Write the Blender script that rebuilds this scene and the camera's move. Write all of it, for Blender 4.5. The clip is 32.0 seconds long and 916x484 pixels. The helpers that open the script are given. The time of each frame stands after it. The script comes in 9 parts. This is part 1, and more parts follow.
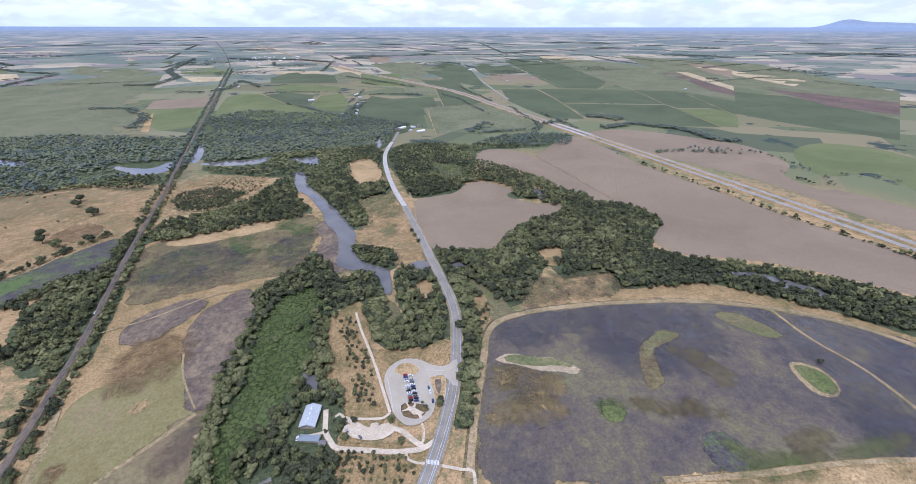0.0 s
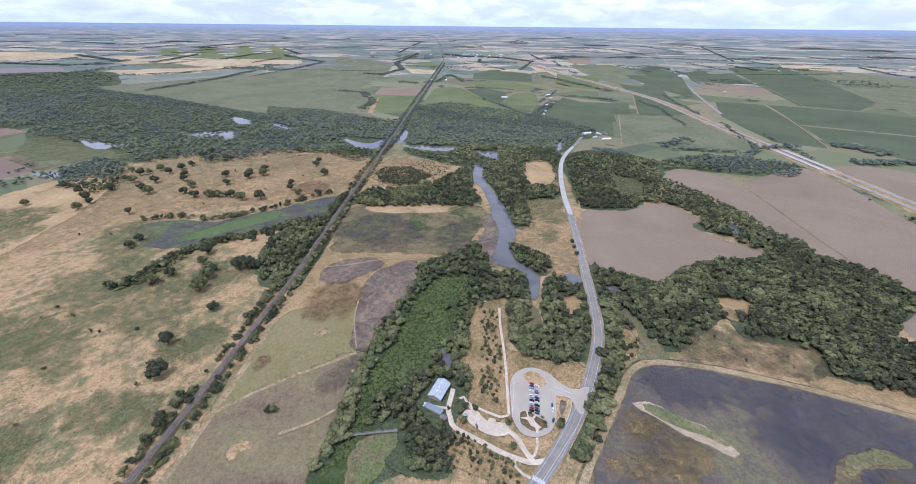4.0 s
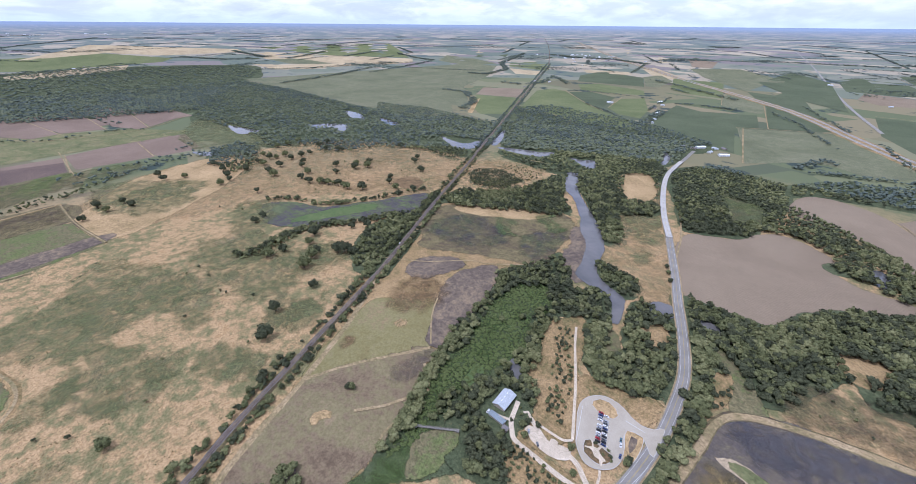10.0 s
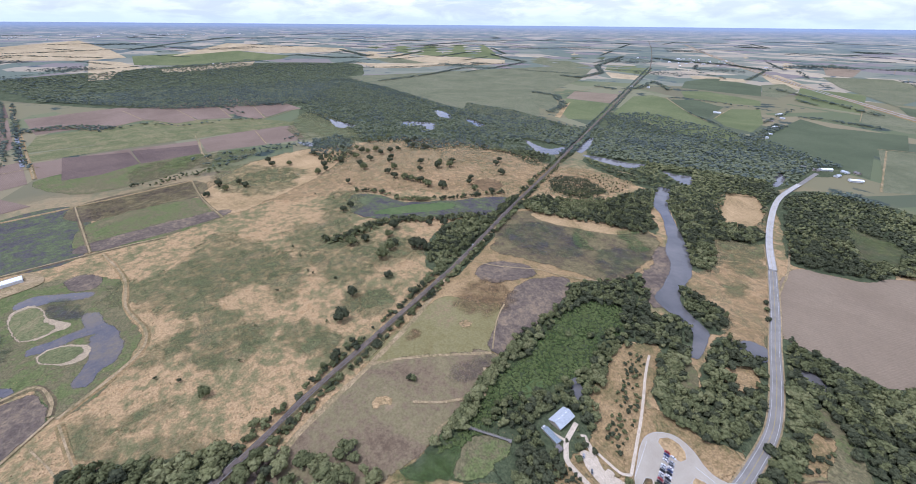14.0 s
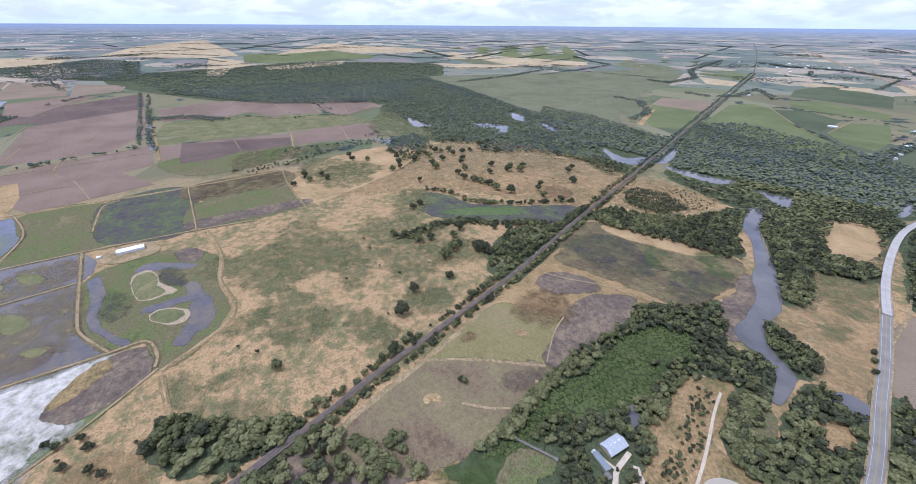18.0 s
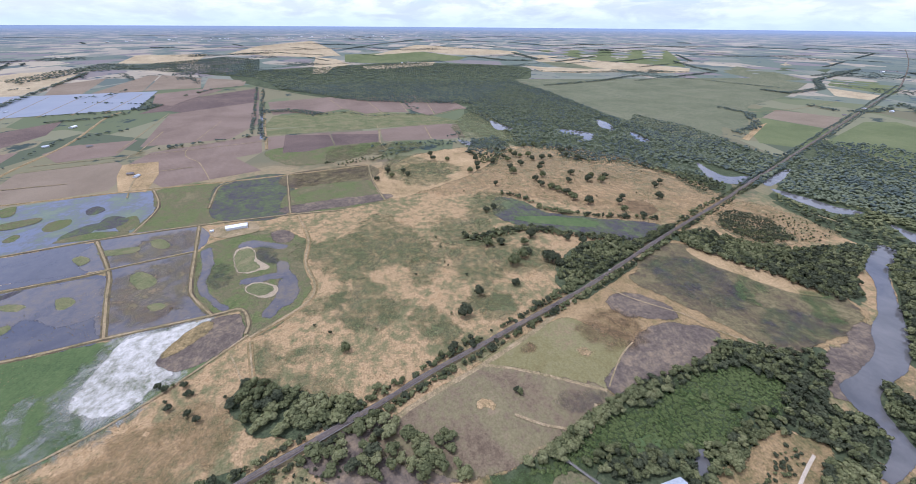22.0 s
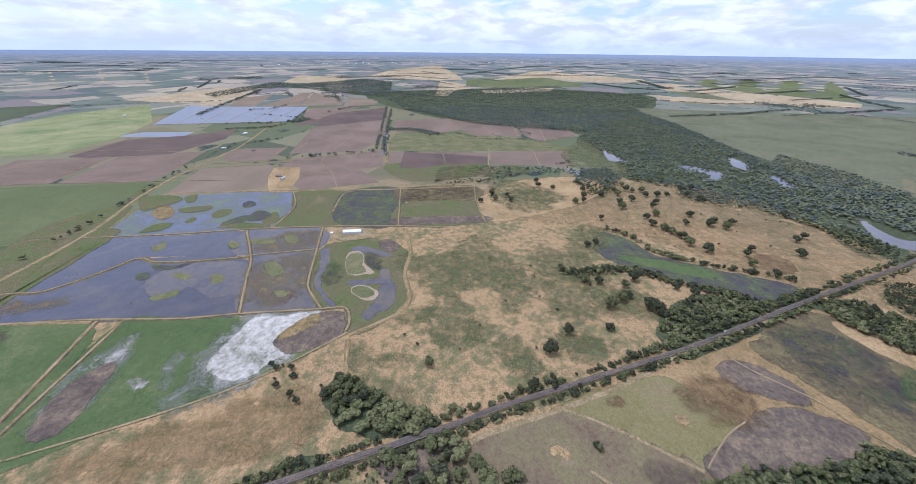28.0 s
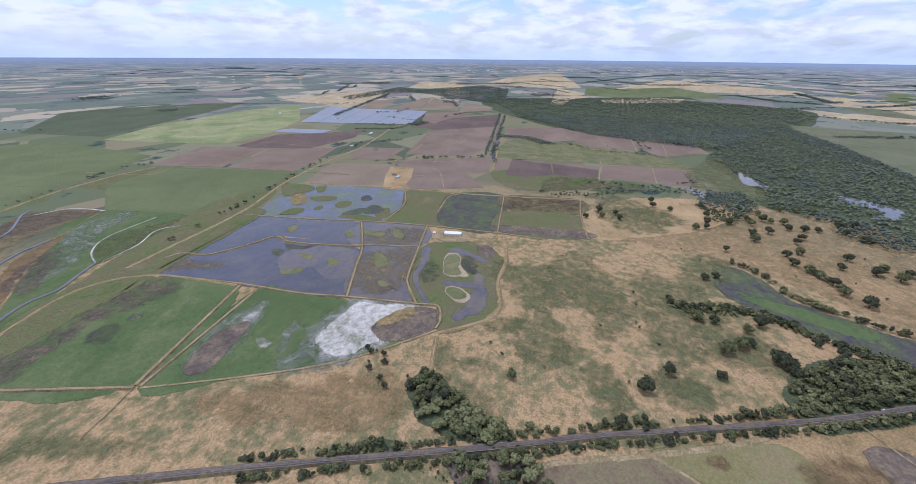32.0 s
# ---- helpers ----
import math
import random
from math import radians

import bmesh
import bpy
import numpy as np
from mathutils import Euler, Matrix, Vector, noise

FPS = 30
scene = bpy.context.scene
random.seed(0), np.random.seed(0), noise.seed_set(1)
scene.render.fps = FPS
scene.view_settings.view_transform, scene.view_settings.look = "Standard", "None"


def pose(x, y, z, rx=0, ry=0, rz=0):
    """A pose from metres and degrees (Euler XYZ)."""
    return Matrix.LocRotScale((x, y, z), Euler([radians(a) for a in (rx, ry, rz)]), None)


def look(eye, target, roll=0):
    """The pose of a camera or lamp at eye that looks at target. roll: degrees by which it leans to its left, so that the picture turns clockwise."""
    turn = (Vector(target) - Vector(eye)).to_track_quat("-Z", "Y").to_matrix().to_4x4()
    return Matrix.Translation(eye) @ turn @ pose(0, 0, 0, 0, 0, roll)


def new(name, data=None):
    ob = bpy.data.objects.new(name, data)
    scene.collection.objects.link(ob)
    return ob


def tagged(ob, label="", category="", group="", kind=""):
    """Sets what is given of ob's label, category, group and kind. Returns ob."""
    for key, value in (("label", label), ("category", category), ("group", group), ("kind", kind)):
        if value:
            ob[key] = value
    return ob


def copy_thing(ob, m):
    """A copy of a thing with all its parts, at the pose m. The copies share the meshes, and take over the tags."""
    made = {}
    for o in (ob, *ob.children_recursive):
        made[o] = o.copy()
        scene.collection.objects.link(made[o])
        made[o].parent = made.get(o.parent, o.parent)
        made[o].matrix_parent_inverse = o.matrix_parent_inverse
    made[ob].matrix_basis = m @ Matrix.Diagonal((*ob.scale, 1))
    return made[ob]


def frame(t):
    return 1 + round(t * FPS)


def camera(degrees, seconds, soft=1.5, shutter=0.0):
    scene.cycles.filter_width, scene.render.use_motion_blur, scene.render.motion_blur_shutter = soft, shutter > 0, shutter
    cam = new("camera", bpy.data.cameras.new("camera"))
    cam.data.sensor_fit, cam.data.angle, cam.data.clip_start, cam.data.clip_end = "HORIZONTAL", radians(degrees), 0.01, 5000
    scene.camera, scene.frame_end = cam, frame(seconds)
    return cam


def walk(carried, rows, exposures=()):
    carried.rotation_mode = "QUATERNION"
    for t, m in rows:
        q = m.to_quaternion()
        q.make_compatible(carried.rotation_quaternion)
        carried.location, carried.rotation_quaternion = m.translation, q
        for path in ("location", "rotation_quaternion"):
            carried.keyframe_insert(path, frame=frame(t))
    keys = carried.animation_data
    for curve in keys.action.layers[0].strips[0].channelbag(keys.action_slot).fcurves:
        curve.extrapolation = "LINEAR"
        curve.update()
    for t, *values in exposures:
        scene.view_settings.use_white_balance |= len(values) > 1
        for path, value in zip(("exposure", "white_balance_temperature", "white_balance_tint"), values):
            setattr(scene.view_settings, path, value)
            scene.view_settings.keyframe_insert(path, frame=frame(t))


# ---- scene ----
cam = camera(99.47, 32.0, soft=0.6)
PATH = [
    (0, -0, 0, 290, 61.16, -0.05, -0),
    (0.5, -0.27, 0.1, 290.78, 61.14, -0.13, 3.81),
    (1, -0.53, 0.19, 291.56, 61.15, -0.19, 8.59),
    (1.5, -0.8, 0.29, 292.35, 61.11, -0.22, 11.46),
    (2, -1.06, 0.39, 293.13, 61.11, -0.29, 14.77),
    (2.5, -1.33, 0.48, 293.91, 61.1, -0.33, 17.52),
    (3, -1.6, 0.58, 294.69, 61.04, -0.41, 20.62),
    (3.5, -1.6, 0.58, 295.48, 61.01, -0.42, 23.04),
    (4, -1.6, 0.58, 296.26, 60.97, -0.49, 26.26),
    (4.5, -1.6, 0.58, 297.25, 60.95, -0.46, 29.53),
    (6.5, -1.6, 0.58, 301.22, 60.76, -0.43, 32.54),
    (7, -1.6, 0.58, 302.21, 60.78, -0.42, 32.96),
    (7.5, -1.6, 0.58, 303.2, 60.75, -0.4, 33.24),
    (8, -1.6, 0.58, 304.2, 60.72, -0.42, 34.53),
    (8.5, -1.6, 0.58, 305.19, 60.74, -0.43, 36.15),
    (9, -1.6, 0.58, 306.18, 60.71, -0.41, 37.54),
    (9.5, -1.6, 0.58, 306.97, 60.71, -0.42, 38.89),
    (10, -1.6, 0.58, 307.75, 60.67, -0.44, 40.29),
    (10.5, -1.6, 0.58, 308.54, 60.65, -0.49, 41.92),
    (11, -1.6, 0.58, 309.33, 60.62, -0.5, 44.04),
    (11.5, -1.6, 0.58, 310.12, 60.63, -0.5, 44.94),
    (12, -1.6, 0.58, 310.9, 60.62, -0.51, 46.36),
    (12.5, -1.6, 0.58, 311.69, 60.62, -0.5, 47.78),
    (13, -1.6, 0.58, 312.48, 60.62, -0.5, 49.27),
    (13.5, -1.6, 0.58, 313.22, 60.63, -0.5, 51.09),
    (14, -1.6, 0.58, 313.96, 60.63, -0.46, 52.61),
    (14.5, -1.6, 0.58, 314.7, 60.62, -0.44, 53.7),
    (15, -1.6, 0.58, 315.45, 60.62, -0.42, 55.46),
    (15.5, -1.6, 0.58, 316.24, 60.67, -0.38, 56.68),
    (17.5, -1.6, 0.58, 319.42, 60.52, -0.34, 61.69),
    (18, -1.6, 0.58, 320.22, 60.61, -0.35, 63.26),
    (18.5, -1.6, 0.58, 321.01, 60.67, -0.35, 64.53),
    (19, -1.6, 0.58, 321.81, 60.68, -0.34, 65.91),
    (19.5, -1.6, 0.58, 322.5, 60.66, -0.32, 67.48),
    (20, -1.6, 0.58, 323.2, 60.7, -0.34, 69.18),
    (20.5, -1.6, 0.58, 323.89, 60.74, -0.32, 70.68),
    (21, -1.6, 0.58, 324.59, 60.74, -0.34, 72.03),
    (21.5, -1.6, 0.58, 325.29, 60.71, -0.36, 73.46),
    (22, -1.6, 0.58, 325.98, 60.73, -0.39, 75.07),
    (22.5, -1.6, 0.58, 326.68, 60.73, -0.4, 76.81),
    (23, -1.6, 0.58, 327.38, 60.7, -0.39, 77.8),
    (23.5, -1.6, 0.58, 328.26, 60.67, -0.36, 78.87),
    (24, -1.6, 0.58, 329.15, 60.66, -0.34, 80.24),
    (24.5, -1.6, 0.58, 330.04, 60.68, -0.33, 81.19),
    (25, -1.6, 0.58, 330.93, 60.67, -0.34, 82.37),
    (25.5, -1.6, 0.58, 331.81, 61.29, -0.32, 84.06),
    (27.5, -1.6, 0.58, 335.37, 63.26, -0.51, 89.23),
    (28, -1.6, 0.58, 336.25, 63.57, -0.54, 91.05),
    (28.5, -1.6, 0.58, 336.93, 63.76, -0.53, 92.92),
    (29, -1.6, 0.58, 337.61, 63.91, -0.51, 95.15),
    (29.5, -1.6, 0.58, 338.29, 64.01, -0.5, 97.09),
    (30, -1.6, 0.58, 338.97, 64.1, -0.48, 98.9),
    (30.5, -1.6, 0.58, 339.65, 64.13, -0.46, 100.66),
    (31, -1.6, 0.58, 340.33, 64.19, -0.46, 102.82),
    (31.5, -1.6, 0.58, 341.01, 64.27, -0.46, 104.69),
    (32, -1.6, 0.58, 341.69, 64.29, -0.42, 106.92),
]
walk(cam, [(t, pose(x, y, z, rx, ry, rz)) for t, x, y, z, rx, ry, rz in PATH], [(0.0, 0.09, 5270, 21), (25.5, 0.09, 5270, 21), (28.0, -0.06, 5310, 20), (32.0, -0.22, 5310, 20)])

# ---- world and sun ----
SUN_UP, SUN_TURN = 68.0, 200.0
world = bpy.data.worlds.new("sky")
scene.world = world
world.use_nodes = True
wt = world.node_tree
wt.nodes.clear()
w_out = wt.nodes.new("ShaderNodeOutputWorld")
w_bg = wt.nodes.new("ShaderNodeBackground")
w_sky = wt.nodes.new("ShaderNodeTexSky")
w_sky.sky_type = "NISHITA"
w_sky.sun_disc = False
w_sky.sun_elevation = radians(SUN_UP)
w_sky.sun_rotation = radians(SUN_TURN)
w_sky.dust_density = 1.0
w_co = wt.nodes.new("ShaderNodeTexCoord")
w_sep = wt.nodes.new("ShaderNodeSeparateXYZ")
wt.links.new(w_co.outputs["Generated"], w_sep.inputs[0])
# low cloud banks: stretched sideways, as they are seen near the horizon
w_map = wt.nodes.new("ShaderNodeMapping")
w_map.inputs["Scale"].default_value = (9.0, 9.0, 32.0)
wt.links.new(w_co.outputs["Generated"], w_map.inputs["Vector"])
w_noise = wt.nodes.new("ShaderNodeTexNoise")
w_noise.inputs["Scale"].default_value = 1.0
w_noise.inputs["Detail"].default_value = 8.0
w_noise.inputs["Roughness"].default_value = 0.55
w_noise.inputs["Distortion"].default_value = 0.4
wt.links.new(w_map.outputs[0], w_noise.inputs["Vector"])
w_ramp = wt.nodes.new("ShaderNodeValToRGB")
w_ramp.color_ramp.elements[0].position = 0.38
w_ramp.color_ramp.elements[1].position = 0.54
wt.links.new(w_noise.outputs["Fac"], w_ramp.inputs[0])
w_mix = wt.nodes.new("ShaderNodeMix")
w_mix.data_type = "RGBA"
w_shade = wt.nodes.new("ShaderNodeTexNoise")
w_shade.inputs["Scale"].default_value = 1.7
w_shade.inputs["Detail"].default_value = 6.0
wt.links.new(w_map.outputs[0], w_shade.inputs["Vector"])
w_tone = wt.nodes.new("ShaderNodeValToRGB")
w_tone.color_ramp.elements[0].position = 0.38
w_tone.color_ramp.elements[0].color = (0.77, 0.785, 0.81, 1)
w_tone.color_ramp.elements[1].position = 0.56
w_tone.color_ramp.elements[1].color = (1.0, 1.0, 1.0, 1)
wt.links.new(w_shade.outputs["Fac"], w_tone.inputs[0])
w_lit = wt.nodes.new("ShaderNodeVectorMath")
w_lit.operation = "SCALE"
w_lit.inputs["Scale"].default_value = 8.9
wt.links.new(w_tone.outputs[0], w_lit.inputs[0])
wt.links.new(w_lit.outputs[0], w_mix.inputs["B"])
wt.links.new(w_ramp.outputs["Color"], w_mix.inputs["Factor"])
w_gain = wt.nodes.new("ShaderNodeVectorMath")
w_gain.operation = "MULTIPLY"
w_gain.inputs[1].default_value = (1.34, 1.34, 1.42)
wt.links.new(w_sky.outputs[0], w_gain.inputs[0])
wt.links.new(w_gain.outputs[0], w_mix.inputs["A"])
# bright milky air just above the horizon
w_rng = wt.nodes.new("ShaderNodeMapRange")
w_rng.inputs["From Min"].default_value = 0.0
w_rng.inputs["From Max"].default_value = 0.045
w_rng.inputs["To Min"].default_value = 0.85
w_rng.inputs["To Max"].default_value = 0.0
wt.links.new(w_sep.outputs["Z"], w_rng.inputs["Value"])
w_air = wt.nodes.new("ShaderNodeMix")
w_air.data_type = "RGBA"
w_air.inputs["B"].default_value = (6.2, 7.1, 8.3, 1)
wt.links.new(w_rng.outputs[0], w_air.inputs["Factor"])
wt.links.new(w_mix.outputs["Result"], w_air.inputs["A"])
wt.links.new(w_air.outputs["Result"], w_bg.inputs["Color"])
w_bg.inputs["Strength"].default_value = 0.12
wt.links.new(w_bg.outputs[0], w_out.inputs["Surface"])
sun = new("sun", bpy.data.lights.new("sun", "SUN"))
sun.data.energy = 2.22
sun.data.angle = radians(5.0)
sun.data.color = (1.0, 0.97, 0.93)
az = radians(SUN_TURN)
sun.matrix_world = look((0, 0, 800), (-math.sin(az) * 100, -math.cos(az) * 100, 800 - 100 * math.tan(radians(SUN_UP))))

# ---- materials ----


def grid_mat(name, colors, big=0.02, small=0.4, rough=0.9, bump=0.0, rows=0.0, row_turn=0.0, spec=0.05, uv=False, fine=0.35, island=0.0, metal=0.0, pure=1.0, speck=0.0, grain=0.34):
    """Ground or plant material: a ramp of colours over large soft patches, broken by fine grain, and rows where it is tilled."""
    m = bpy.data.materials.new(name)
    m.use_nodes = True
    nt = m.node_tree
    b = nt.nodes["Principled BSDF"]
    b.inputs["Roughness"].default_value = rough
    b.inputs["Specular IOR Level"].default_value = spec
    b.inputs["Metallic"].default_value = metal
    co = nt.nodes.new("ShaderNodeTexCoord")
    src = co.outputs["UV" if uv else "Object"]
    n1 = nt.nodes.new("ShaderNodeTexNoise")
    n1.inputs["Scale"].default_value = big
    n1.inputs["Detail"].default_value = 7.0
    n1.inputs["Roughness"].default_value = 0.62
    n1.inputs["Distortion"].default_value = 0.6
    n2 = nt.nodes.new("ShaderNodeTexNoise")
    n2.inputs["Scale"].default_value = small
    n2.inputs["Detail"].default_value = 5.0
    n2.inputs["Roughness"].default_value = 0.7
    nt.links.new(src, n1.inputs["Vector"])
    nt.links.new(src, n2.inputs["Vector"])
    mixf = nt.nodes.new("ShaderNodeMath")
    mixf.operation = "MULTIPLY_ADD"
    sub = nt.nodes.new("ShaderNodeMath")
    sub.operation = "SUBTRACT"
    sub.inputs[1].default_value = 0.5
    nt.links.new(n2.outputs["Fac"], sub.inputs[0])
    nt.links.new(sub.outputs[0], mixf.inputs[0])
    mixf.inputs[1].default_value = fine * 2
    nt.links.new(n1.outputs["Fac"], mixf.inputs[2])
    fac = mixf.outputs[0]
    if rows:
        mp = nt.nodes.new("ShaderNodeMapping")
        mp.inputs["Rotation"].default_value[2] = radians(row_turn)
        nt.links.new(src, mp.inputs["Vector"])
        wv = nt.nodes.new("ShaderNodeTexWave")
        wv.inputs["Scale"].default_value = rows
        wv.inputs["Distortion"].default_value = 1.5
        wv.inputs["Detail"].default_value = 2.0
        wv.inputs["Detail Scale"].default_value = 0.3
        nt.links.new(mp.outputs[0], wv.inputs["Vector"])
        ma = nt.nodes.new("ShaderNodeMath")
        ma.operation = "MULTIPLY_ADD"
        ma.inputs[1].default_value = 0.10
        nt.links.new(wv.outputs["Fac"], ma.inputs[0])
        nt.links.new(fac, ma.inputs[2])
        fac = ma.outputs[0]
    if island:
        ge = nt.nodes.new("ShaderNodeNewGeometry")
        ma = nt.nodes.new("ShaderNodeMath")
        ma.operation = "MULTIPLY_ADD"
        ma.inputs[1].default_value = island
        nt.links.new(ge.outputs["Random Per Island"], ma.inputs[0])
        nt.links.new(fac, ma.inputs[2])
        fac = ma.outputs[0]
    rp = nt.nodes.new("ShaderNodeValToRGB")
    els = rp.color_ramp.elements
    n = len(colors)
    for i, c in enumerate(colors):
        pos = 0.30 + 0.40 * i / max(1, n - 1)
        e = els[i] if i < 2 else els.new(pos)
        e.position = pos
        grey = 0.3 * c[0] + 0.6 * c[1] + 0.1 * c[2]
        e.color = (*[grey + (v - grey) * pure for v in c], 1)
    nt.links.new(fac, rp.inputs[0])
    col = rp.outputs[0]
    if speck:
        nv = nt.nodes.new("ShaderNodeTexNoise")
        nv.inputs["Scale"].default_value = 0.22
        nv.inputs["Detail"].default_value = 6.0
        nv.inputs["Roughness"].default_value = 0.75
        nt.links.new(src, nv.inputs["Vector"])
        rv = nt.nodes.new("ShaderNodeMapRange")
        rv.inputs["From Min"].default_value = 0.55
        rv.inputs["From Max"].default_value = 0.64
        rv.inputs["To Max"].default_value = speck
        nt.links.new(nv.outputs["Fac"], rv.inputs["Value"])
        ms = nt.nodes.new("ShaderNodeMix")
        ms.data_type = "RGBA"
        ms.inputs["B"].default_value = (0.085, 0.085, 0.05, 1)
        nt.links.new(rv.outputs[0], ms.inputs["Factor"])
        nt.links.new(col, ms.inputs["A"])
        col = ms.outputs["Result"]
    if grain:
        ng = nt.nodes.new("ShaderNodeTexNoise")
        ng.inputs["Scale"].default_value = max(0.5, small * 2.5)
        ng.inputs["Detail"].default_value = 4.0
        ng.inputs["Roughness"].default_value = 0.8
        ng.inputs["Distortion"].default_value = 0.4
        nt.links.new(src, ng.inputs["Vector"])
        rg = nt.nodes.new("ShaderNodeMapRange")
        rg.inputs["From Min"].default_value = 0.38
        rg.inputs["From Max"].default_value = 0.62
        rg.inputs["To Min"].default_value = 1 - grain
        rg.inputs["To Max"].default_value = 1 + grain
        nt.links.new(ng.outputs["Fac"], rg.inputs["Value"])
        vm = nt.nodes.new("ShaderNodeVectorMath")
        vm.operation = "SCALE"
        nt.links.new(col, vm.inputs[0])
        nt.links.new(rg.outputs[0], vm.inputs["Scale"])
        col = vm.outputs[0]
    nt.links.new(col, b.inputs["Base Color"])
    if bump:
        bp = nt.nodes.new("ShaderNodeBump")
        bp.inputs["Strength"].default_value = bump
        bp.inputs["Distance"].default_value = 0.5
        nt.links.new(n2.outputs["Fac"], bp.inputs["Height"])
        nt.links.new(bp.outputs[0], b.inputs["Normal"])
    return m


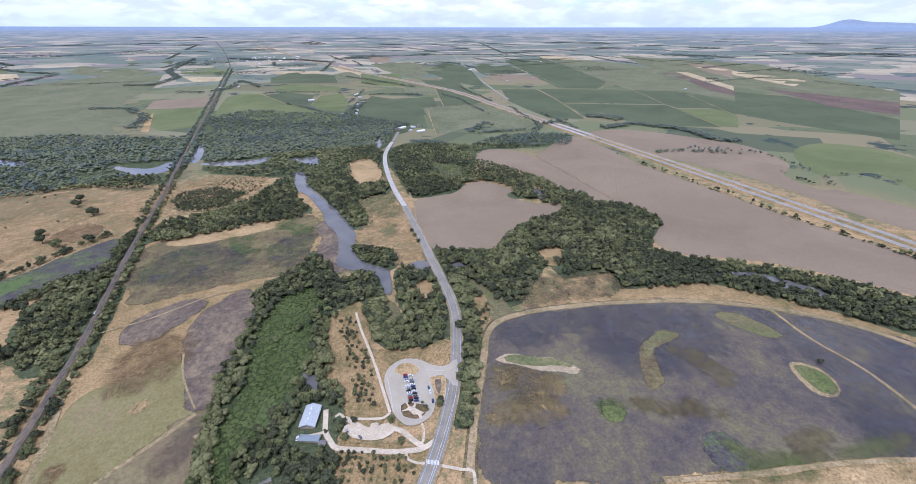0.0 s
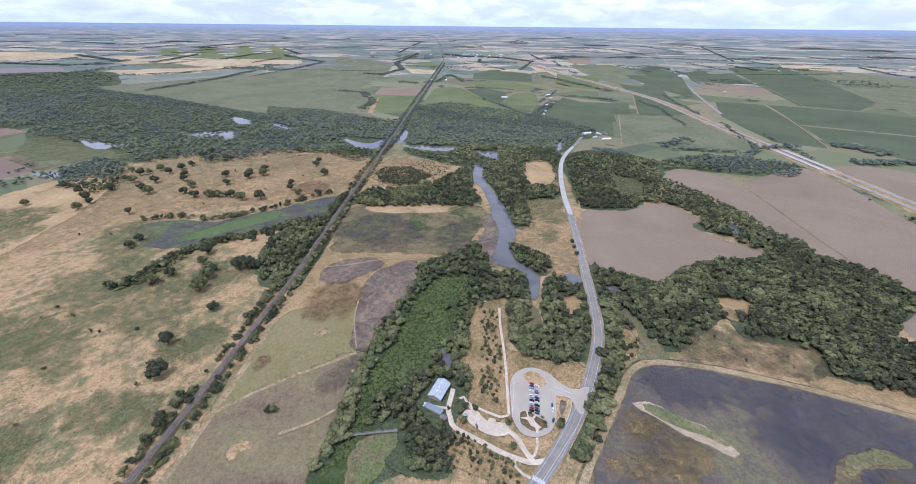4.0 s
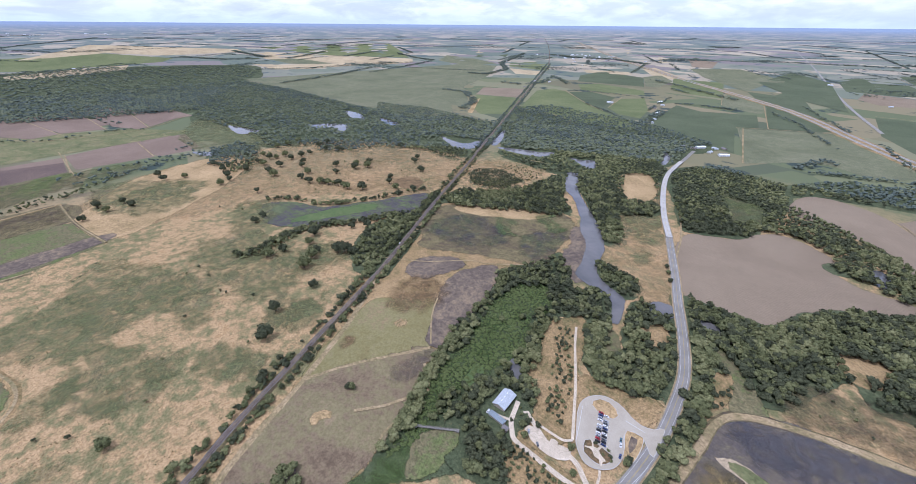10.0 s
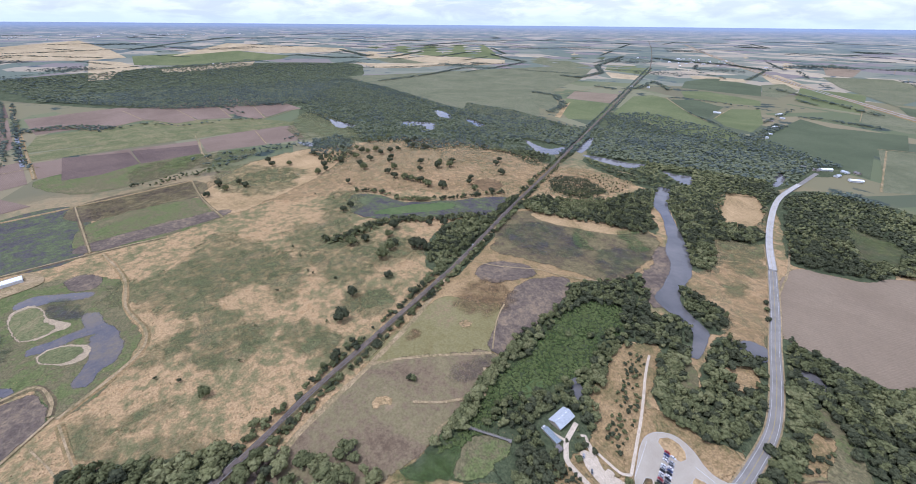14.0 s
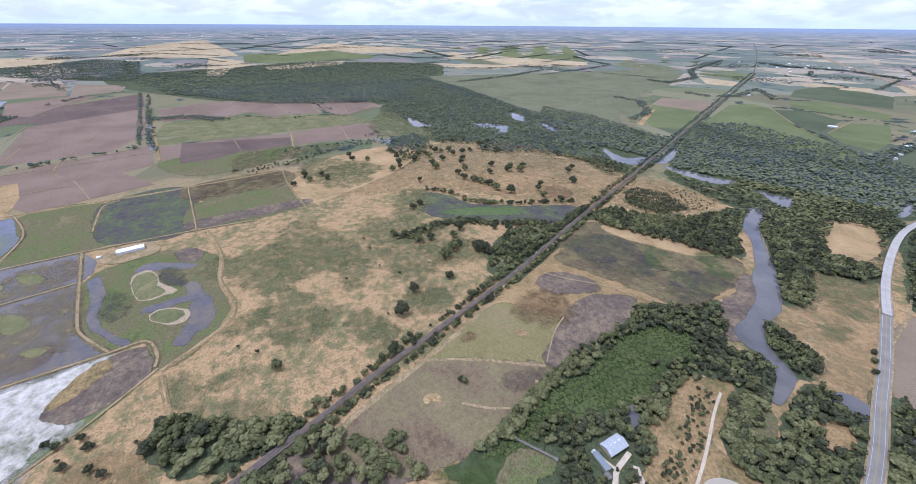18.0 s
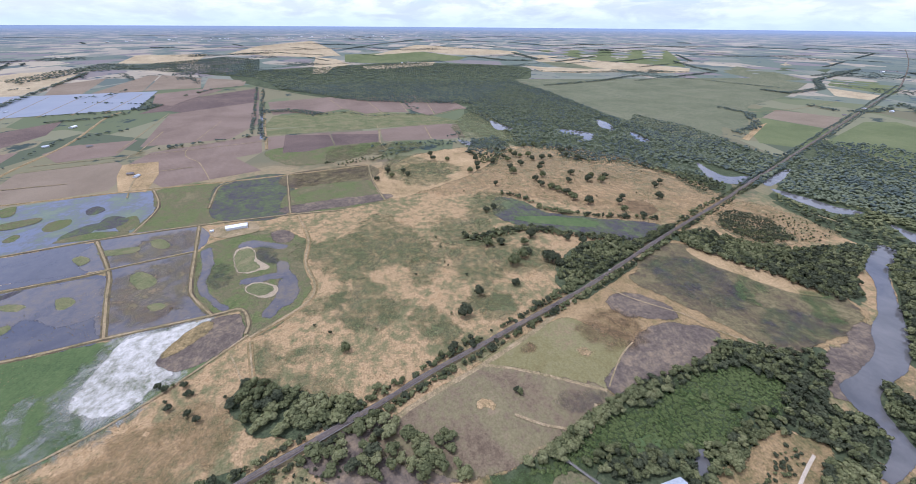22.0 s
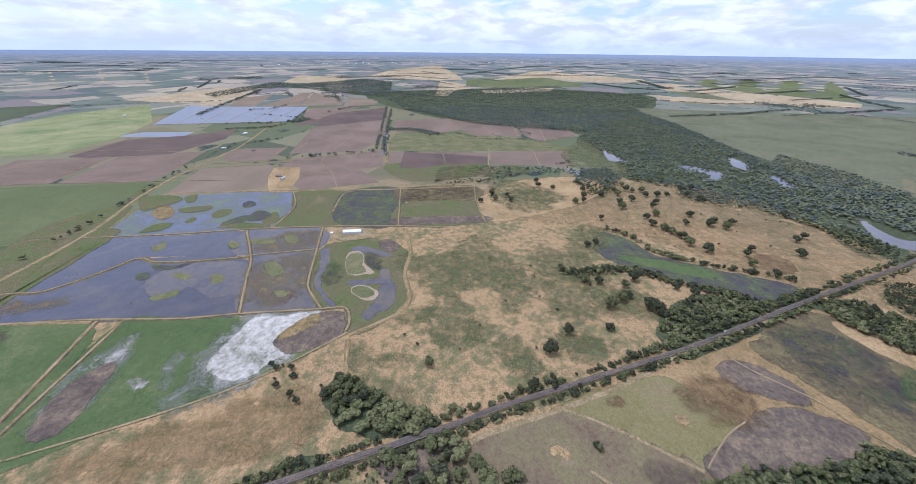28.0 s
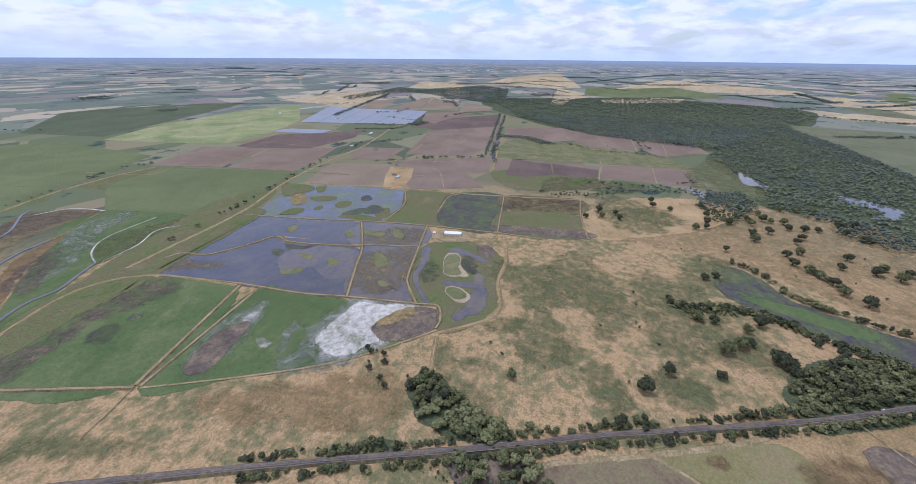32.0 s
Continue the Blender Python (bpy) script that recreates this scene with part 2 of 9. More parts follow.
MAT = {
    "straw": grid_mat("straw", [(0.235, 0.172, 0.078), (0.372, 0.258, 0.128), (0.455, 0.318, 0.162)], 0.016, 0.2, speck=0.35),
    "drygrass": grid_mat("drygrass", [(0.15, 0.128, 0.054), (0.285, 0.195, 0.092), (0.375, 0.258, 0.128)], 0.025, 0.25, speck=0.5),
    # straw for far fields, paled so that the haze sits in the colour
    "straw_hazed": grid_mat("straw_hazed", [(0.34, 0.265, 0.155), (0.42, 0.33, 0.195), (0.5, 0.395, 0.24)], 0.01, 0.1, grain=0.15),
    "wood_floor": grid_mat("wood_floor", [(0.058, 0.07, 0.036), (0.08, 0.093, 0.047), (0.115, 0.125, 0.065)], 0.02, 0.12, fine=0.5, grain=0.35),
    "soil_tan": grid_mat("soil_tan", [(0.196, 0.15, 0.1), (0.228, 0.174, 0.116), (0.262, 0.203, 0.136)], 0.006, 0.1, rows=0.12, row_turn=20, fine=0.15, grain=0.12),
    "soil_red": grid_mat("soil_red", [(0.162, 0.117, 0.086), (0.203, 0.147, 0.106), (0.244, 0.179, 0.132)], 0.006, 0.1, rows=0.12, row_turn=75, fine=0.15, grain=0.12),
    "soil_dark": grid_mat("soil_dark", [(0.105, 0.076, 0.064), (0.138, 0.100, 0.080), (0.170, 0.122, 0.094)], 0.006, 0.1, rows=0.12, row_turn=75, fine=0.15),
    "crop_green": grid_mat("crop_green", [(0.11, 0.128, 0.055), (0.135, 0.152, 0.066), (0.168, 0.18, 0.08)], 0.005, 0.1, rows=0.10, row_turn=30, fine=0.2, grain=0.12),
    "crop_dark": grid_mat("crop_dark", [(0.078, 0.092, 0.052), (0.094, 0.11, 0.06), (0.112, 0.126, 0.07)], 0.005, 0.1, rows=0.08, row_turn=30, fine=0.2, grain=0.12),
    "crop_olive": grid_mat("crop_olive", [(0.128, 0.134, 0.075), (0.158, 0.16, 0.09), (0.195, 0.19, 0.112)], 0.006, 0.05, fine=0.35, speck=0.4),
    "crop_yellow": grid_mat("crop_yellow", [(0.16, 0.20, 0.08), (0.26, 0.27, 0.12), (0.36, 0.33, 0.17)], 0.006, 0.06, fine=0.2),
    "pale_green": grid_mat("pale_green", [(0.18, 0.14, 0.062), (0.205, 0.176, 0.075), (0.225, 0.196, 0.09), (0.252, 0.182, 0.1)], 0.02, 0.2, fine=0.25, grain=0.18),
    "pale_brown": grid_mat("pale_brown", [(0.132, 0.095, 0.06), (0.19, 0.141, 0.086), (0.2, 0.17, 0.086), (0.245, 0.182, 0.108)], 0.014, 0.15, fine=0.3, grain=0.2),
    "pale_bare": grid_mat("pale_bare", [(0.336, 0.2646, 0.168), (0.399, 0.3136, 0.2016)], 0.05, 0.3),
    "scrub_brown": grid_mat("scrub_brown", [(0.105, 0.0784, 0.042), (0.1785, 0.1176, 0.0588), (0.273, 0.1862, 0.0966)], 0.03, 0.2, speck=0.5),
    "scrub_green": grid_mat("scrub_green", [(0.12, 0.13, 0.057), (0.162, 0.162, 0.073), (0.24, 0.2, 0.103)], 0.025, 0.15, speck=0.3),
    "marsh_green": grid_mat("marsh_green", [(0.098, 0.118, 0.042), (0.135, 0.15, 0.056), (0.145, 0.125, 0.066), (0.195, 0.165, 0.082)], 0.016, 0.12, fine=0.4, speck=0.5),
    "bright_green": grid_mat("bright_green", [(0.078, 0.112, 0.043), (0.104, 0.138, 0.052), (0.155, 0.17, 0.077)], 0.012, 0.12, fine=0.3, speck=0.1, grain=0.2),
    "low_green": grid_mat("low_green", [(0.052, 0.075, 0.0215), (0.078, 0.115, 0.0327), (0.1144, 0.15, 0.0473)], 0.05, 0.35, bump=0.6, fine=0.4, speck=0.4),
    "marsh_olive": grid_mat("marsh_olive", [(0.092, 0.07, 0.05), (0.13, 0.101, 0.057), (0.164, 0.134, 0.067), (0.212, 0.172, 0.085)], 0.022, 0.12, fine=0.45, speck=0.5),
    "marsh_dark": grid_mat("marsh_dark", [(0.07, 0.062, 0.066), (0.095, 0.085, 0.08), (0.095, 0.11, 0.055), (0.13, 0.145, 0.07)], 0.025, 0.12, fine=0.5, speck=0.5),
    "mud_purple": grid_mat("mud_purple", [(0.098, 0.077, 0.062), (0.135, 0.105, 0.08), (0.175, 0.135, 0.095), (0.25, 0.185, 0.118)], 0.025, 0.15, fine=0.5, speck=0.2, grain=0.2),
    "salt_thin": grid_mat("salt_thin", [(0.10, 0.145, 0.06), (0.17, 0.195, 0.12), (0.24, 0.245, 0.19), (0.30, 0.295, 0.25)], 0.03, 0.16, fine=0.5, grain=0.15),
    "salt": grid_mat("salt", [(0.16, 0.17, 0.1), (0.3, 0.285, 0.22), (0.44, 0.41, 0.34), (0.55, 0.512, 0.44), (0.62, 0.58, 0.5)], 0.02, 0.12, fine=0.35, grain=0.12),
    "ochre": grid_mat("ochre", [(0.14, 0.11, 0.055), (0.24, 0.175, 0.08), (0.33, 0.235, 0.11)], 0.03, 0.15, fine=0.5, speck=0.4),
    "levee": grid_mat("levee", [(0.1785, 0.1519, 0.0714), (0.294, 0.2205, 0.1176), (0.378, 0.2842, 0.1638)], 0.04, 0.25),
    "asphalt_old": grid_mat("asphalt_old", [(0.235, 0.215, 0.185), (0.285, 0.265, 0.23), (0.325, 0.305, 0.265)], 0.05, 0.8, grain=0.12),
    "asphalt": grid_mat("asphalt", [(0.205, 0.188, 0.16), (0.24, 0.22, 0.19), (0.28, 0.258, 0.222)], 0.06, 0.9, grain=0.14),
    "concrete": grid_mat("concrete", [(0.37, 0.345, 0.30), (0.43, 0.40, 0.355), (0.48, 0.45, 0.40)], 0.1, 0.9, grain=0.1),
    "path": grid_mat("path", [(0.42, 0.345, 0.245), (0.53, 0.44, 0.32), (0.62, 0.525, 0.39)], 0.08, 0.9),
    "white_paint": grid_mat("white_paint", [(0.50, 0.49, 0.47), (0.62, 0.61, 0.585)], 0.3, 2.0, rough=0.6),
    "yellow_paint": grid_mat("yellow_paint", [(0.33, 0.25, 0.10), (0.42, 0.32, 0.12)], 0.3, 2.0, rough=0.6),
    "ballast": grid_mat("ballast", [(0.12, 0.105, 0.097), (0.16, 0.14, 0.13), (0.20, 0.178, 0.165)], 0.1, 1.2),
    "rail_steel": grid_mat("rail_steel", [(0.20, 0.17, 0.15), (0.30, 0.27, 0.25)], 0.2, 2.0, rough=0.4, metal=0.8),
    "timber": grid_mat("timber", [(0.10, 0.08, 0.065), (0.16, 0.13, 0.11)], 0.5, 3.0),
    "grey_wood": grid_mat("grey_wood", [(0.186, 0.167, 0.143), (0.260, 0.236, 0.205)], 0.5, 3.0),
    "bark": grid_mat("bark", [(0.06, 0.05, 0.04), (0.11, 0.09, 0.07)], 0.8, 5.0),
    "leaf_dark": grid_mat("leaf_dark", [(0.04, 0.043, 0.025), (0.056, 0.062, 0.034), (0.084, 0.089, 0.047)], 0.03, 0.6, rough=0.75, island=0.2, grain=0.5),
    "leaf_mid": grid_mat("leaf_mid", [(0.074, 0.079, 0.036), (0.106, 0.112, 0.048), (0.148, 0.152, 0.067)], 0.03, 0.6, rough=0.75, island=0.2, grain=0.5),
    "leaf_light": grid_mat("leaf_light", [(0.116, 0.12, 0.052), (0.16, 0.162, 0.068), (0.208, 0.204, 0.094)], 0.03, 0.6, rough=0.75, island=0.2, grain=0.5),
    # leaves of far trees: bluish haze put into the base colour
    "leaf_hazed": grid_mat("leaf_hazed", [(0.068, 0.084, 0.074), (0.09, 0.11, 0.092), (0.125, 0.146, 0.114)], 0.03, 0.6, rough=0.8, island=0.3, grain=0),
    "leaf_hazed_light": grid_mat("leaf_hazed_light", [(0.098, 0.112, 0.07), (0.134, 0.15, 0.088), (0.18, 0.194, 0.114)], 0.03, 0.6, rough=0.8, island=0.3, grain=0),
    "lot_asphalt": grid_mat("lot_asphalt", [(0.357, 0.307, 0.233), (0.393, 0.342, 0.260), (0.423, 0.371, 0.288)], 0.05, 0.9, grain=0.12),
    "leaf_marsh": grid_mat("leaf_marsh", [(0.058, 0.078, 0.026), (0.086, 0.11, 0.036), (0.118, 0.14, 0.05)], 0.03, 0.5, rough=0.8, island=0.3, grain=0.5),
    "water_grey": grid_mat("water_grey", [(0.062, 0.058, 0.06), (0.078, 0.07, 0.07), (0.1, 0.086, 0.078), (0.128, 0.106, 0.08)], 0.012, 0.08, rough=0.12, spec=0.5, fine=0.3, grain=0.1),
    "water_blue": grid_mat("water_blue", [(0.05, 0.05, 0.06), (0.062, 0.06, 0.072), (0.076, 0.072, 0.08), (0.1, 0.088, 0.082)], 0.012, 0.06, rough=0.12, spec=0.5, fine=0.3, grain=0.08),
    "water_mud": grid_mat("water_mud", [(0.079, 0.072, 0.076), (0.102, 0.090, 0.086), (0.126, 0.104, 0.084), (0.149, 0.119, 0.078)], 0.02, 0.1, rough=0.2, spec=0.5, fine=0.45, grain=0.12),
    "water_river": grid_mat("water_river", [(0.087, 0.084, 0.080), (0.120, 0.113, 0.106), (0.152, 0.139, 0.128)], 0.02, 0.06, rough=0.1, spec=0.5, fine=0.15, grain=0.04),
    "marsh_water": grid_mat("marsh_water", [(0.10, 0.115, 0.16), (0.115, 0.125, 0.165), (0.085, 0.085, 0.08), (0.10, 0.13, 0.055), (0.13, 0.15, 0.065)], 0.02, 0.1, rough=0.35, spec=0.5, fine=0.35, grain=0.15),
    "marsh_brown": grid_mat("marsh_brown", [(0.07, 0.06, 0.06), (0.092, 0.077, 0.068), (0.115, 0.094, 0.072), (0.142, 0.118, 0.074), (0.16, 0.145, 0.075)], 0.012, 0.1, rough=0.6, spec=0.15, fine=0.35, speck=0.12, grain=0.2),
    "flood": grid_mat("flood", [(0.2, 0.215, 0.24), (0.24, 0.25, 0.27)], 0.01, 0.05, rough=0.45, spec=0.3, fine=0.1, grain=0.05),
}

# ---- shape of the land ----
FLAT, REACH, RISE = 3000.0, 1900.0, 318.0


def place(x, y, z=0.0):
    """The plain is flat out to FLAT; beyond it the distance is drawn in, rising towards the horizon's height."""
    far = math.hypot(x, y)
    if far <= FLAT:
        return (x, y, z)
    q = far - FLAT
    near = FLAT + q / (1 + q / REACH)
    k = near / far
    return (x * k, y * k, RISE * (1 - near / far) + z)


def shrink(x, y):
    """How much smaller things are drawn where the distance is drawn in."""
    far = math.hypot(x, y)
    if far <= FLAT:
        return 1.0
    q = far - FLAT
    return (FLAT + q / (1 + q / REACH)) / far


def part(name, bm, material, parent=None, label=""):
    me = bpy.data.meshes.new(name)
    bm.to_mesh(me)
    bm.free()
    me.materials.append(material)
    ob = new(name, me)
    if parent:
        ob.parent = parent
    if label:
        tagged(ob, label)
    return ob


def smooth_line(pts, closed, step):
    """A Catmull-Rom line through pts, cut into pieces of about step metres."""
    n = len(pts)
    out = []
    for i in range(n if closed else n - 1):
        def at(k):
            return Vector(pts[k % n] if closed else pts[min(max(k, 0), n - 1)])
        a, b, c, d = at(i - 1), at(i), at(i + 1), at(i + 2)
        m = max(1, min(40, int((c - b).length / step)))
        for j in range(m):
            t = j / m
            p = 0.5 * (2 * b + (c - a) * t + (2 * a - 5 * b + 4 * c - d) * t * t + (3 * b - a - 3 * c + d) * t ** 3)
            out.append(p)
    if not closed:
        out.append(Vector(pts[-1]))
    return out


EDGED = {}


def edged(name, patchy):
    """The material of that name with a ragged, thinning rim (attribute edge: high inside, 0 at the rim). patchy: broken up by holes too."""
    key = (name, patchy)
    if key not in EDGED:
        m = MAT[name].copy()
        m.name = name + ("_patchy" if patchy else "_ragged")
        nt = m.node_tree
        at = nt.nodes.new("ShaderNodeAttribute")
        at.attribute_name = "edge"
        co = nt.nodes.new("ShaderNodeTexCoord")
        nz = nt.nodes.new("ShaderNodeTexNoise")
        nz.inputs["Scale"].default_value = 0.05 if patchy else 0.16
        nz.inputs["Detail"].default_value = 9.0 if patchy else 5.0
        nz.inputs["Roughness"].default_value = 0.68 if patchy else 0.75
        nz.inputs["Distortion"].default_value = 0.5 if patchy else 0.0
        nt.links.new(co.outputs["Object"], nz.inputs["Vector"])
        su = nt.nodes.new("ShaderNodeMath")
        su.operation = "SUBTRACT"
        nt.links.new(at.outputs["Fac"], su.inputs[0])
        st = nt.nodes.new("ShaderNodeMath")
        st.operation = "MULTIPLY_ADD"
        st.inputs[1].default_value = 2.3 if patchy else 1.4
        st.inputs[2].default_value = -0.65 if patchy else -0.2
        nt.links.new(nz.outputs["Fac"], st.inputs[0])
        nt.links.new(st.outputs[0], su.inputs[1])
        mr = nt.nodes.new("ShaderNodeMapRange")
        mr.inputs["From Min"].default_value = -0.26 if patchy else -0.08
        mr.inputs["From Max"].default_value = 0.42 if patchy else 0.14
        mr.inputs["To Max"].default_value = 0.78 if patchy else 1.0
        nt.links.new(su.outputs[0], mr.inputs["Value"])
        nt.links.new(mr.outputs[0], nt.nodes["Principled BSDF"].inputs["Alpha"])
        EDGED[key] = m
    return EDGED[key]


LAID = []  # boxes and levels of the areas laid so far


def area(name, material, wobble, label, pts):
    """A flat piece of land with the outline pts; wobble: the unevenness of its edge in metres (0: straight sides)."""
    xs, ys = [p[0] for p in pts], [p[1] for p in pts]
    lo = (min(xs) - 12, min(ys) - 12)
    hi = (max(xs) + 12, max(ys) + 12)
    level = 1 + max([q[2] for q in LAID if q[0][0] < hi[0] and q[0][1] < hi[1] and q[1][0] > lo[0] and q[1][1] > lo[1]], default=0)
    LAID.append((lo, hi, level))
    z = 0.03 * level
    patchy = wobble >= 4
    area2 = sum(a[0] * b[1] - b[0] * a[1] for a, b in zip(pts, pts[1:] + pts[:1]))
    if area2 < 0:
        pts = pts[::-1]
    wobble = min(wobble, 0.07 * math.sqrt(abs(area2) / 2))
    if wobble:
        line = smooth_line(pts, True, 5.0)
        line = [p + Vector([1.7 * noise.noise((p.x / 33, p.y / 33, k)) + noise.noise((p.x / 14, p.y / 14, k + 9)) + 0.7 * noise.noise((p.x / 5, p.y / 5, k + 3)) for k in (0, 20)]) * wobble for p in line]
    else:
        line = []
        for a, b in zip(pts, pts[1:] + pts[:1]):
            a, b = Vector(a), Vector(b)
            m = max(1, min(8, int((b - a).length / 250)))
            line += [a.lerp(b, j / m) for j in range(m)]
    n = len(line)
    wide = min(16.0, 1.2 + (4.5 if patchy else 2.0) * wobble)
    bm = bmesh.new()
    tone = bm.verts.layers.float.new("edge")
    vs = [bm.verts.new((p.x, p.y, z)) for p in line]
    rim = []
    for i, p in enumerate(line):
        d = (line[(i + 1) % n] - line[i - 1]).normalized()
        q = p + Vector((d.y, -d.x)) * wide
        rim.append(bm.verts.new((q.x, q.y, z - 0.012)))
    for v in vs:
        v[tone] = 0.64 if patchy else 1.0
    f = bm.faces.new(vs)
    f.normal_update()
    bmesh.ops.triangulate(bm, faces=[f])
    for i in range(n):
        j = (i + 1) % n
        along, out = line[j] - line[i], rim[j].co - rim[i].co
        if along.x * out.x + along.y * out.y > 0:
            bm.faces.new((vs[i], rim[i], rim[j], vs[j]))
    bm.normal_update()
    for f in bm.faces:
        if f.normal.z < 0:
            f.normal_flip()
    if max(math.hypot(*p) for p in pts) > 2700:
        for k in range(4):
            long = [e for e in bm.edges if e.calc_length() > 260]
            if long:
                bmesh.ops.subdivide_edges(bm, edges=long, cuts=1, use_grid_fill=True)
                bmesh.ops.triangulate(bm, faces=[f for f in bm.faces if len(f.verts) > 4])
        for v in bm.verts:
            v.co = place(v.co.x, v.co.y, v.co.z * 3)
    ob = part(name, bm, edged(material, patchy))
    return tagged(ob, label, "water" if "water" in material else "land", kind="structure")


def strip(bm, line, offset, width, z, uneven=0.0):
    """A band beside a line of points, offset to its right."""
    rows = []
    for i, p in enumerate(line):
        d = (line[min(i + 1, len(line) - 1)] - line[max(i - 1, 0)]).normalized()
        s = Vector((d.y, -d.x))
        k, l = [1 + uneven * (noise.noise((p.x / 15, p.y / 15, h)) + noise.noise((p.x / 5, p.y / 5, h))) for h in (3, 8)] if uneven else (1, 1)
        a, b = p + s * (offset - width * k / 2), p + s * (offset + width * l / 2)
        rows.append((bm.verts.new(place(a.x, a.y, z)), bm.verts.new(place(b.x, b.y, z))))
    for (a, b), (c, d) in zip(rows, rows[1:]):
        f = bm.faces.new((a, b, d, c))
        f.normal_update()
        if f.normal.z < 0:
            f.normal_flip()


def bank(bm, line, top, foot, z):
    """A low bank along a line: a flat top and two slopes down to the ground."""
    rows = []
    for i, p in enumerate(line):
        d = (line[min(i + 1, len(line) - 1)] - line[max(i - 1, 0)]).normalized()
        s = Vector((d.y, -d.x))
        w = 1 + 0.25 * noise.noise((p.x / 20, p.y / 20, 5)) + 0.2 * noise.noise((p.x / 6, p.y / 6, 2))
        rows.append([bm.verts.new(place(q.x, q.y, h)) for q, h in ((p - s * foot * w, 0.0), (p - s * top * w, z), (p + s * top * w, z), (p + s * foot * w, 0.0))])
    for a, b in zip(rows, rows[1:]):
        for k in range(3):
            f = bm.faces.new((a[k], a[k + 1], b[k + 1], b[k]))
            f.material_index = 1 if k != 1 else 0
            f.normal_update()
            if f.normal.z < 0:
                f.normal_flip()


BANKS = []


def ribbon(name, material, width, level, label, pts):
    bm = bmesh.new()
    line = smooth_line(pts, False, 8.0)
    flat = material == "levee" and any(q in label for q in ("field", "farm", "grass", "footpath"))
    if flat:
        BANKS.append(name)
        strip(bm, line, 0, width * 0.55, 0.7 + 0.004 * len(BANKS), uneven=0.45)
    elif material == "levee":
        BANKS.append(name)
        bank(bm, line, width * 0.3, width * 0.3 + (4.5 if "weedy" in label else 2.6), 1.0 + 0.012 * len(BANKS))
    else:
        strip(bm, line, 0, width, 0.6 if width < 1 else 0.95)
    ob = part(name, bm, MAT[material])
    if material == "levee" and not flat:
        ob.data.materials.append(MAT["marsh_olive" if "cells" in label or "pond" in label or "barn" in label else "drygrass"])
    return tagged(ob, label, "track", kind="structure")


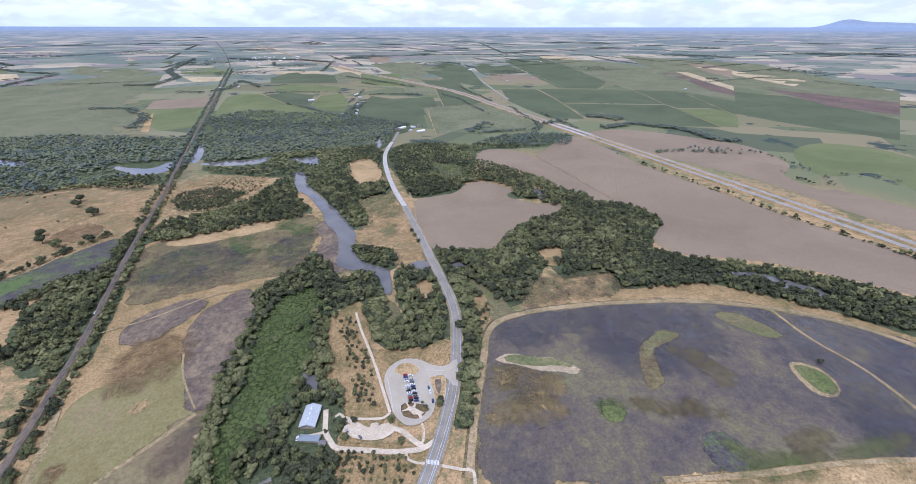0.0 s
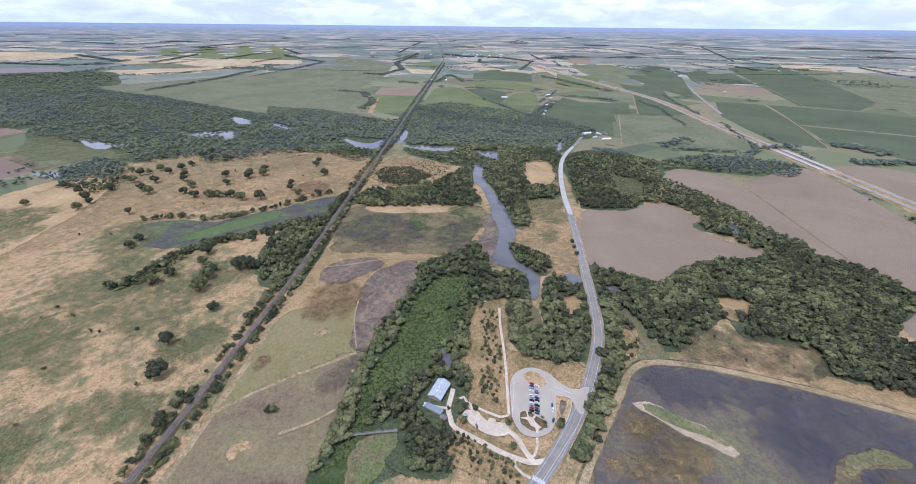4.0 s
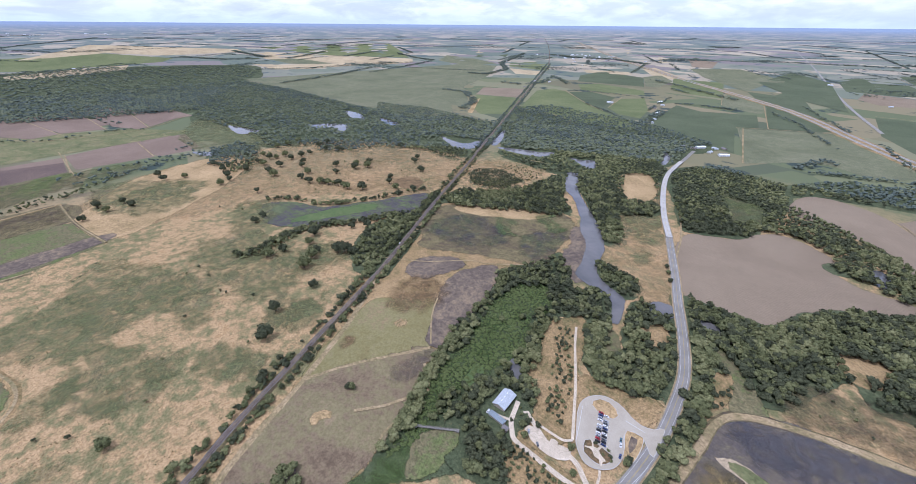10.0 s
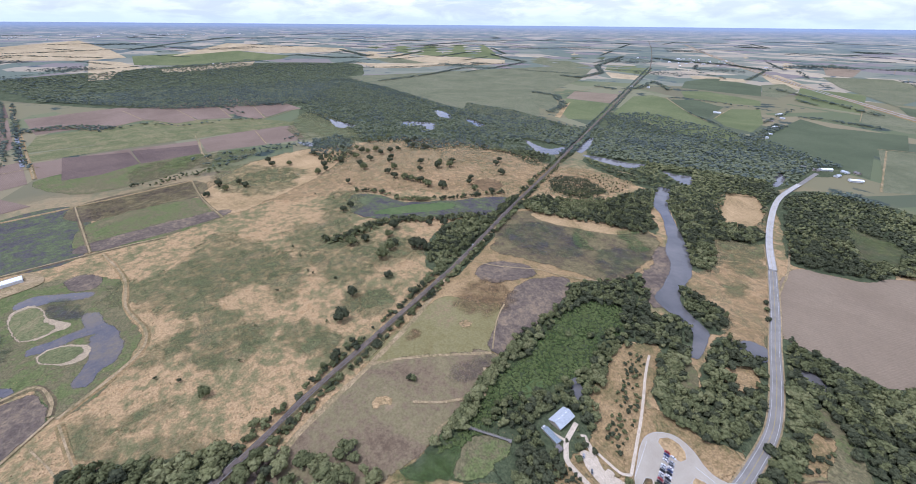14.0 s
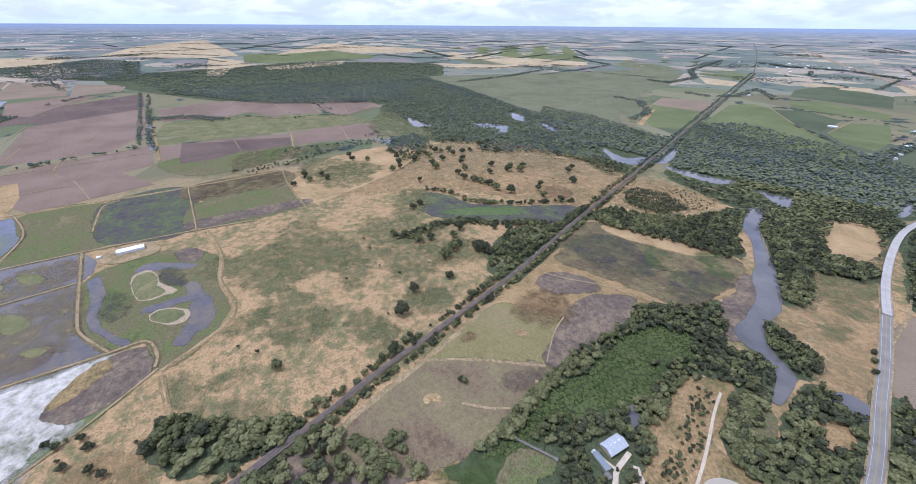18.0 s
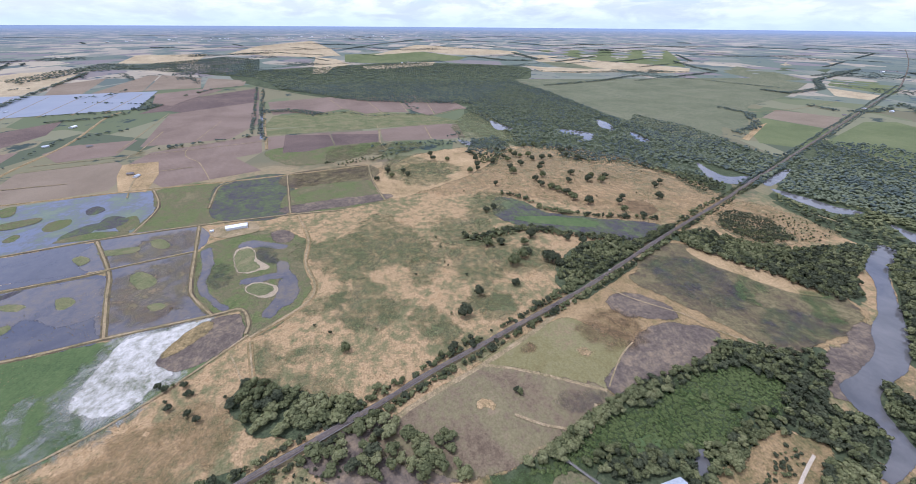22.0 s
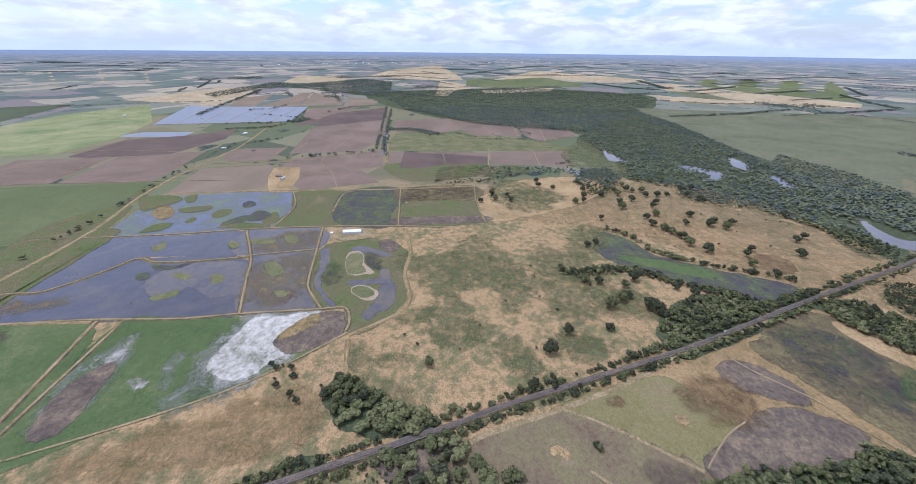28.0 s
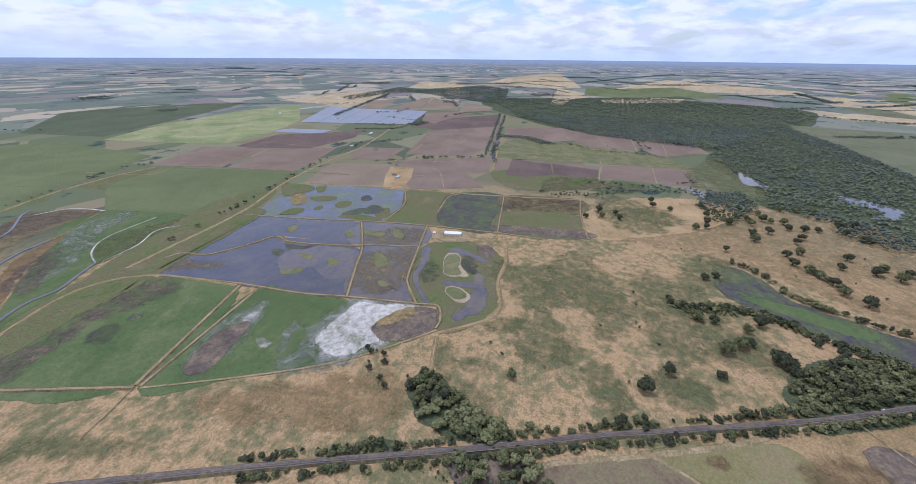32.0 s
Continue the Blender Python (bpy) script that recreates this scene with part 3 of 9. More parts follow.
# ---- ground ----
def farmland(far=False):
    """The plain: dry grass with green swales nearby, a patchwork of fields beyond."""
    m = grid_mat("farmland", [(0.155, 0.145, 0.065), (0.195, 0.17, 0.08), (0.255, 0.195, 0.094), (0.352, 0.237, 0.117), (0.425, 0.29, 0.149), (0.345, 0.226, 0.108)], 0.009, 0.075, uv=True, fine=0.6, speck=0.25, grain=0.28)
    nt = m.node_tree
    b = nt.nodes["Principled BSDF"]
    near = b.inputs["Base Color"].links[0].from_socket
    co = nt.nodes.new("ShaderNodeTexCoord")
    mp = nt.nodes.new("ShaderNodeMapping")
    mp.inputs["Rotation"].default_value[2] = radians(24)
    mp.inputs["Scale"].default_value = (1 / 420, 1 / 300, 1)
    nt.links.new(co.outputs["UV"], mp.inputs["Vector"])
    vo = nt.nodes.new("ShaderNodeTexVoronoi")
    vo.distance = "CHEBYCHEV"
    vo.inputs["Scale"].default_value = 1.0
    vo.inputs["Randomness"].default_value = 0.75
    nt.links.new(mp.outputs[0], vo.inputs["Vector"])
    sp = nt.nodes.new("ShaderNodeSeparateColor")
    nt.links.new(vo.outputs["Color"], sp.inputs[0])
    rp = nt.nodes.new("ShaderNodeValToRGB")
    rp.color_ramp.interpolation = "CONSTANT"
    els = rp.color_ramp.elements
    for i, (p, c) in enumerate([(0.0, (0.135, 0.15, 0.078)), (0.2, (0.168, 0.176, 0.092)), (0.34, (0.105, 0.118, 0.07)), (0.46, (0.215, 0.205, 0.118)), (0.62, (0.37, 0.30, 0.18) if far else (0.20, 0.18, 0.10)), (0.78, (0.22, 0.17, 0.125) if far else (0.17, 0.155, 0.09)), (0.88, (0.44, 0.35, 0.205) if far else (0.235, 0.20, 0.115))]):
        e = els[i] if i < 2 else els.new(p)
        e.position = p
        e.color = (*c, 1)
    nt.links.new(sp.outputs[0], rp.inputs[0])
    # hedges and copses
    nz = nt.nodes.new("ShaderNodeTexNoise")
    nz.inputs["Scale"].default_value = 0.006
    nz.inputs["Detail"].default_value = 9.0
    nz.inputs["Roughness"].default_value = 0.68
    nt.links.new(co.outputs["UV"], nz.inputs["Vector"])
    r2 = nt.nodes.new("ShaderNodeValToRGB")
    r2.color_ramp.elements[0].position = 0.58
    r2.color_ramp.elements[1].position = 0.62
    nt.links.new(nz.outputs["Fac"], r2.inputs[0])
    mx = nt.nodes.new("ShaderNodeMix")
    mx.data_type = "RGBA"
    mx.inputs["B"].default_value = (0.055, 0.072, 0.06, 1)
    nt.links.new(r2.outputs[0], mx.inputs["Factor"])
    nt.links.new(rp.outputs[0], mx.inputs["A"])
    ln = nt.nodes.new("ShaderNodeVectorMath")
    ln.operation = "LENGTH"
    nt.links.new(co.outputs["UV"], ln.inputs[0])
    mr = nt.nodes.new("ShaderNodeMapRange")
    mr.inputs["From Min"].default_value = 900.0
    mr.inputs["From Max"].default_value = 1150.0
    nt.links.new(ln.outputs["Value"], mr.inputs["Value"])
    m2 = nt.nodes.new("ShaderNodeMix")
    m2.data_type = "RGBA"
    nt.links.new(mr.outputs[0], m2.inputs["Factor"])
    nt.links.new(near, m2.inputs["A"])
    nt.links.new(mx.outputs["Result"], m2.inputs["B"])
    nt.links.new(m2.outputs["Result"], b.inputs["Base Color"])
    return m


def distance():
    """Far fields, with blue-grey haze mixed into the base colour by distance."""
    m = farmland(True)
    m.name = "far_plain_hazed"
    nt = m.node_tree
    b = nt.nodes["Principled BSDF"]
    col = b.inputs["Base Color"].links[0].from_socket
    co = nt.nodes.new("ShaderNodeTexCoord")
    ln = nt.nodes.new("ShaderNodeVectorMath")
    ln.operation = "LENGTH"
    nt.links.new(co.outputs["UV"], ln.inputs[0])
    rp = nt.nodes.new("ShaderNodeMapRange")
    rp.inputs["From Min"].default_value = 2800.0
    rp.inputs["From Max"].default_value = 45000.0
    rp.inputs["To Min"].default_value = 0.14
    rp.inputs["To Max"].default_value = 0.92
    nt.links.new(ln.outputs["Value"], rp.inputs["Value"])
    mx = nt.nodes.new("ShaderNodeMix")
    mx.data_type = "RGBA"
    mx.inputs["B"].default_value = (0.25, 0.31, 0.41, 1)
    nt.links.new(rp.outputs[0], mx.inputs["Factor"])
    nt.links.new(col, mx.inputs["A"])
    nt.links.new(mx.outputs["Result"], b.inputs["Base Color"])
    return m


def sheet(name, rings, material, label):
    n = 96
    verts, true, faces = [], [], []
    for r in rings:
        for k in range(n):
            a = 2 * math.pi * k / n
            verts.append(place(r * math.cos(a), r * math.sin(a)))
            true.append((r * math.cos(a), r * math.sin(a)))
    for i in range(len(rings) - 1):
        for k in range(n):
            l = (k + 1) % n
            faces.append((i * n + k, (i + 1) * n + k, (i + 1) * n + l, i * n + l))
    me = bpy.data.meshes.new(name)
    me.from_pydata(verts, [], faces)
    uv = me.uv_layers.new(name="plain")
    for lp in me.loops:
        uv.data[lp.index].uv = true[lp.vertex_index]
    me.materials.append(material)
    for p in me.polygons:
        p.use_smooth = True
    tagged(new(name, me), label, "ground", kind="structure")


def build_ground():
    sheet("ground", [0, 150, 300, 500, 700, 900, 1200, 1600, 2000, 2500, 2800], farmland(), "flat valley floor of dry grass and farm fields")
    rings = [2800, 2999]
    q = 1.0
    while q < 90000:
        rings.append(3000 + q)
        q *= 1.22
    sheet("backdrop", rings, distance(), "patchwork of distant farm fields with haze in the colour")
    # low hills beyond the plain, pale blue haze put into their colour
    bm = bmesh.new()
    low = high = None
    for i in range(721):
        a = radians(150 - i / 2)
        x, y = 4880 * math.cos(a), 4880 * math.sin(a)
        deg = math.degrees(math.atan2(-x, y))
        h = 290 + 8 * max(0, noise.noise((deg / 9, 2, 0)) + 0.3)
        peak = math.exp(-((deg + 41.0) / 1.3) ** 2) * 36 + math.exp(-((deg + 43) / 3.5) ** 2) * 30 + math.exp(-((deg + 48) / 6.0) ** 2) * 22
        c, d = bm.verts.new((x, y, 250)), bm.verts.new((x, y, h + peak))
        if low:
            bm.faces.new((low, c, d, high))
        low, high = c, d
    tagged(part("backdrop_hills", bm, grid_mat("hazed_hills", [(0.40, 0.47, 0.57), (0.44, 0.51, 0.61)], 0.002, 0.01)), "pale hills on the horizon with blue haze in the colour", "hills", kind="structure")


build_ground()
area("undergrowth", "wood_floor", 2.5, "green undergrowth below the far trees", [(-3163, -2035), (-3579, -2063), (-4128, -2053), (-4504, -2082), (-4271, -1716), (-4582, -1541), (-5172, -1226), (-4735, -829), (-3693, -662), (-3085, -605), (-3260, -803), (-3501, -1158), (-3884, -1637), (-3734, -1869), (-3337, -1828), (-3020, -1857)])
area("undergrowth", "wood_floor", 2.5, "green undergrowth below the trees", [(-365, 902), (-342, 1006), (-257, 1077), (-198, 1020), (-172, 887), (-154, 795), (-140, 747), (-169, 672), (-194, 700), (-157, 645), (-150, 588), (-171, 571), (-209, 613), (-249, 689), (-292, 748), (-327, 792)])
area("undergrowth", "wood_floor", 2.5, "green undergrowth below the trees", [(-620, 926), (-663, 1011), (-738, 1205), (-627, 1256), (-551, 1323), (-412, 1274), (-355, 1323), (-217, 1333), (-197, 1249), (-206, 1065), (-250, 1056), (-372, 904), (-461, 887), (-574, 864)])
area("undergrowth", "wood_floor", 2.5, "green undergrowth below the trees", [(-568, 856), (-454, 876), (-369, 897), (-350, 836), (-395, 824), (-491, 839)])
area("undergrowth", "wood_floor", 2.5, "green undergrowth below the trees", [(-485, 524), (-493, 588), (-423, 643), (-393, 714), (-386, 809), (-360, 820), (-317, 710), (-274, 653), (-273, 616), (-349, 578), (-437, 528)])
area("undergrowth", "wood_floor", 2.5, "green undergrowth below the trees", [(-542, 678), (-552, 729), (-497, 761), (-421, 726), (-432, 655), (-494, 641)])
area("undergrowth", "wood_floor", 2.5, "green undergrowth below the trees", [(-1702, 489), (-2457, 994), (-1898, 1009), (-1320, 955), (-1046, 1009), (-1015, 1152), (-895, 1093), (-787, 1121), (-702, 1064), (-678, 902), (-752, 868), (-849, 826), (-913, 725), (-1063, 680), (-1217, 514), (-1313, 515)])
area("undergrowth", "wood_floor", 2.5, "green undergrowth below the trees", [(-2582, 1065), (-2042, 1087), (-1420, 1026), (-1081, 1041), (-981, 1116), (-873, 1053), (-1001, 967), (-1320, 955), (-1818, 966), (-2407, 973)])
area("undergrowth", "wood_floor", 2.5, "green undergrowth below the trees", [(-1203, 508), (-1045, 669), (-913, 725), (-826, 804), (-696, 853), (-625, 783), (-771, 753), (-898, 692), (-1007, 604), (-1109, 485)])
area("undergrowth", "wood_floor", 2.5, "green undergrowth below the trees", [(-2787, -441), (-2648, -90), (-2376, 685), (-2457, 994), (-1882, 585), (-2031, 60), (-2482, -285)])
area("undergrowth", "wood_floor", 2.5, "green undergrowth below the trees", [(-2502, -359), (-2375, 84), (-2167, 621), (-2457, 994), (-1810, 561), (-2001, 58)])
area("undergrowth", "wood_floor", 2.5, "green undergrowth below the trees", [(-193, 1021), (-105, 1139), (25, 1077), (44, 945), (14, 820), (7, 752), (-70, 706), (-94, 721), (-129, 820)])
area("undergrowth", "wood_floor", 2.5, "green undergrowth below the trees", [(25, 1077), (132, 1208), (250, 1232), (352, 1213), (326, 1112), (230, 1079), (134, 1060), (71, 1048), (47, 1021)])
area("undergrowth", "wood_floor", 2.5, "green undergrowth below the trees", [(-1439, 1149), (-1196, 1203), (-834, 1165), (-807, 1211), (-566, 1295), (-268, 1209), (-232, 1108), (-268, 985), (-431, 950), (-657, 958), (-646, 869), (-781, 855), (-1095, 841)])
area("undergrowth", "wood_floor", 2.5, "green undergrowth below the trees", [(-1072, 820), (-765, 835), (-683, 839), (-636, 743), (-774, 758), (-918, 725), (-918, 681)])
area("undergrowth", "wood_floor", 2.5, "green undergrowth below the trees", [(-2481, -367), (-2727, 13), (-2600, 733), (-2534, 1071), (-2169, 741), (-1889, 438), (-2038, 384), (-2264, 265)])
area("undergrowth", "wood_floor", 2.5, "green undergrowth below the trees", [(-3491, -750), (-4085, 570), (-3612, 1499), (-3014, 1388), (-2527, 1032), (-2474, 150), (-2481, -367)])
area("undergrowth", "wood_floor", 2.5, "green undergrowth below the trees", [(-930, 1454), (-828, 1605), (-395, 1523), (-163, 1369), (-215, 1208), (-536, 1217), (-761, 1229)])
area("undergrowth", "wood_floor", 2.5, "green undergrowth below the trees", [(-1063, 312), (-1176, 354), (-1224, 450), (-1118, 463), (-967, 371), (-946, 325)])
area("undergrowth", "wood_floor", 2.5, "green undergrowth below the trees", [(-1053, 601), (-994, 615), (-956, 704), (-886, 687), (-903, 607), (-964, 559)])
area("field", "soil_tan", 2, "heart-shaped bare brown field beside the road", [(-77, 692), (-10, 727), (19, 778), (56, 792), (103, 759), (111, 707), (140, 679), (188, 671), (191, 646), (164, 617), (126, 599), (97, 557), (70, 516), (59, 492), (26, 499), (-32, 502), (-56, 553), (-74, 616)])
area("field", "soil_tan", 1, "bare tan field below the wooded creek", [(50, 922), (67, 1037), (132, 1049), (203, 971), (307, 681), (242, 680), (206, 760), (185, 803), (127, 880)])
area("field", "soil_tan", 1, "wide bare brown field along the highway", [(214, 1007), (348, 1199), (413, 1055), (441, 929), (507, 785), (580, 621), (669, 452), (596, 384), (527, 421), (447, 466), (379, 482), (331, 491), (308, 525), (323, 574), (348, 595), (345, 642), (313, 681), (210, 971)])
area("field", "soil_tan", 1, "bare brown field beyond the highway", [(407, 1237), (550, 1290), (722, 1182), (817, 1077), (807, 924), (735, 837), (744, 750), (787, 737), (847, 615), (772, 546), (710, 636), (656, 815), (537, 980), (455, 1129)])
area("field", "crop_green", 1, "patchy green and straw meadow behind a hedge", [(903, 1028), (1045, 1116), (1157, 1045), (1128, 868), (941, 700), (953, 852), (819, 842)])
area("field", "soil_tan", 0, "fallow tan half of a field by the railway", [(-1389, 1861), (-1189, 1970), (-1048, 1698), (-1270, 1640)])
area("field", "crop_green", 0, "green half of a field by the railway", [(-1258, 1625), (-1043, 1690), (-907, 1414), (-878, 1332), (-955, 1263), (-1057, 1346)])
area("field", "straw", 0, "bare sandy strip beside the woods", [(-1185, 1565), (-987, 1254), (-1012, 1254), (-1148, 1475)])
area("field", "crop_green", 0, "wide green field beside the railway", [(-1107, 1963), (-1074, 2089), (-981, 2045), (-732, 1754), (-609, 1641), (-448, 1498), (-414, 1402), (-507, 1397), (-610, 1373), (-738, 1447), (-879, 1477), (-920, 1505)])
area("field", "crop_dark", 0, "dark green vineyard block", [(-952, 2031), (-875, 2122), (-709, 2026), (-650, 1741), (-732, 1754)])
area("field", "crop_green", 0, "green field between hedges", [(-671, 2004), (-591, 2098), (-479, 1789), (-453, 1605), (-542, 1628), (-628, 1735)])
area("field", "crop_green", 0, "narrow green field strip", [(-1057, 2357), (-970, 2461), (-675, 2358), (-622, 2195), (-788, 2147), (-943, 2157)])
area("field", "crop_dark", 0, "dark green field strip", [(-1247, 2801), (-1247, 3168), (-878, 2983), (-727, 2519), (-933, 2506), (-1122, 2494)])
area("field", "straw_hazed", 0, "narrow straw coloured strip", [(-1401, 3183), (-1081, 3275), (-992, 3084), (-1296, 3009)])
area("field", "crop_olive", 0, "olive field by the highway", [(-890, 3020), (-833, 3222), (-676, 2921), (-656, 2550), (-730, 2553)])
area("field", "straw_hazed", 0, "straw coloured field beside the highway", [(-1066, 3564), (-1040, 3780), (-631, 3088), (-698, 3006), (-877, 3169)])
area("field", "crop_green", 0, "green field beside the highway", [(-627, 2675), (-521, 2897), (-357, 2654), (-311, 2360), (-453, 2393), (-562, 2491)])
area("field", "crop_olive", 0, "olive vineyard beside the highway", [(-311, 2360), (-303, 2569), (-166, 2353), (-71, 2121), (-126, 2017), (-265, 2132)])
area("field", "crop_dark", 0, "dark green orchard block", [(-422, 2004), (-311, 1918), (-122, 1981), (-77, 1634), (-140, 1580), (-101, 1305), (-200, 1368), (-298, 1360), (-375, 1447), (-415, 1729)])
area("field", "crop_dark", 0, "dark green field beyond the highway", [(-246, 2708), (-118, 2649), (-60, 3003), (61, 2149), (106, 1812), (46, 1889), (-46, 2151), (-178, 2454)])
area("field", "crop_olive", 0, "olive field beyond the highway", [(-800, 3893), (-472, 4122), (-131, 3465), (-128, 3231), (-197, 3225), (-252, 2702), (-376, 2936), (-569, 3282)])
area("field", "crop_dark", 0, "dark green field in the distance", [(-1372, 5678), (-995, 5651), (-897, 4759), (-1255, 5109)])
area("field", "straw_hazed", 0, "straw coloured field beside the highway", [(-1408, 5111), (-1054, 5117), (-926, 4338), (-1143, 4298)])
area("field", "straw_hazed", 0, "straw coloured field near the town", [(-2719, 6926), (-1678, 6157), (-1522, 5173), (-1902, 5474)])
area("field", "soil_tan", 0, "bare grey field in the distance", [(-1044, 4951), (-754, 4790), (-664, 4060), (-816, 4060)])
area("field", "crop_green", 0, "green field across the railway", [(-2330, 3578), (-1812, 3446), (-1581, 2924), (-1981, 3005)])
area("field", "straw_hazed", 0, "straw coloured strip by the railway", [(-1890, 2871), (-1589, 2844), (-1476, 2606), (-1630, 2566)])
area("field", "straw_hazed", 0, "thin straw coloured strip", [(-3532, 4419), (-3345, 5431), (-2962, 4895), (-3071, 3966)])
area("field", "crop_dark", 0, "dark green field", [(-3038, 3925), (-2842, 4281), (-2582, 3837), (-2820, 3590)])
area("field", "crop_olive", 0, "dull olive pasture", [(-3375, 3635), (-2785, 3494), (-2223, 3163), (-2236, 2812), (-2775, 2992)])
area("field", "crop_dark", 0, "dark green vineyard", [(113, 3971), (432, 4004), (517, 3116), (344, 3062), (164, 3112)])
area("field", "soil_tan", 0, "grey-brown field with a farmyard", [(240, 3092), (529, 2925), (534, 2675), (267, 2640), (201, 2787)])
area("field", "crop_dark", 0, "wide dark green vineyard", [(236, 2250), (422, 2249), (471, 1850), (470, 1461), (340, 1472), (282, 1656), (231, 1858)])
area("field", "crop_dark", 0, "wide dark green vineyard", [(441, 2254), (755, 2242), (921, 2175), (907, 1775), (580, 1810), (475, 1815)])
area("field", "crop_dark", 0, "wide dark green vineyard", [(473, 1792), (898, 1755), (905, 1661), (885, 1332), (713, 1343), (605, 1431), (561, 1589), (483, 1489)])
area("field", "crop_green", 0, "green crop field", [(905, 1661), (1081, 1661), (1067, 1533), (937, 1320), (890, 1340)])
area("field", "crop_dark", 0, "wide dark green vineyard", [(937, 2217), (1161, 2175), (1091, 1679), (913, 1680), (907, 1775)])
area("field", "crop_dark", 0, "wide dark green vineyard", [(466, 4376), (934, 4728), (956, 3589), (919, 2581), (762, 2265), (565, 2292), (529, 2925)])
area("field", "crop_olive", 0, "wide olive green field", [(978, 4968), (1363, 4289), (1591, 3779), (1594, 3077), (1403, 2087), (1257, 1847), (1175, 2179), (922, 2213), (919, 2581)])
area("field", "crop_olive", 0, "wide olive field towards the hills", [(1906, 5079), (2736, 3862), (2297, 2143), (1605, 1449), (1614, 2001), (1489, 2923)])
area("field", "crop_dark", 0, "wide dark green vineyard", [(1295, 2318), (1614, 2001), (1626, 1470), (1311, 1154), (1136, 1417), (1034, 1723)])
area("field", "soil_dark", 0, "dark ploughed field strip", [(1688, 2273), (1972, 1817), (1692, 1536), (1583, 1726)])
area("field", "straw_hazed", 0, "long straw coloured field strip", [(2107, 3875), (2210, 2650), (1924, 2372), (1972, 3433)])
area("field", "soil_dark", 0, "dark ploughed field", [(1481, 3093), (1612, 3115), (1460, 2180), (1361, 2017), (1350, 2214), (1464, 2682)])
area("field", "straw_hazed", 0, "long straw coloured field strip", [(1659, 3214), (1732, 3183), (1574, 2370), (1471, 2200)])
area("field", "soil_tan", 0, "bare grey-brown field", [(2084, 3923), (2331, 3994), (2216, 3428), (1830, 2791), (1905, 3251)])
area("field", "straw_hazed", 0, "straw coloured field strip", [(953, 5008), (1269, 4875), (1246, 4392), (910, 4595)])
area("field", "straw_hazed", 0, "long pale field in the distance", [(2236, 7872), (3488, 8615), (3509, 6779), (3004, 6627), (2423, 7154)])
area("field", "soil_tan", 0, "pale bare field in the distance", [(1873, 7754), (2421, 6902), (2119, 6220), (1685, 6590)])
area("field", "crop_dark", 0, "dark green vineyard beside the highway", [(-253, 3213), (-135, 4107), (93, 3533), (159, 2311), (-14, 2553)])
area("field", "crop_green", 0, "green field", [(-708, 3067), (-412, 3042), (-314, 2414), (-613, 2661)])
area("field", "crop_olive", 0, "trellised olive green vineyard", [(-144, 1669), (-36, 1724), (161, 1797), (271, 1358), (194, 1272), (103, 1346), (62, 1344), (-64, 1219), (-85, 1350)])
area("field", "crop_dark", 0, "dark green vineyard", [(-118, 2265), (9, 2241), (150, 1834), (-63, 1731)])
area("field", "straw_hazed", 0, "long straw coloured field", [(-5379, 2309), (-4902, 2442), (-3120, 2977), (-2826, 2697), (-2826, 2382), (-3490, 2044), (-4041, 1934)])
area("field", "straw_hazed", 0, "straw coloured strip", [(-3645, 1618), (-3381, 1757), (-3201, 2203), (-2939, 2187), (-2975, 1736), (-3106, 1527)])
area("field", "crop_olive", 0, "olive rough between straw fields", [(-3986, 1941), (-3855, 2188), (-3156, 2103), (-3431, 1847)])
area("field", "crop_green", 0, "wide green field behind the woods", [(-5977, 2789), (-5816, 4989), (-4045, 3683), (-3232, 3033), (-4106, 2617)])
area("field", "crop_green", 0, "wide green field behind the woods", [(-5431, 19), (-5835, 1074), (-4718, 1359), (-4328, 1157), (-4071, 325), (-4315, 8)])
area("field", "straw_hazed", 0, "pale straw field behind the woods", [(-3811, 157), (-4075, 568), (-4194, 889), (-3815, 778), (-3573, 394), (-3572, 156)])
area("field", "straw_hazed", 0, "pale straw plain", [(-5210, 325), (-7989, 1334), (-5745, 2403), (-5187, 2245), (-5136, 1421), (-5897, 1087)])
area("field", "straw_hazed", 0, "pale straw field", [(-5046, -301), (-4700, -75), (-4000, 49), (-3753, -99), (-3302, -140), (-3301, -239)])
area("field", "straw_hazed", 0, "pale straw field", [(-5742, -1352), (-7841, -1326), (-10049, -631), (-6680, -163), (-5240, -28), (-5024, -342), (-5312, -818)])
area("field", "straw_hazed", 0, "pale straw field", [(-4484, -1973), (-5602, -2249), (-5777, -1573), (-4361, -1315)])
area("field", "soil_tan", 0, "tan field block", [(-2579, -1294), (-3430, -1340), (-3352, -1253), (-2588, -1068), (-2484, -1258)])
area("field", "soil_tan", 0, "tan field block", [(-2587, -1062), (-3413, -1254), (-3153, -937), (-2658, -808), (-2633, -991)])
area("field", "soil_tan", 0, "tan field block", [(-2588, -779), (-3143, -892), (-2964, -623), (-2709, -594)])
area("field", "soil_tan", 0, "tan field block", [(-2254, -1363), (-2978, -1661), (-3275, -1528), (-2451, -1297)])
area("field", "straw_hazed", 0, "pale tan field block", [(-2813, -1826), (-3259, -1874), (-3689, -1868), (-3142, -1712), (-2591, -1600), (-2441, -1604)])
area("field", "soil_dark", 0, "dark ploughed field", [(-2007, -792), (-2308, -740), (-2580, -501), (-2001, -419), (-1893, -671)])
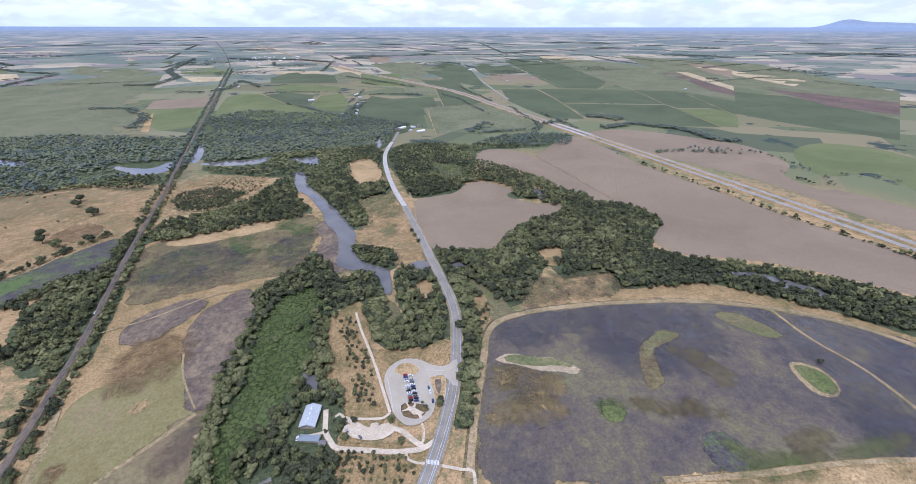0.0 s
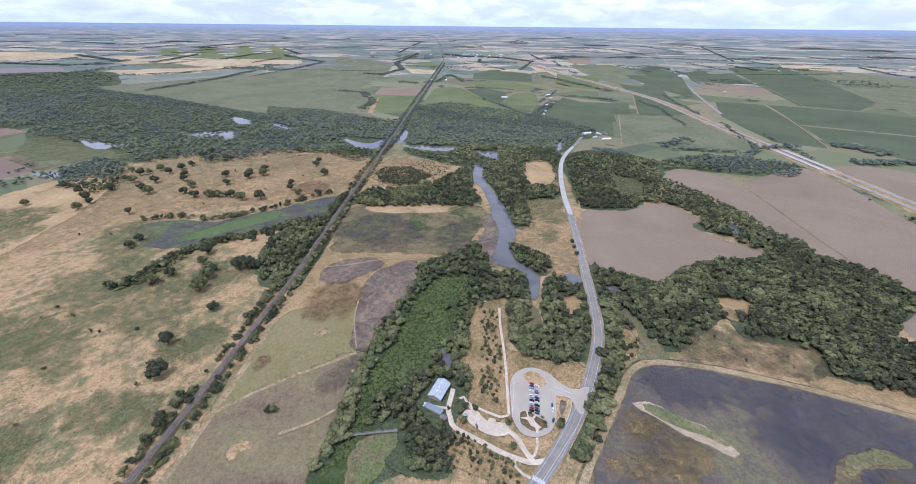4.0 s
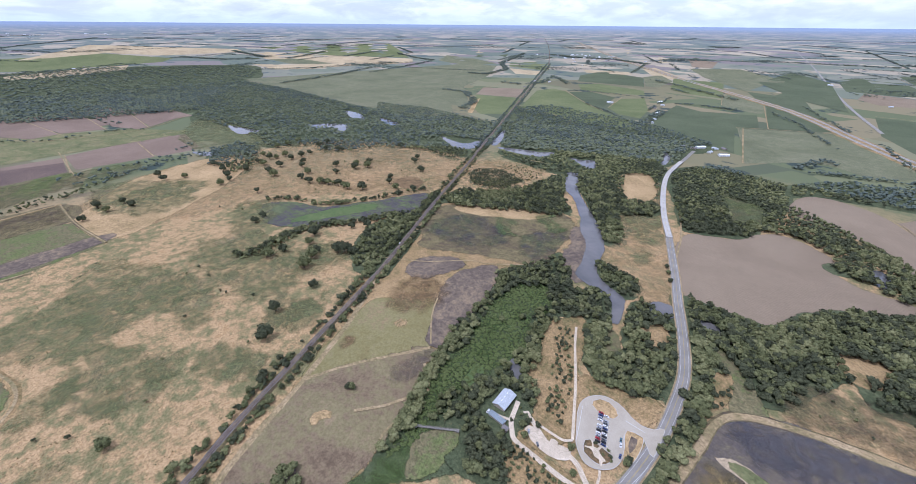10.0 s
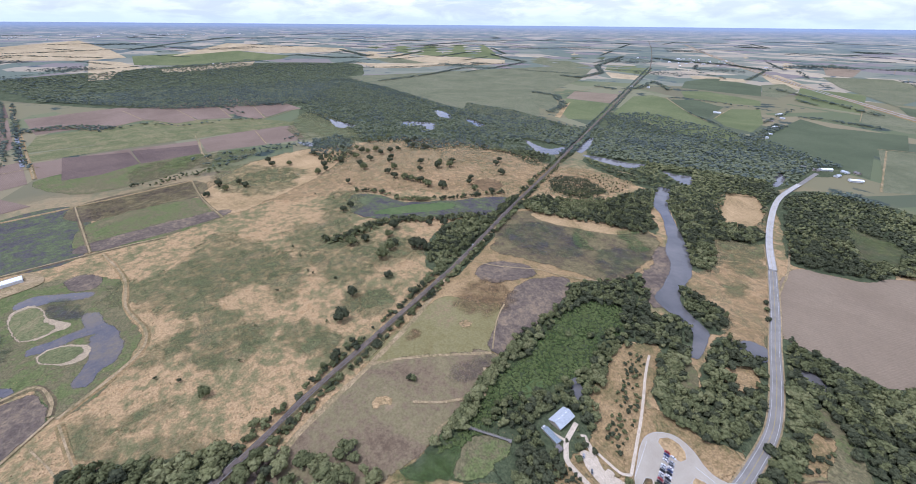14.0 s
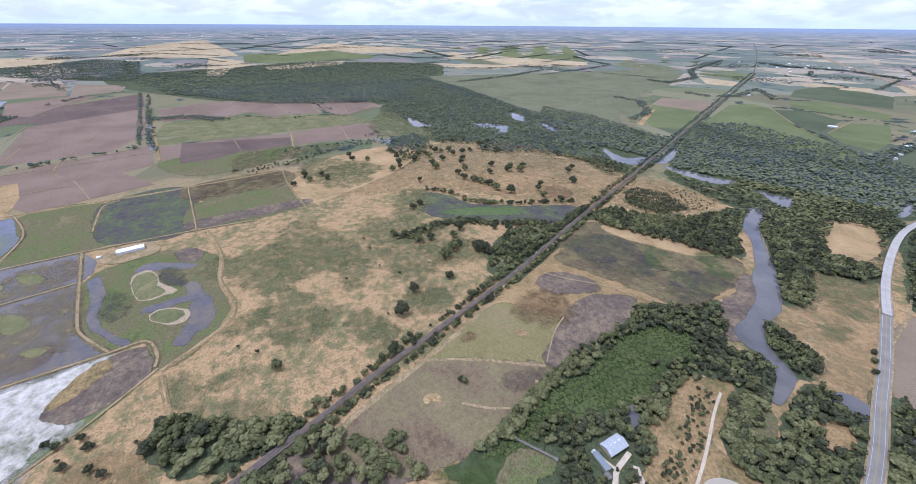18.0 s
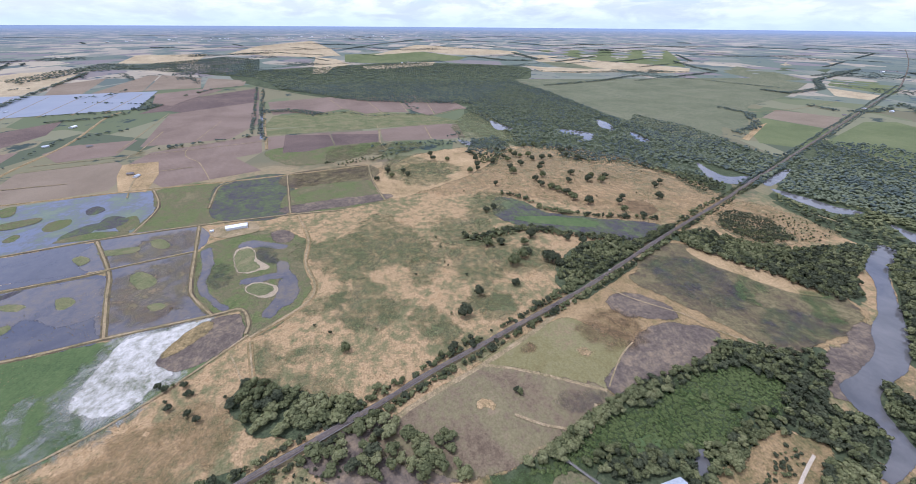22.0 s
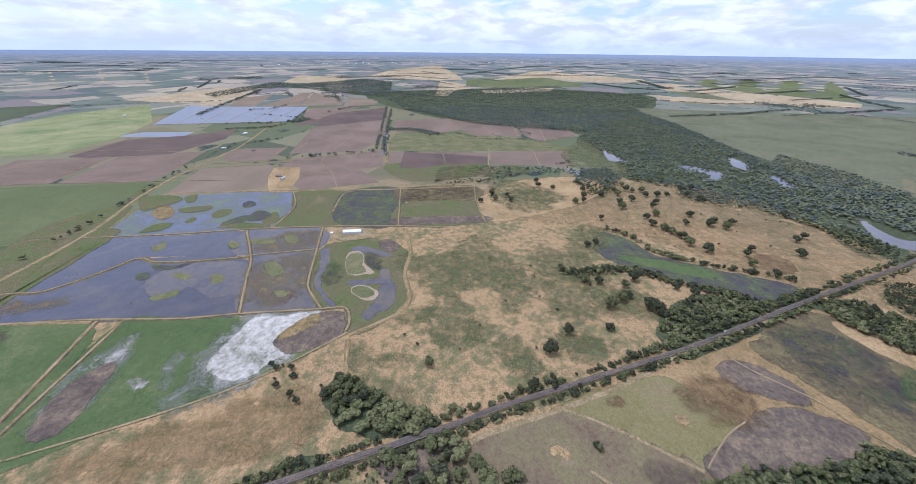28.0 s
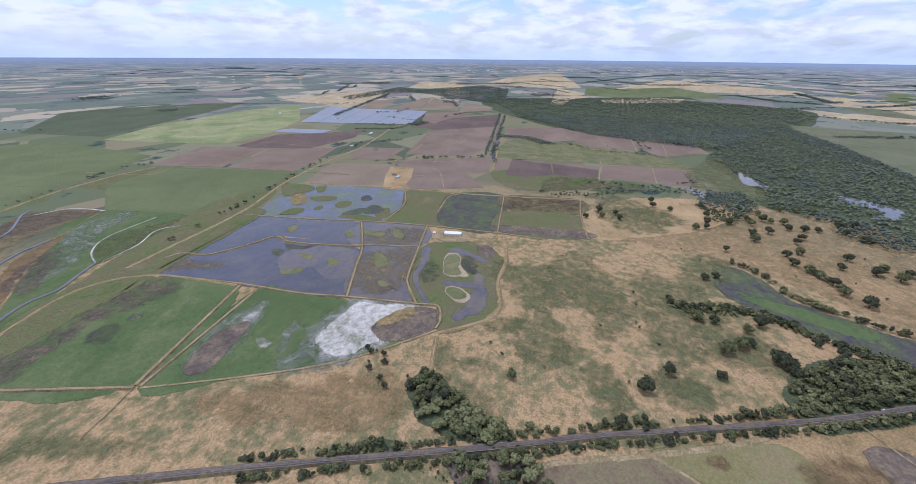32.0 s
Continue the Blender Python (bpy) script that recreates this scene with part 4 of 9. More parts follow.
area("field", "soil_red", 0, "red-brown ploughed field", [(-2143, -865), (-2451, -959), (-2616, -793), (-2563, -666), (-2252, -752), (-2079, -766)])
area("field", "drygrass", 3, "dry grass strip between the railway and the woods", [(-416, 305), (-493, 465), (-407, 573), (-270, 628), (-226, 559), (-215, 458), (-255, 388), (-228, 289), (-215, 221), (-187, 128), (-170, 91), (-168, 71), (-233, -28), (-244, 2), (-290, 110)])
area("field", "straw", 6, "pale straw savanna dotted with oaks", [(-1000, 71), (-1104, 214), (-1101, 462), (-1052, 631), (-967, 701), (-853, 762), (-610, 766), (-535, 607), (-511, 534), (-546, 482), (-645, 440), (-720, 357), (-731, 283), (-765, 260), (-788, 170), (-830, 57), (-939, 45)])
area("field", "straw", 5, "straw slope with young trees", [(-562, 692), (-582, 786), (-525, 821), (-424, 822), (-413, 766), (-432, 655), (-507, 621)])
area("wetland_pond", "marsh_water", 2, "flooded wetland cell with reed mats", [(-689, -701), (-867, -738), (-921, -671), (-952, -446), (-857, -399), (-772, -395), (-742, -403), (-699, -569)])
area("wetland_cell", "marsh_green", 2, "green drained wetland cell", [(-953, -431), (-970, -317), (-825, -302), (-752, -263), (-739, -390), (-835, -396)])
area("wetland_cell", "marsh_dark", 2, "dark drained wetland cell", [(-962, -306), (-994, -172), (-760, -143), (-753, -253), (-818, -294)])
area("wetland_cell", "marsh_olive", 2, "olive drained wetland cell", [(-995, -163), (-1022, 27), (-916, 28), (-897, -144)])
area("wetland_cell", "marsh_green", 2, "green drained wetland cell with a muddy edge", [(-881, -141), (-900, 29), (-780, 46), (-757, -133)])
area("wetland_pond", "water_blue", 2, "open dark blue flooded cell", [(-659, -728), (-686, -561), (-709, -444), (-649, -424), (-604, -416), (-595, -566), (-491, -626), (-487, -687)])
area("wetland_pond", "water_mud", 2, "shallow muddy flooded cell", [(-715, -439), (-731, -295), (-643, -272), (-611, -404)])
area("wetland_pond", "water_blue", 2, "open dark blue flooded cell", [(-436, -683), (-477, -677), (-585, -559), (-589, -375), (-443, -319), (-431, -391), (-405, -654)])
area("wetland_pond", "water_mud", 2, "shallow muddy flooded cell", [(-599, -370), (-631, -273), (-517, -246), (-461, -207), (-443, -313)])
area("wetland_cell", "marsh_green", 3, "green wetland basin beside the barn", [(-643, -261), (-678, -212), (-680, -157), (-637, -107), (-539, -98), (-499, -87), (-442, -100), (-405, -147), (-460, -167), (-461, -201), (-501, -234), (-534, -247)])
area("wetland_cell", "bright_green", 2, "bright green wet field crusted with salt", [(-210, -437), (-411, -458), (-422, -386), (-435, -277), (-445, -200), (-445, -169), (-412, -158), (-387, -169), (-327, -227), (-293, -276), (-256, -341)])
area("field", "crop_dark", 0, "dark green crop field", [(-1700, -3098), (-2206, -3048), (-2564, -2482), (-2034, -2292), (-1236, -2038), (-1171, -2485)])
area("field", "crop_yellow", 0, "yellow-green grass field", [(-1189, -1967), (-1513, -2090), (-2142, -2159), (-2591, -2025), (-1930, -1524), (-1561, -1407), (-1295, -1402), (-1207, -1765)])
area("field", "flood", 0, "flooded pale blue rice paddies", [(-1877, -1484), (-2526, -1734), (-2519, -1523), (-2564, -990), (-2022, -881), (-1954, -1154)])
area("field", "flood", 0, "flooded pale blue paddy", [(-1596, -1454), (-1694, -1397), (-1722, -1181), (-1613, -1172)])
area("field", "soil_dark", 0, "dark ploughed field", [(-1269, -1330), (-1548, -1346), (-1655, -1136), (-1817, -1043), (-1586, -972), (-1324, -1024), (-1259, -1248)])
area("field", "soil_red", 0, "red-brown ploughed field", [(-931, -1366), (-1217, -1444), (-1278, -1180), (-990, -1120)])
area("field", "soil_red", 0, "pale red-brown ploughed field", [(-989, -1099), (-1273, -1161), (-1375, -926), (-1157, -879), (-1016, -864)])
area("field", "soil_tan", 0, "grey-brown ploughed field", [(-911, -752), (-1154, -807), (-1207, -616), (-1169, -587), (-1019, -542), (-978, -540)])
area("field", "soil_red", 0, "red-brown ploughed field", [(-1335, -849), (-1416, -833), (-1449, -660), (-1273, -648), (-1236, -766)])
area("field", "marsh_green", 1, "green wet meadow", [(-748, -1354), (-919, -1296), (-1005, -877), (-988, -821), (-862, -801), (-771, -835), (-696, -1299)])
area("field", "crop_green", 0, "green crop field", [(-915, -2278), (-1102, -2074), (-1038, -1491), (-802, -1381), (-671, -1395), (-617, -1619)])
area("field", "soil_red", 0, "red-brown ploughed field", [(-1358, -619), (-1874, -710), (-2108, -413), (-1617, -334), (-1398, -385)])
area("field", "soil_dark", 0, "dark ploughed field", [(-1904, -830), (-2249, -798), (-2520, -480), (-2165, -419), (-1955, -734)])
area("field", "soil_red", 0, "red-brown ploughed field", [(-2086, -369), (-2179, -79), (-1847, 14), (-1770, -305)])
area("field", "soil_red", 0, "red-brown ploughed field", [(-2164, -69), (-2258, 247), (-1765, 277), (-1811, 22)])
area("field", "soil_red", 0, "red-brown ploughed field", [(-2250, 271), (-2133, 465), (-1728, 506), (-1702, 285)])
area("field", "soil_red", 0, "red-brown ploughed field", [(-1397, -278), (-1415, -76), (-1264, -64), (-1241, -254)])
area("field", "soil_red", 0, "red-brown ploughed field", [(-1409, -68), (-1407, 88), (-1258, 76), (-1259, -56)])
area("field", "soil_red", 0, "red-brown ploughed field", [(-1419, 100), (-1466, 270), (-1243, 246), (-1258, 95)])
area("field", "soil_red", 0, "red-brown ploughed field", [(-1452, 275), (-1447, 384), (-1236, 356), (-1239, 252)])
area("field", "soil_red", 0, "red-brown ploughed field", [(-1156, -580), (-1283, -564), (-1428, -295), (-1210, -260), (-1175, -323), (-1044, -236), (-969, -429)])
area("field", "scrub_green", 0, "dry strip between ploughed fields", [(-1506, -301), (-1522, -85), (-1510, 407), (-1456, 388), (-1432, -77), (-1414, -281)])
area("field", "scrub_green", 0, "rough grass strip beside the canal", [(-1744, -300), (-1782, 15), (-1644, 294), (-1520, 390), (-1522, -85), (-1526, -305)])
area("field", "straw_hazed", 0, "pale straw field", [(-2790, -2371), (-3761, -2256), (-3845, -1977), (-2652, -1794)])
area("field", "straw_hazed", 0, "pale straw plain", [(-3321, -4521), (-6546, -6419), (-7796, -5186), (-4614, -3429), (-3679, -3809)])
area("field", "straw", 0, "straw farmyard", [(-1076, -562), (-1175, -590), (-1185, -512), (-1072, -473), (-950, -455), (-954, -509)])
area("field", "marsh_green", 2, "green hollow beside the ploughed fields", [(-1214, -248), (-1273, -119), (-1273, 42), (-1189, 91), (-1100, -3), (-1069, -159)])
area("field", "crop_green", 0, "green crop field", [(-606, -1596), (-676, -1376), (-593, -1270), (-459, -1273)])
area("field", "straw", 3, "straw grass corner", [(-893, 36), (-955, 60), (-1081, 170), (-1118, 342), (-1017, 377), (-905, 286), (-809, 134), (-789, 58)])
area("field", "crop_olive", 0, "broad olive pasture behind the woods", [(-2693, 1125), (-2628, 1404), (-2541, 1992), (-2390, 2920), (-2083, 2971), (-1697, 2318), (-1463, 1745), (-1309, 1489), (-996, 1146), (-1118, 1076), (-1452, 1050), (-2042, 1087)])
area("field", "crop_olive", 0, "broad olive pasture behind the woods", [(-2613, 1102), (-2454, 1462), (-2270, 2671), (-1051, 1325), (-1214, 1337), (-1580, 1241), (-2056, 1119)])
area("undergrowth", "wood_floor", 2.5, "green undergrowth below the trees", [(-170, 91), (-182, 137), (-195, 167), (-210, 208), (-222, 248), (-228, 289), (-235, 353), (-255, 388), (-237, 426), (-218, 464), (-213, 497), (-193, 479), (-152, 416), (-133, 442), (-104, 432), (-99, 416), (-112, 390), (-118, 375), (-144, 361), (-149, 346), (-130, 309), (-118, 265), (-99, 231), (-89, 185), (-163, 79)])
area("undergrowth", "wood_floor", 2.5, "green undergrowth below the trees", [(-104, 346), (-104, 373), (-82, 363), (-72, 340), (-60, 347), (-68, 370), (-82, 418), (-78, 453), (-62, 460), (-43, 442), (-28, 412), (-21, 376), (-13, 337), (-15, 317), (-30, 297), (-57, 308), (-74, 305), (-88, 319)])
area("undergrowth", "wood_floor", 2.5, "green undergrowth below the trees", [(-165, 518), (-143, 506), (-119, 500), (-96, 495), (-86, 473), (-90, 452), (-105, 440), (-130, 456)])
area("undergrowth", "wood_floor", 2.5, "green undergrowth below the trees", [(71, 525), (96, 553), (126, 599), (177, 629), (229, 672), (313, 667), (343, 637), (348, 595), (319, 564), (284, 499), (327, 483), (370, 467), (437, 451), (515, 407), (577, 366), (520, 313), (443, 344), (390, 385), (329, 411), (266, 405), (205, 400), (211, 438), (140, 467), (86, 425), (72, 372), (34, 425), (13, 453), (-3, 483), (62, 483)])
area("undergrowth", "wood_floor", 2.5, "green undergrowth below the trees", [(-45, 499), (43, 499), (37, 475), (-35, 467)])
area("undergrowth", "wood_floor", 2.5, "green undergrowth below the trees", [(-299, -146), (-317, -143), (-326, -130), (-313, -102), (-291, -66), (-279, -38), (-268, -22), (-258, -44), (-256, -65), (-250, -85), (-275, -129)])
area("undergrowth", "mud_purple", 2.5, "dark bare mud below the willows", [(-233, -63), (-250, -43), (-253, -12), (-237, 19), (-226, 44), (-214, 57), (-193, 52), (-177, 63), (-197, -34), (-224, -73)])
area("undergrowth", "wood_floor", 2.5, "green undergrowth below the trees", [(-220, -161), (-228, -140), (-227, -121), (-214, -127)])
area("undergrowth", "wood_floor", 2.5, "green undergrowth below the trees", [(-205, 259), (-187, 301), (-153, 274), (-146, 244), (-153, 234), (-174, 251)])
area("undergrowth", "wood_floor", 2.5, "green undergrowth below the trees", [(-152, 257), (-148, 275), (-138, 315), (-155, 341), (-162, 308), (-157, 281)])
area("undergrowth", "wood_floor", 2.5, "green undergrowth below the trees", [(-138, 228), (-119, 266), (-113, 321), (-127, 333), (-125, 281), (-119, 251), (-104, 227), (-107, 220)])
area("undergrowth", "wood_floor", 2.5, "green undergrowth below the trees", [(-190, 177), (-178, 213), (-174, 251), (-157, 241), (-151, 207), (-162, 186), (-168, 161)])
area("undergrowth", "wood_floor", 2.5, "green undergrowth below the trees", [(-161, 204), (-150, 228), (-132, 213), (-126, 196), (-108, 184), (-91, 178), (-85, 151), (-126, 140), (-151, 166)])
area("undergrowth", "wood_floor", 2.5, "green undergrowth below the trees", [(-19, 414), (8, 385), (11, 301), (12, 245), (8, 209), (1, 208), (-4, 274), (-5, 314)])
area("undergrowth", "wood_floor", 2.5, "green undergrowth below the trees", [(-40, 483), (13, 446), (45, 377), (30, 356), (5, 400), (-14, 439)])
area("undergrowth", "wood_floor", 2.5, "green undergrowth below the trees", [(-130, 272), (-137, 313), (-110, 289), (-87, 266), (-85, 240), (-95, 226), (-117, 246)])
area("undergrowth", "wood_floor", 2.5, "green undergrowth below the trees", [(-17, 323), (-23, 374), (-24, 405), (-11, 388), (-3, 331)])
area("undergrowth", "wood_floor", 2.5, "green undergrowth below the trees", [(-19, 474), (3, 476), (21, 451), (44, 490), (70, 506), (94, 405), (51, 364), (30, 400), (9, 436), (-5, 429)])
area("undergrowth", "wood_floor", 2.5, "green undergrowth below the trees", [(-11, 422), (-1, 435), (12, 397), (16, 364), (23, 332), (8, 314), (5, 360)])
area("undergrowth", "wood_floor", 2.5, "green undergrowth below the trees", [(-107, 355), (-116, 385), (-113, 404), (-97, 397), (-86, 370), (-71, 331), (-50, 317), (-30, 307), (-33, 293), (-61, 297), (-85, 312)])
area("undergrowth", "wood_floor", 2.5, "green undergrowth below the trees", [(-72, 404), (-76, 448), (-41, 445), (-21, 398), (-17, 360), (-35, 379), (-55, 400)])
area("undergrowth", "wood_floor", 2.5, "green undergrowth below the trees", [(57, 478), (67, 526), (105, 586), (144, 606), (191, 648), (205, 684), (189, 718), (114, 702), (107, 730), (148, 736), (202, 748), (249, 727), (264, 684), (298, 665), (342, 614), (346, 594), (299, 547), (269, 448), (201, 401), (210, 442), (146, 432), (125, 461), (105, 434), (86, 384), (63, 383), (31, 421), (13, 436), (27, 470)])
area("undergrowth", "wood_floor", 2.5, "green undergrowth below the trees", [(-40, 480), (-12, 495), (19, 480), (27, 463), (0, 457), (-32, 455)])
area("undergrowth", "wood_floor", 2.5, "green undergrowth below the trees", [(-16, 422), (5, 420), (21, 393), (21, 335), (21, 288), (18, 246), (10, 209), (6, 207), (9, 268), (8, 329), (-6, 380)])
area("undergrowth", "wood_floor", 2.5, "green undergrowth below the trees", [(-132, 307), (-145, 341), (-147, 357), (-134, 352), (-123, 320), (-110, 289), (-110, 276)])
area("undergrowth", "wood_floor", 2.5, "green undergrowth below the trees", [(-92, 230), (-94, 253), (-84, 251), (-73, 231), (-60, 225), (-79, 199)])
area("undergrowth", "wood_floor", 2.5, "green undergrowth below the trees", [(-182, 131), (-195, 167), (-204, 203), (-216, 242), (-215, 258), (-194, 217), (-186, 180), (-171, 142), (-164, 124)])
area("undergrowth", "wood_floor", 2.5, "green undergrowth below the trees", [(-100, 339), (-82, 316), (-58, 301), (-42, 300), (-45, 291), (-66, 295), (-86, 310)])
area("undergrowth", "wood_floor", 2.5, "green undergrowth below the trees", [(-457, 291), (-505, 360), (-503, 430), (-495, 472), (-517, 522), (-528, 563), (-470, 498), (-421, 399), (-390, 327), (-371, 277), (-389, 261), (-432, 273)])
area("clearing", "straw", 4, "straw clearing between the woods", [(-266, 912), (-225, 951), (-192, 902), (-153, 790), (-209, 770)])
area("clearing", "straw", 4, "straw clearing beside the road", [(-189, 690), (-138, 717), (-111, 670), (-50, 491), (-72, 454), (-96, 495), (-139, 512), (-162, 535), (-153, 596)])
area("clearing", "drygrass", 3, "dry grass clearing along the footpath", [(-145, 341), (-115, 371), (-93, 301), (-72, 241), (-63, 221), (-90, 184), (-96, 235), (-122, 261), (-132, 307)])
area("clearing", "drygrass", 3, "dry grass beside the parking lot", [(-79, 278), (-76, 292), (-61, 297), (-34, 296), (-15, 308), (-6, 297), (-60, 225)])
area("clearing", "marsh_green", 3, "green meadow between trees", [(-94, 373), (-80, 373), (-66, 349), (-70, 332)])
area("clearing", "drygrass", 3, "brown clearing", [(-59, 401), (-42, 424), (-29, 398), (-38, 373)])
area("clearing", "low_green", 4, "lush green marsh meadow in the woods", [(-217, 322), (-217, 375), (-185, 406), (-160, 369), (-178, 324), (-195, 306), (-166, 329), (-146, 293), (-153, 244), (-165, 205), (-172, 183), (-157, 137), (-140, 112), (-168, 71), (-168, 104), (-177, 159), (-196, 196), (-196, 252)])
area("clearing", "marsh_olive", 4, "rough olive grass beside the pond", [(88, 412), (117, 428), (211, 438), (203, 400), (150, 386), (98, 368), (79, 377)])
area("clearing", "drygrass", 3, "dry grass verge beside the pond", [(202, 394), (308, 414), (388, 383), (451, 344), (501, 294), (475, 269), (376, 365), (288, 377), (199, 375)])
area("clearing", "drygrass", 3, "small clearing", [(118, 499), (158, 508), (146, 475), (117, 472)])
area("clearing", "marsh_green", 3, "green grass beside the track", [(12, 419), (33, 410), (63, 356), (42, 344), (35, 377)])
area("clearing", "drygrass", 3, "straw patch beside the track", [(20, 383), (31, 388), (35, 351), (24, 336)])
area("clearing", "marsh_green", 4, "lush green clearing", [(-68, 936), (8, 909), (14, 820), (-29, 792)])
area("clearing", "straw", 3, "straw clearing", [(-267, 923), (-215, 955), (-173, 821), (-221, 785)])
area("clearing", "drygrass", 2, "dry grass with young trees", [(-36, 179), (-22, 193), (-20, 166), (-94, 165), (-87, 190), (-41, 186)])
area("wetland_pond", "marsh_brown", 3, "shallow flooded pond matted with brown weed", [(38, 327), (49, 341), (76, 354), (138, 366), (202, 373), (286, 372), (351, 361), (411, 342), (464, 314), (486, 280), (392, 185), (332, 183), (255, 175), (212, 169), (169, 164), (91, 166), (23, 166), (21, 198), (22, 243), (30, 293)])
area("field", "straw", 2, "dry grass bank below the pond", [(168, 163), (252, 171), (384, 176), (354, 140)])
area("mudflat", "mud_purple", 3, "brown weedy mudflat beside the river", [(-237, 571), (-224, 597), (-194, 550), (-174, 505), (-157, 446), (-170, 447), (-200, 491), (-213, 536)])
area("wetland_cell", "bright_green", 2, "green wetland cell with mud flats", [(-144, -610), (-204, -454), (-405, -491), (-381, -675), (-293, -702), (-170, -661)])
area("wetland_cell", "bright_green", 2, "wetland cell crusted with pale mud", [(-188, -697), (-269, -722), (-389, -793), (-578, -779), (-626, -780), (-599, -1054), (-526, -1070), (-317, -844), (-245, -761), (-211, -745)])
area("wetland_cell", "marsh_olive", 2, "grey wetland cell", [(-338, -1012), (-423, -1141), (-525, -1200), (-587, -1057), (-521, -1063), (-419, -1037)])
area("wetland_cell", "scrub_brown", 2, "brown weedy strip", [(-229, -781), (-281, -831), (-319, -897), (-372, -948), (-448, -983), (-471, -989), (-361, -908), (-291, -831), (-232, -752)])
area("field", "scrub_green", 4, "rough green grass below the woods", [(-1404, 355), (-1652, 505), (-1536, 548), (-1206, 526), (-1124, 468), (-1231, 358), (-1295, 338)])
area("field", "marsh_olive", 3, "drained olive green wetland field with muddy streaks", [(-480, 454), (-444, 535), (-355, 588), (-274, 626), (-236, 573), (-219, 459), (-238, 440), (-321, 404), (-388, 372), (-408, 397)])
area("field", "pale_green", 2, "pale green mown field", [(-332, 210), (-330, 243), (-274, 276), (-245, 255), (-227, 223), (-263, 165), (-285, 128), (-292, 111), (-311, 149)])
area("field", "pale_brown", 3, "drained brownish green wetland field", [(-282, 100), (-265, 152), (-223, 219), (-209, 189), (-191, 144), (-181, 103), (-176, 83), (-176, 70), (-183, 48), (-225, -17), (-244, 12)])
area("field", "scrub_green", 5, "green hollow in the savanna", [(-976, 105), (-1007, 204), (-943, 259), (-908, 204), (-929, 108)])
area("field", "scrub_brown", 3, "brown dried pool in the straw grass", [(-643, 547), (-634, 581), (-593, 574), (-578, 541), (-608, 526)])
area("field", "drygrass", 14, "rusty dry grass", [(-211, -358), (-253, -276), (-302, -190), (-296, -151), (-247, -157), (-217, -253)])
area("field", "scrub_green", 6, "green ditch strip", [(-99, -525), (-136, -440), (-154, -366), (-136, -393), (-93, -513)])
area("wetland_cell", "mud_purple", 2, "bare mud edge", [(-791, -136), (-811, 41), (-780, 46), (-757, -133)])
area("clearing", "scrub_green", 6, "green hollow in the clearing", [(-181, 702), (-139, 732), (-110, 646), (-131, 620)])
area("clearing", "scrub_green", 6, "green hollow in the clearing", [(-125, 565), (-106, 585), (-102, 554), (-114, 548)])
area("clearing", "bright_green", 3, "bright wet grass", [(-167, 207), (-170, 233), (-159, 230), (-157, 205)])
area("wetland_pond", "water_grey", 6, "open dark water", [(53, 325), (143, 358), (200, 368), (284, 369), (367, 352), (285, 334), (202, 339), (135, 328), (94, 313), (63, 309)])
area("wetland_pond", "water_grey", 6, "open blue water", [(363, 347), (407, 337), (459, 309), (482, 275), (394, 187), (346, 186), (341, 208), (373, 261), (360, 295), (343, 318)])
area("field", "marsh_olive", 4, "darker weeds in the drained cell", [(-991, -141), (-1004, -52), (-1008, 21), (-945, 26), (-917, -47), (-913, -131)])
area("wetland_cell", "mud_purple", 7, "grey-brown mud flat", [(-177, -629), (-264, -641), (-339, -659), (-385, -645), (-386, -586), (-331, -594), (-291, -616), (-211, -607), (-168, -597)])
area("wetland_cell", "salt_thin", 7, "whitish crusted mud", [(-324, -822), (-409, -915), (-503, -1011), (-582, -1007), (-602, -994), (-556, -947), (-487, -936), (-425, -867), (-350, -822)])
area("wetland_cell", "marsh_green", 5, "green weed in the cell", [(-403, -798), (-477, -804), (-587, -772), (-598, -836), (-526, -872), (-469, -881)])
area("wetland_cell", "mud_purple", 6, "brown mud", [(-295, -848), (-361, -908), (-409, -915), (-341, -834), (-293, -799)])
area("wetland_cell", "mud_purple", 6, "grey mud flat", [(-382, -1081), (-464, -1172), (-527, -1166), (-560, -1081), (-508, -1084), (-428, -1077)])
area("clearing", "drygrass", 3, "small dry clearing in the wood", [(114, 486), (135, 507), (158, 507), (151, 473), (125, 461)])
area("wetland_pond", "water_grey", 6, "open blue-grey water", [(136, 349), (191, 350), (278, 350), (263, 292), (175, 266), (149, 293)])
area("wetland_pond", "water_grey", 6, "open blue-grey water", [(43, 329), (91, 351), (121, 350), (90, 313), (65, 308)])
area("field", "scrub_green", 12, "wide greenish swale in the dry grass", [(-701, 9), (-679, 56), (-573, 99), (-508, 88), (-520, 21), (-543, -16)])
area("field", "scrub_green", 12, "wide greenish swale in the dry grass", [(-487, -31), (-469, 7), (-399, 23), (-389, -13), (-411, -41)])
area("field", "scrub_green", 10, "wide greenish swale in the dry grass", [(-659, 144), (-617, 216), (-539, 228), (-554, 161), (-584, 123)])
area("field", "scrub_green", 10, "wide greenish swale in the dry grass", [(-1083, 113), (-1009, 202), (-878, 207), (-851, 137), (-916, 77)])
area("field", "scrub_green", 7, "dull green swale in the dry grass", [(-428, -91), (-450, -77), (-458, -49), (-452, -22), (-436, -43), (-426, -82)])
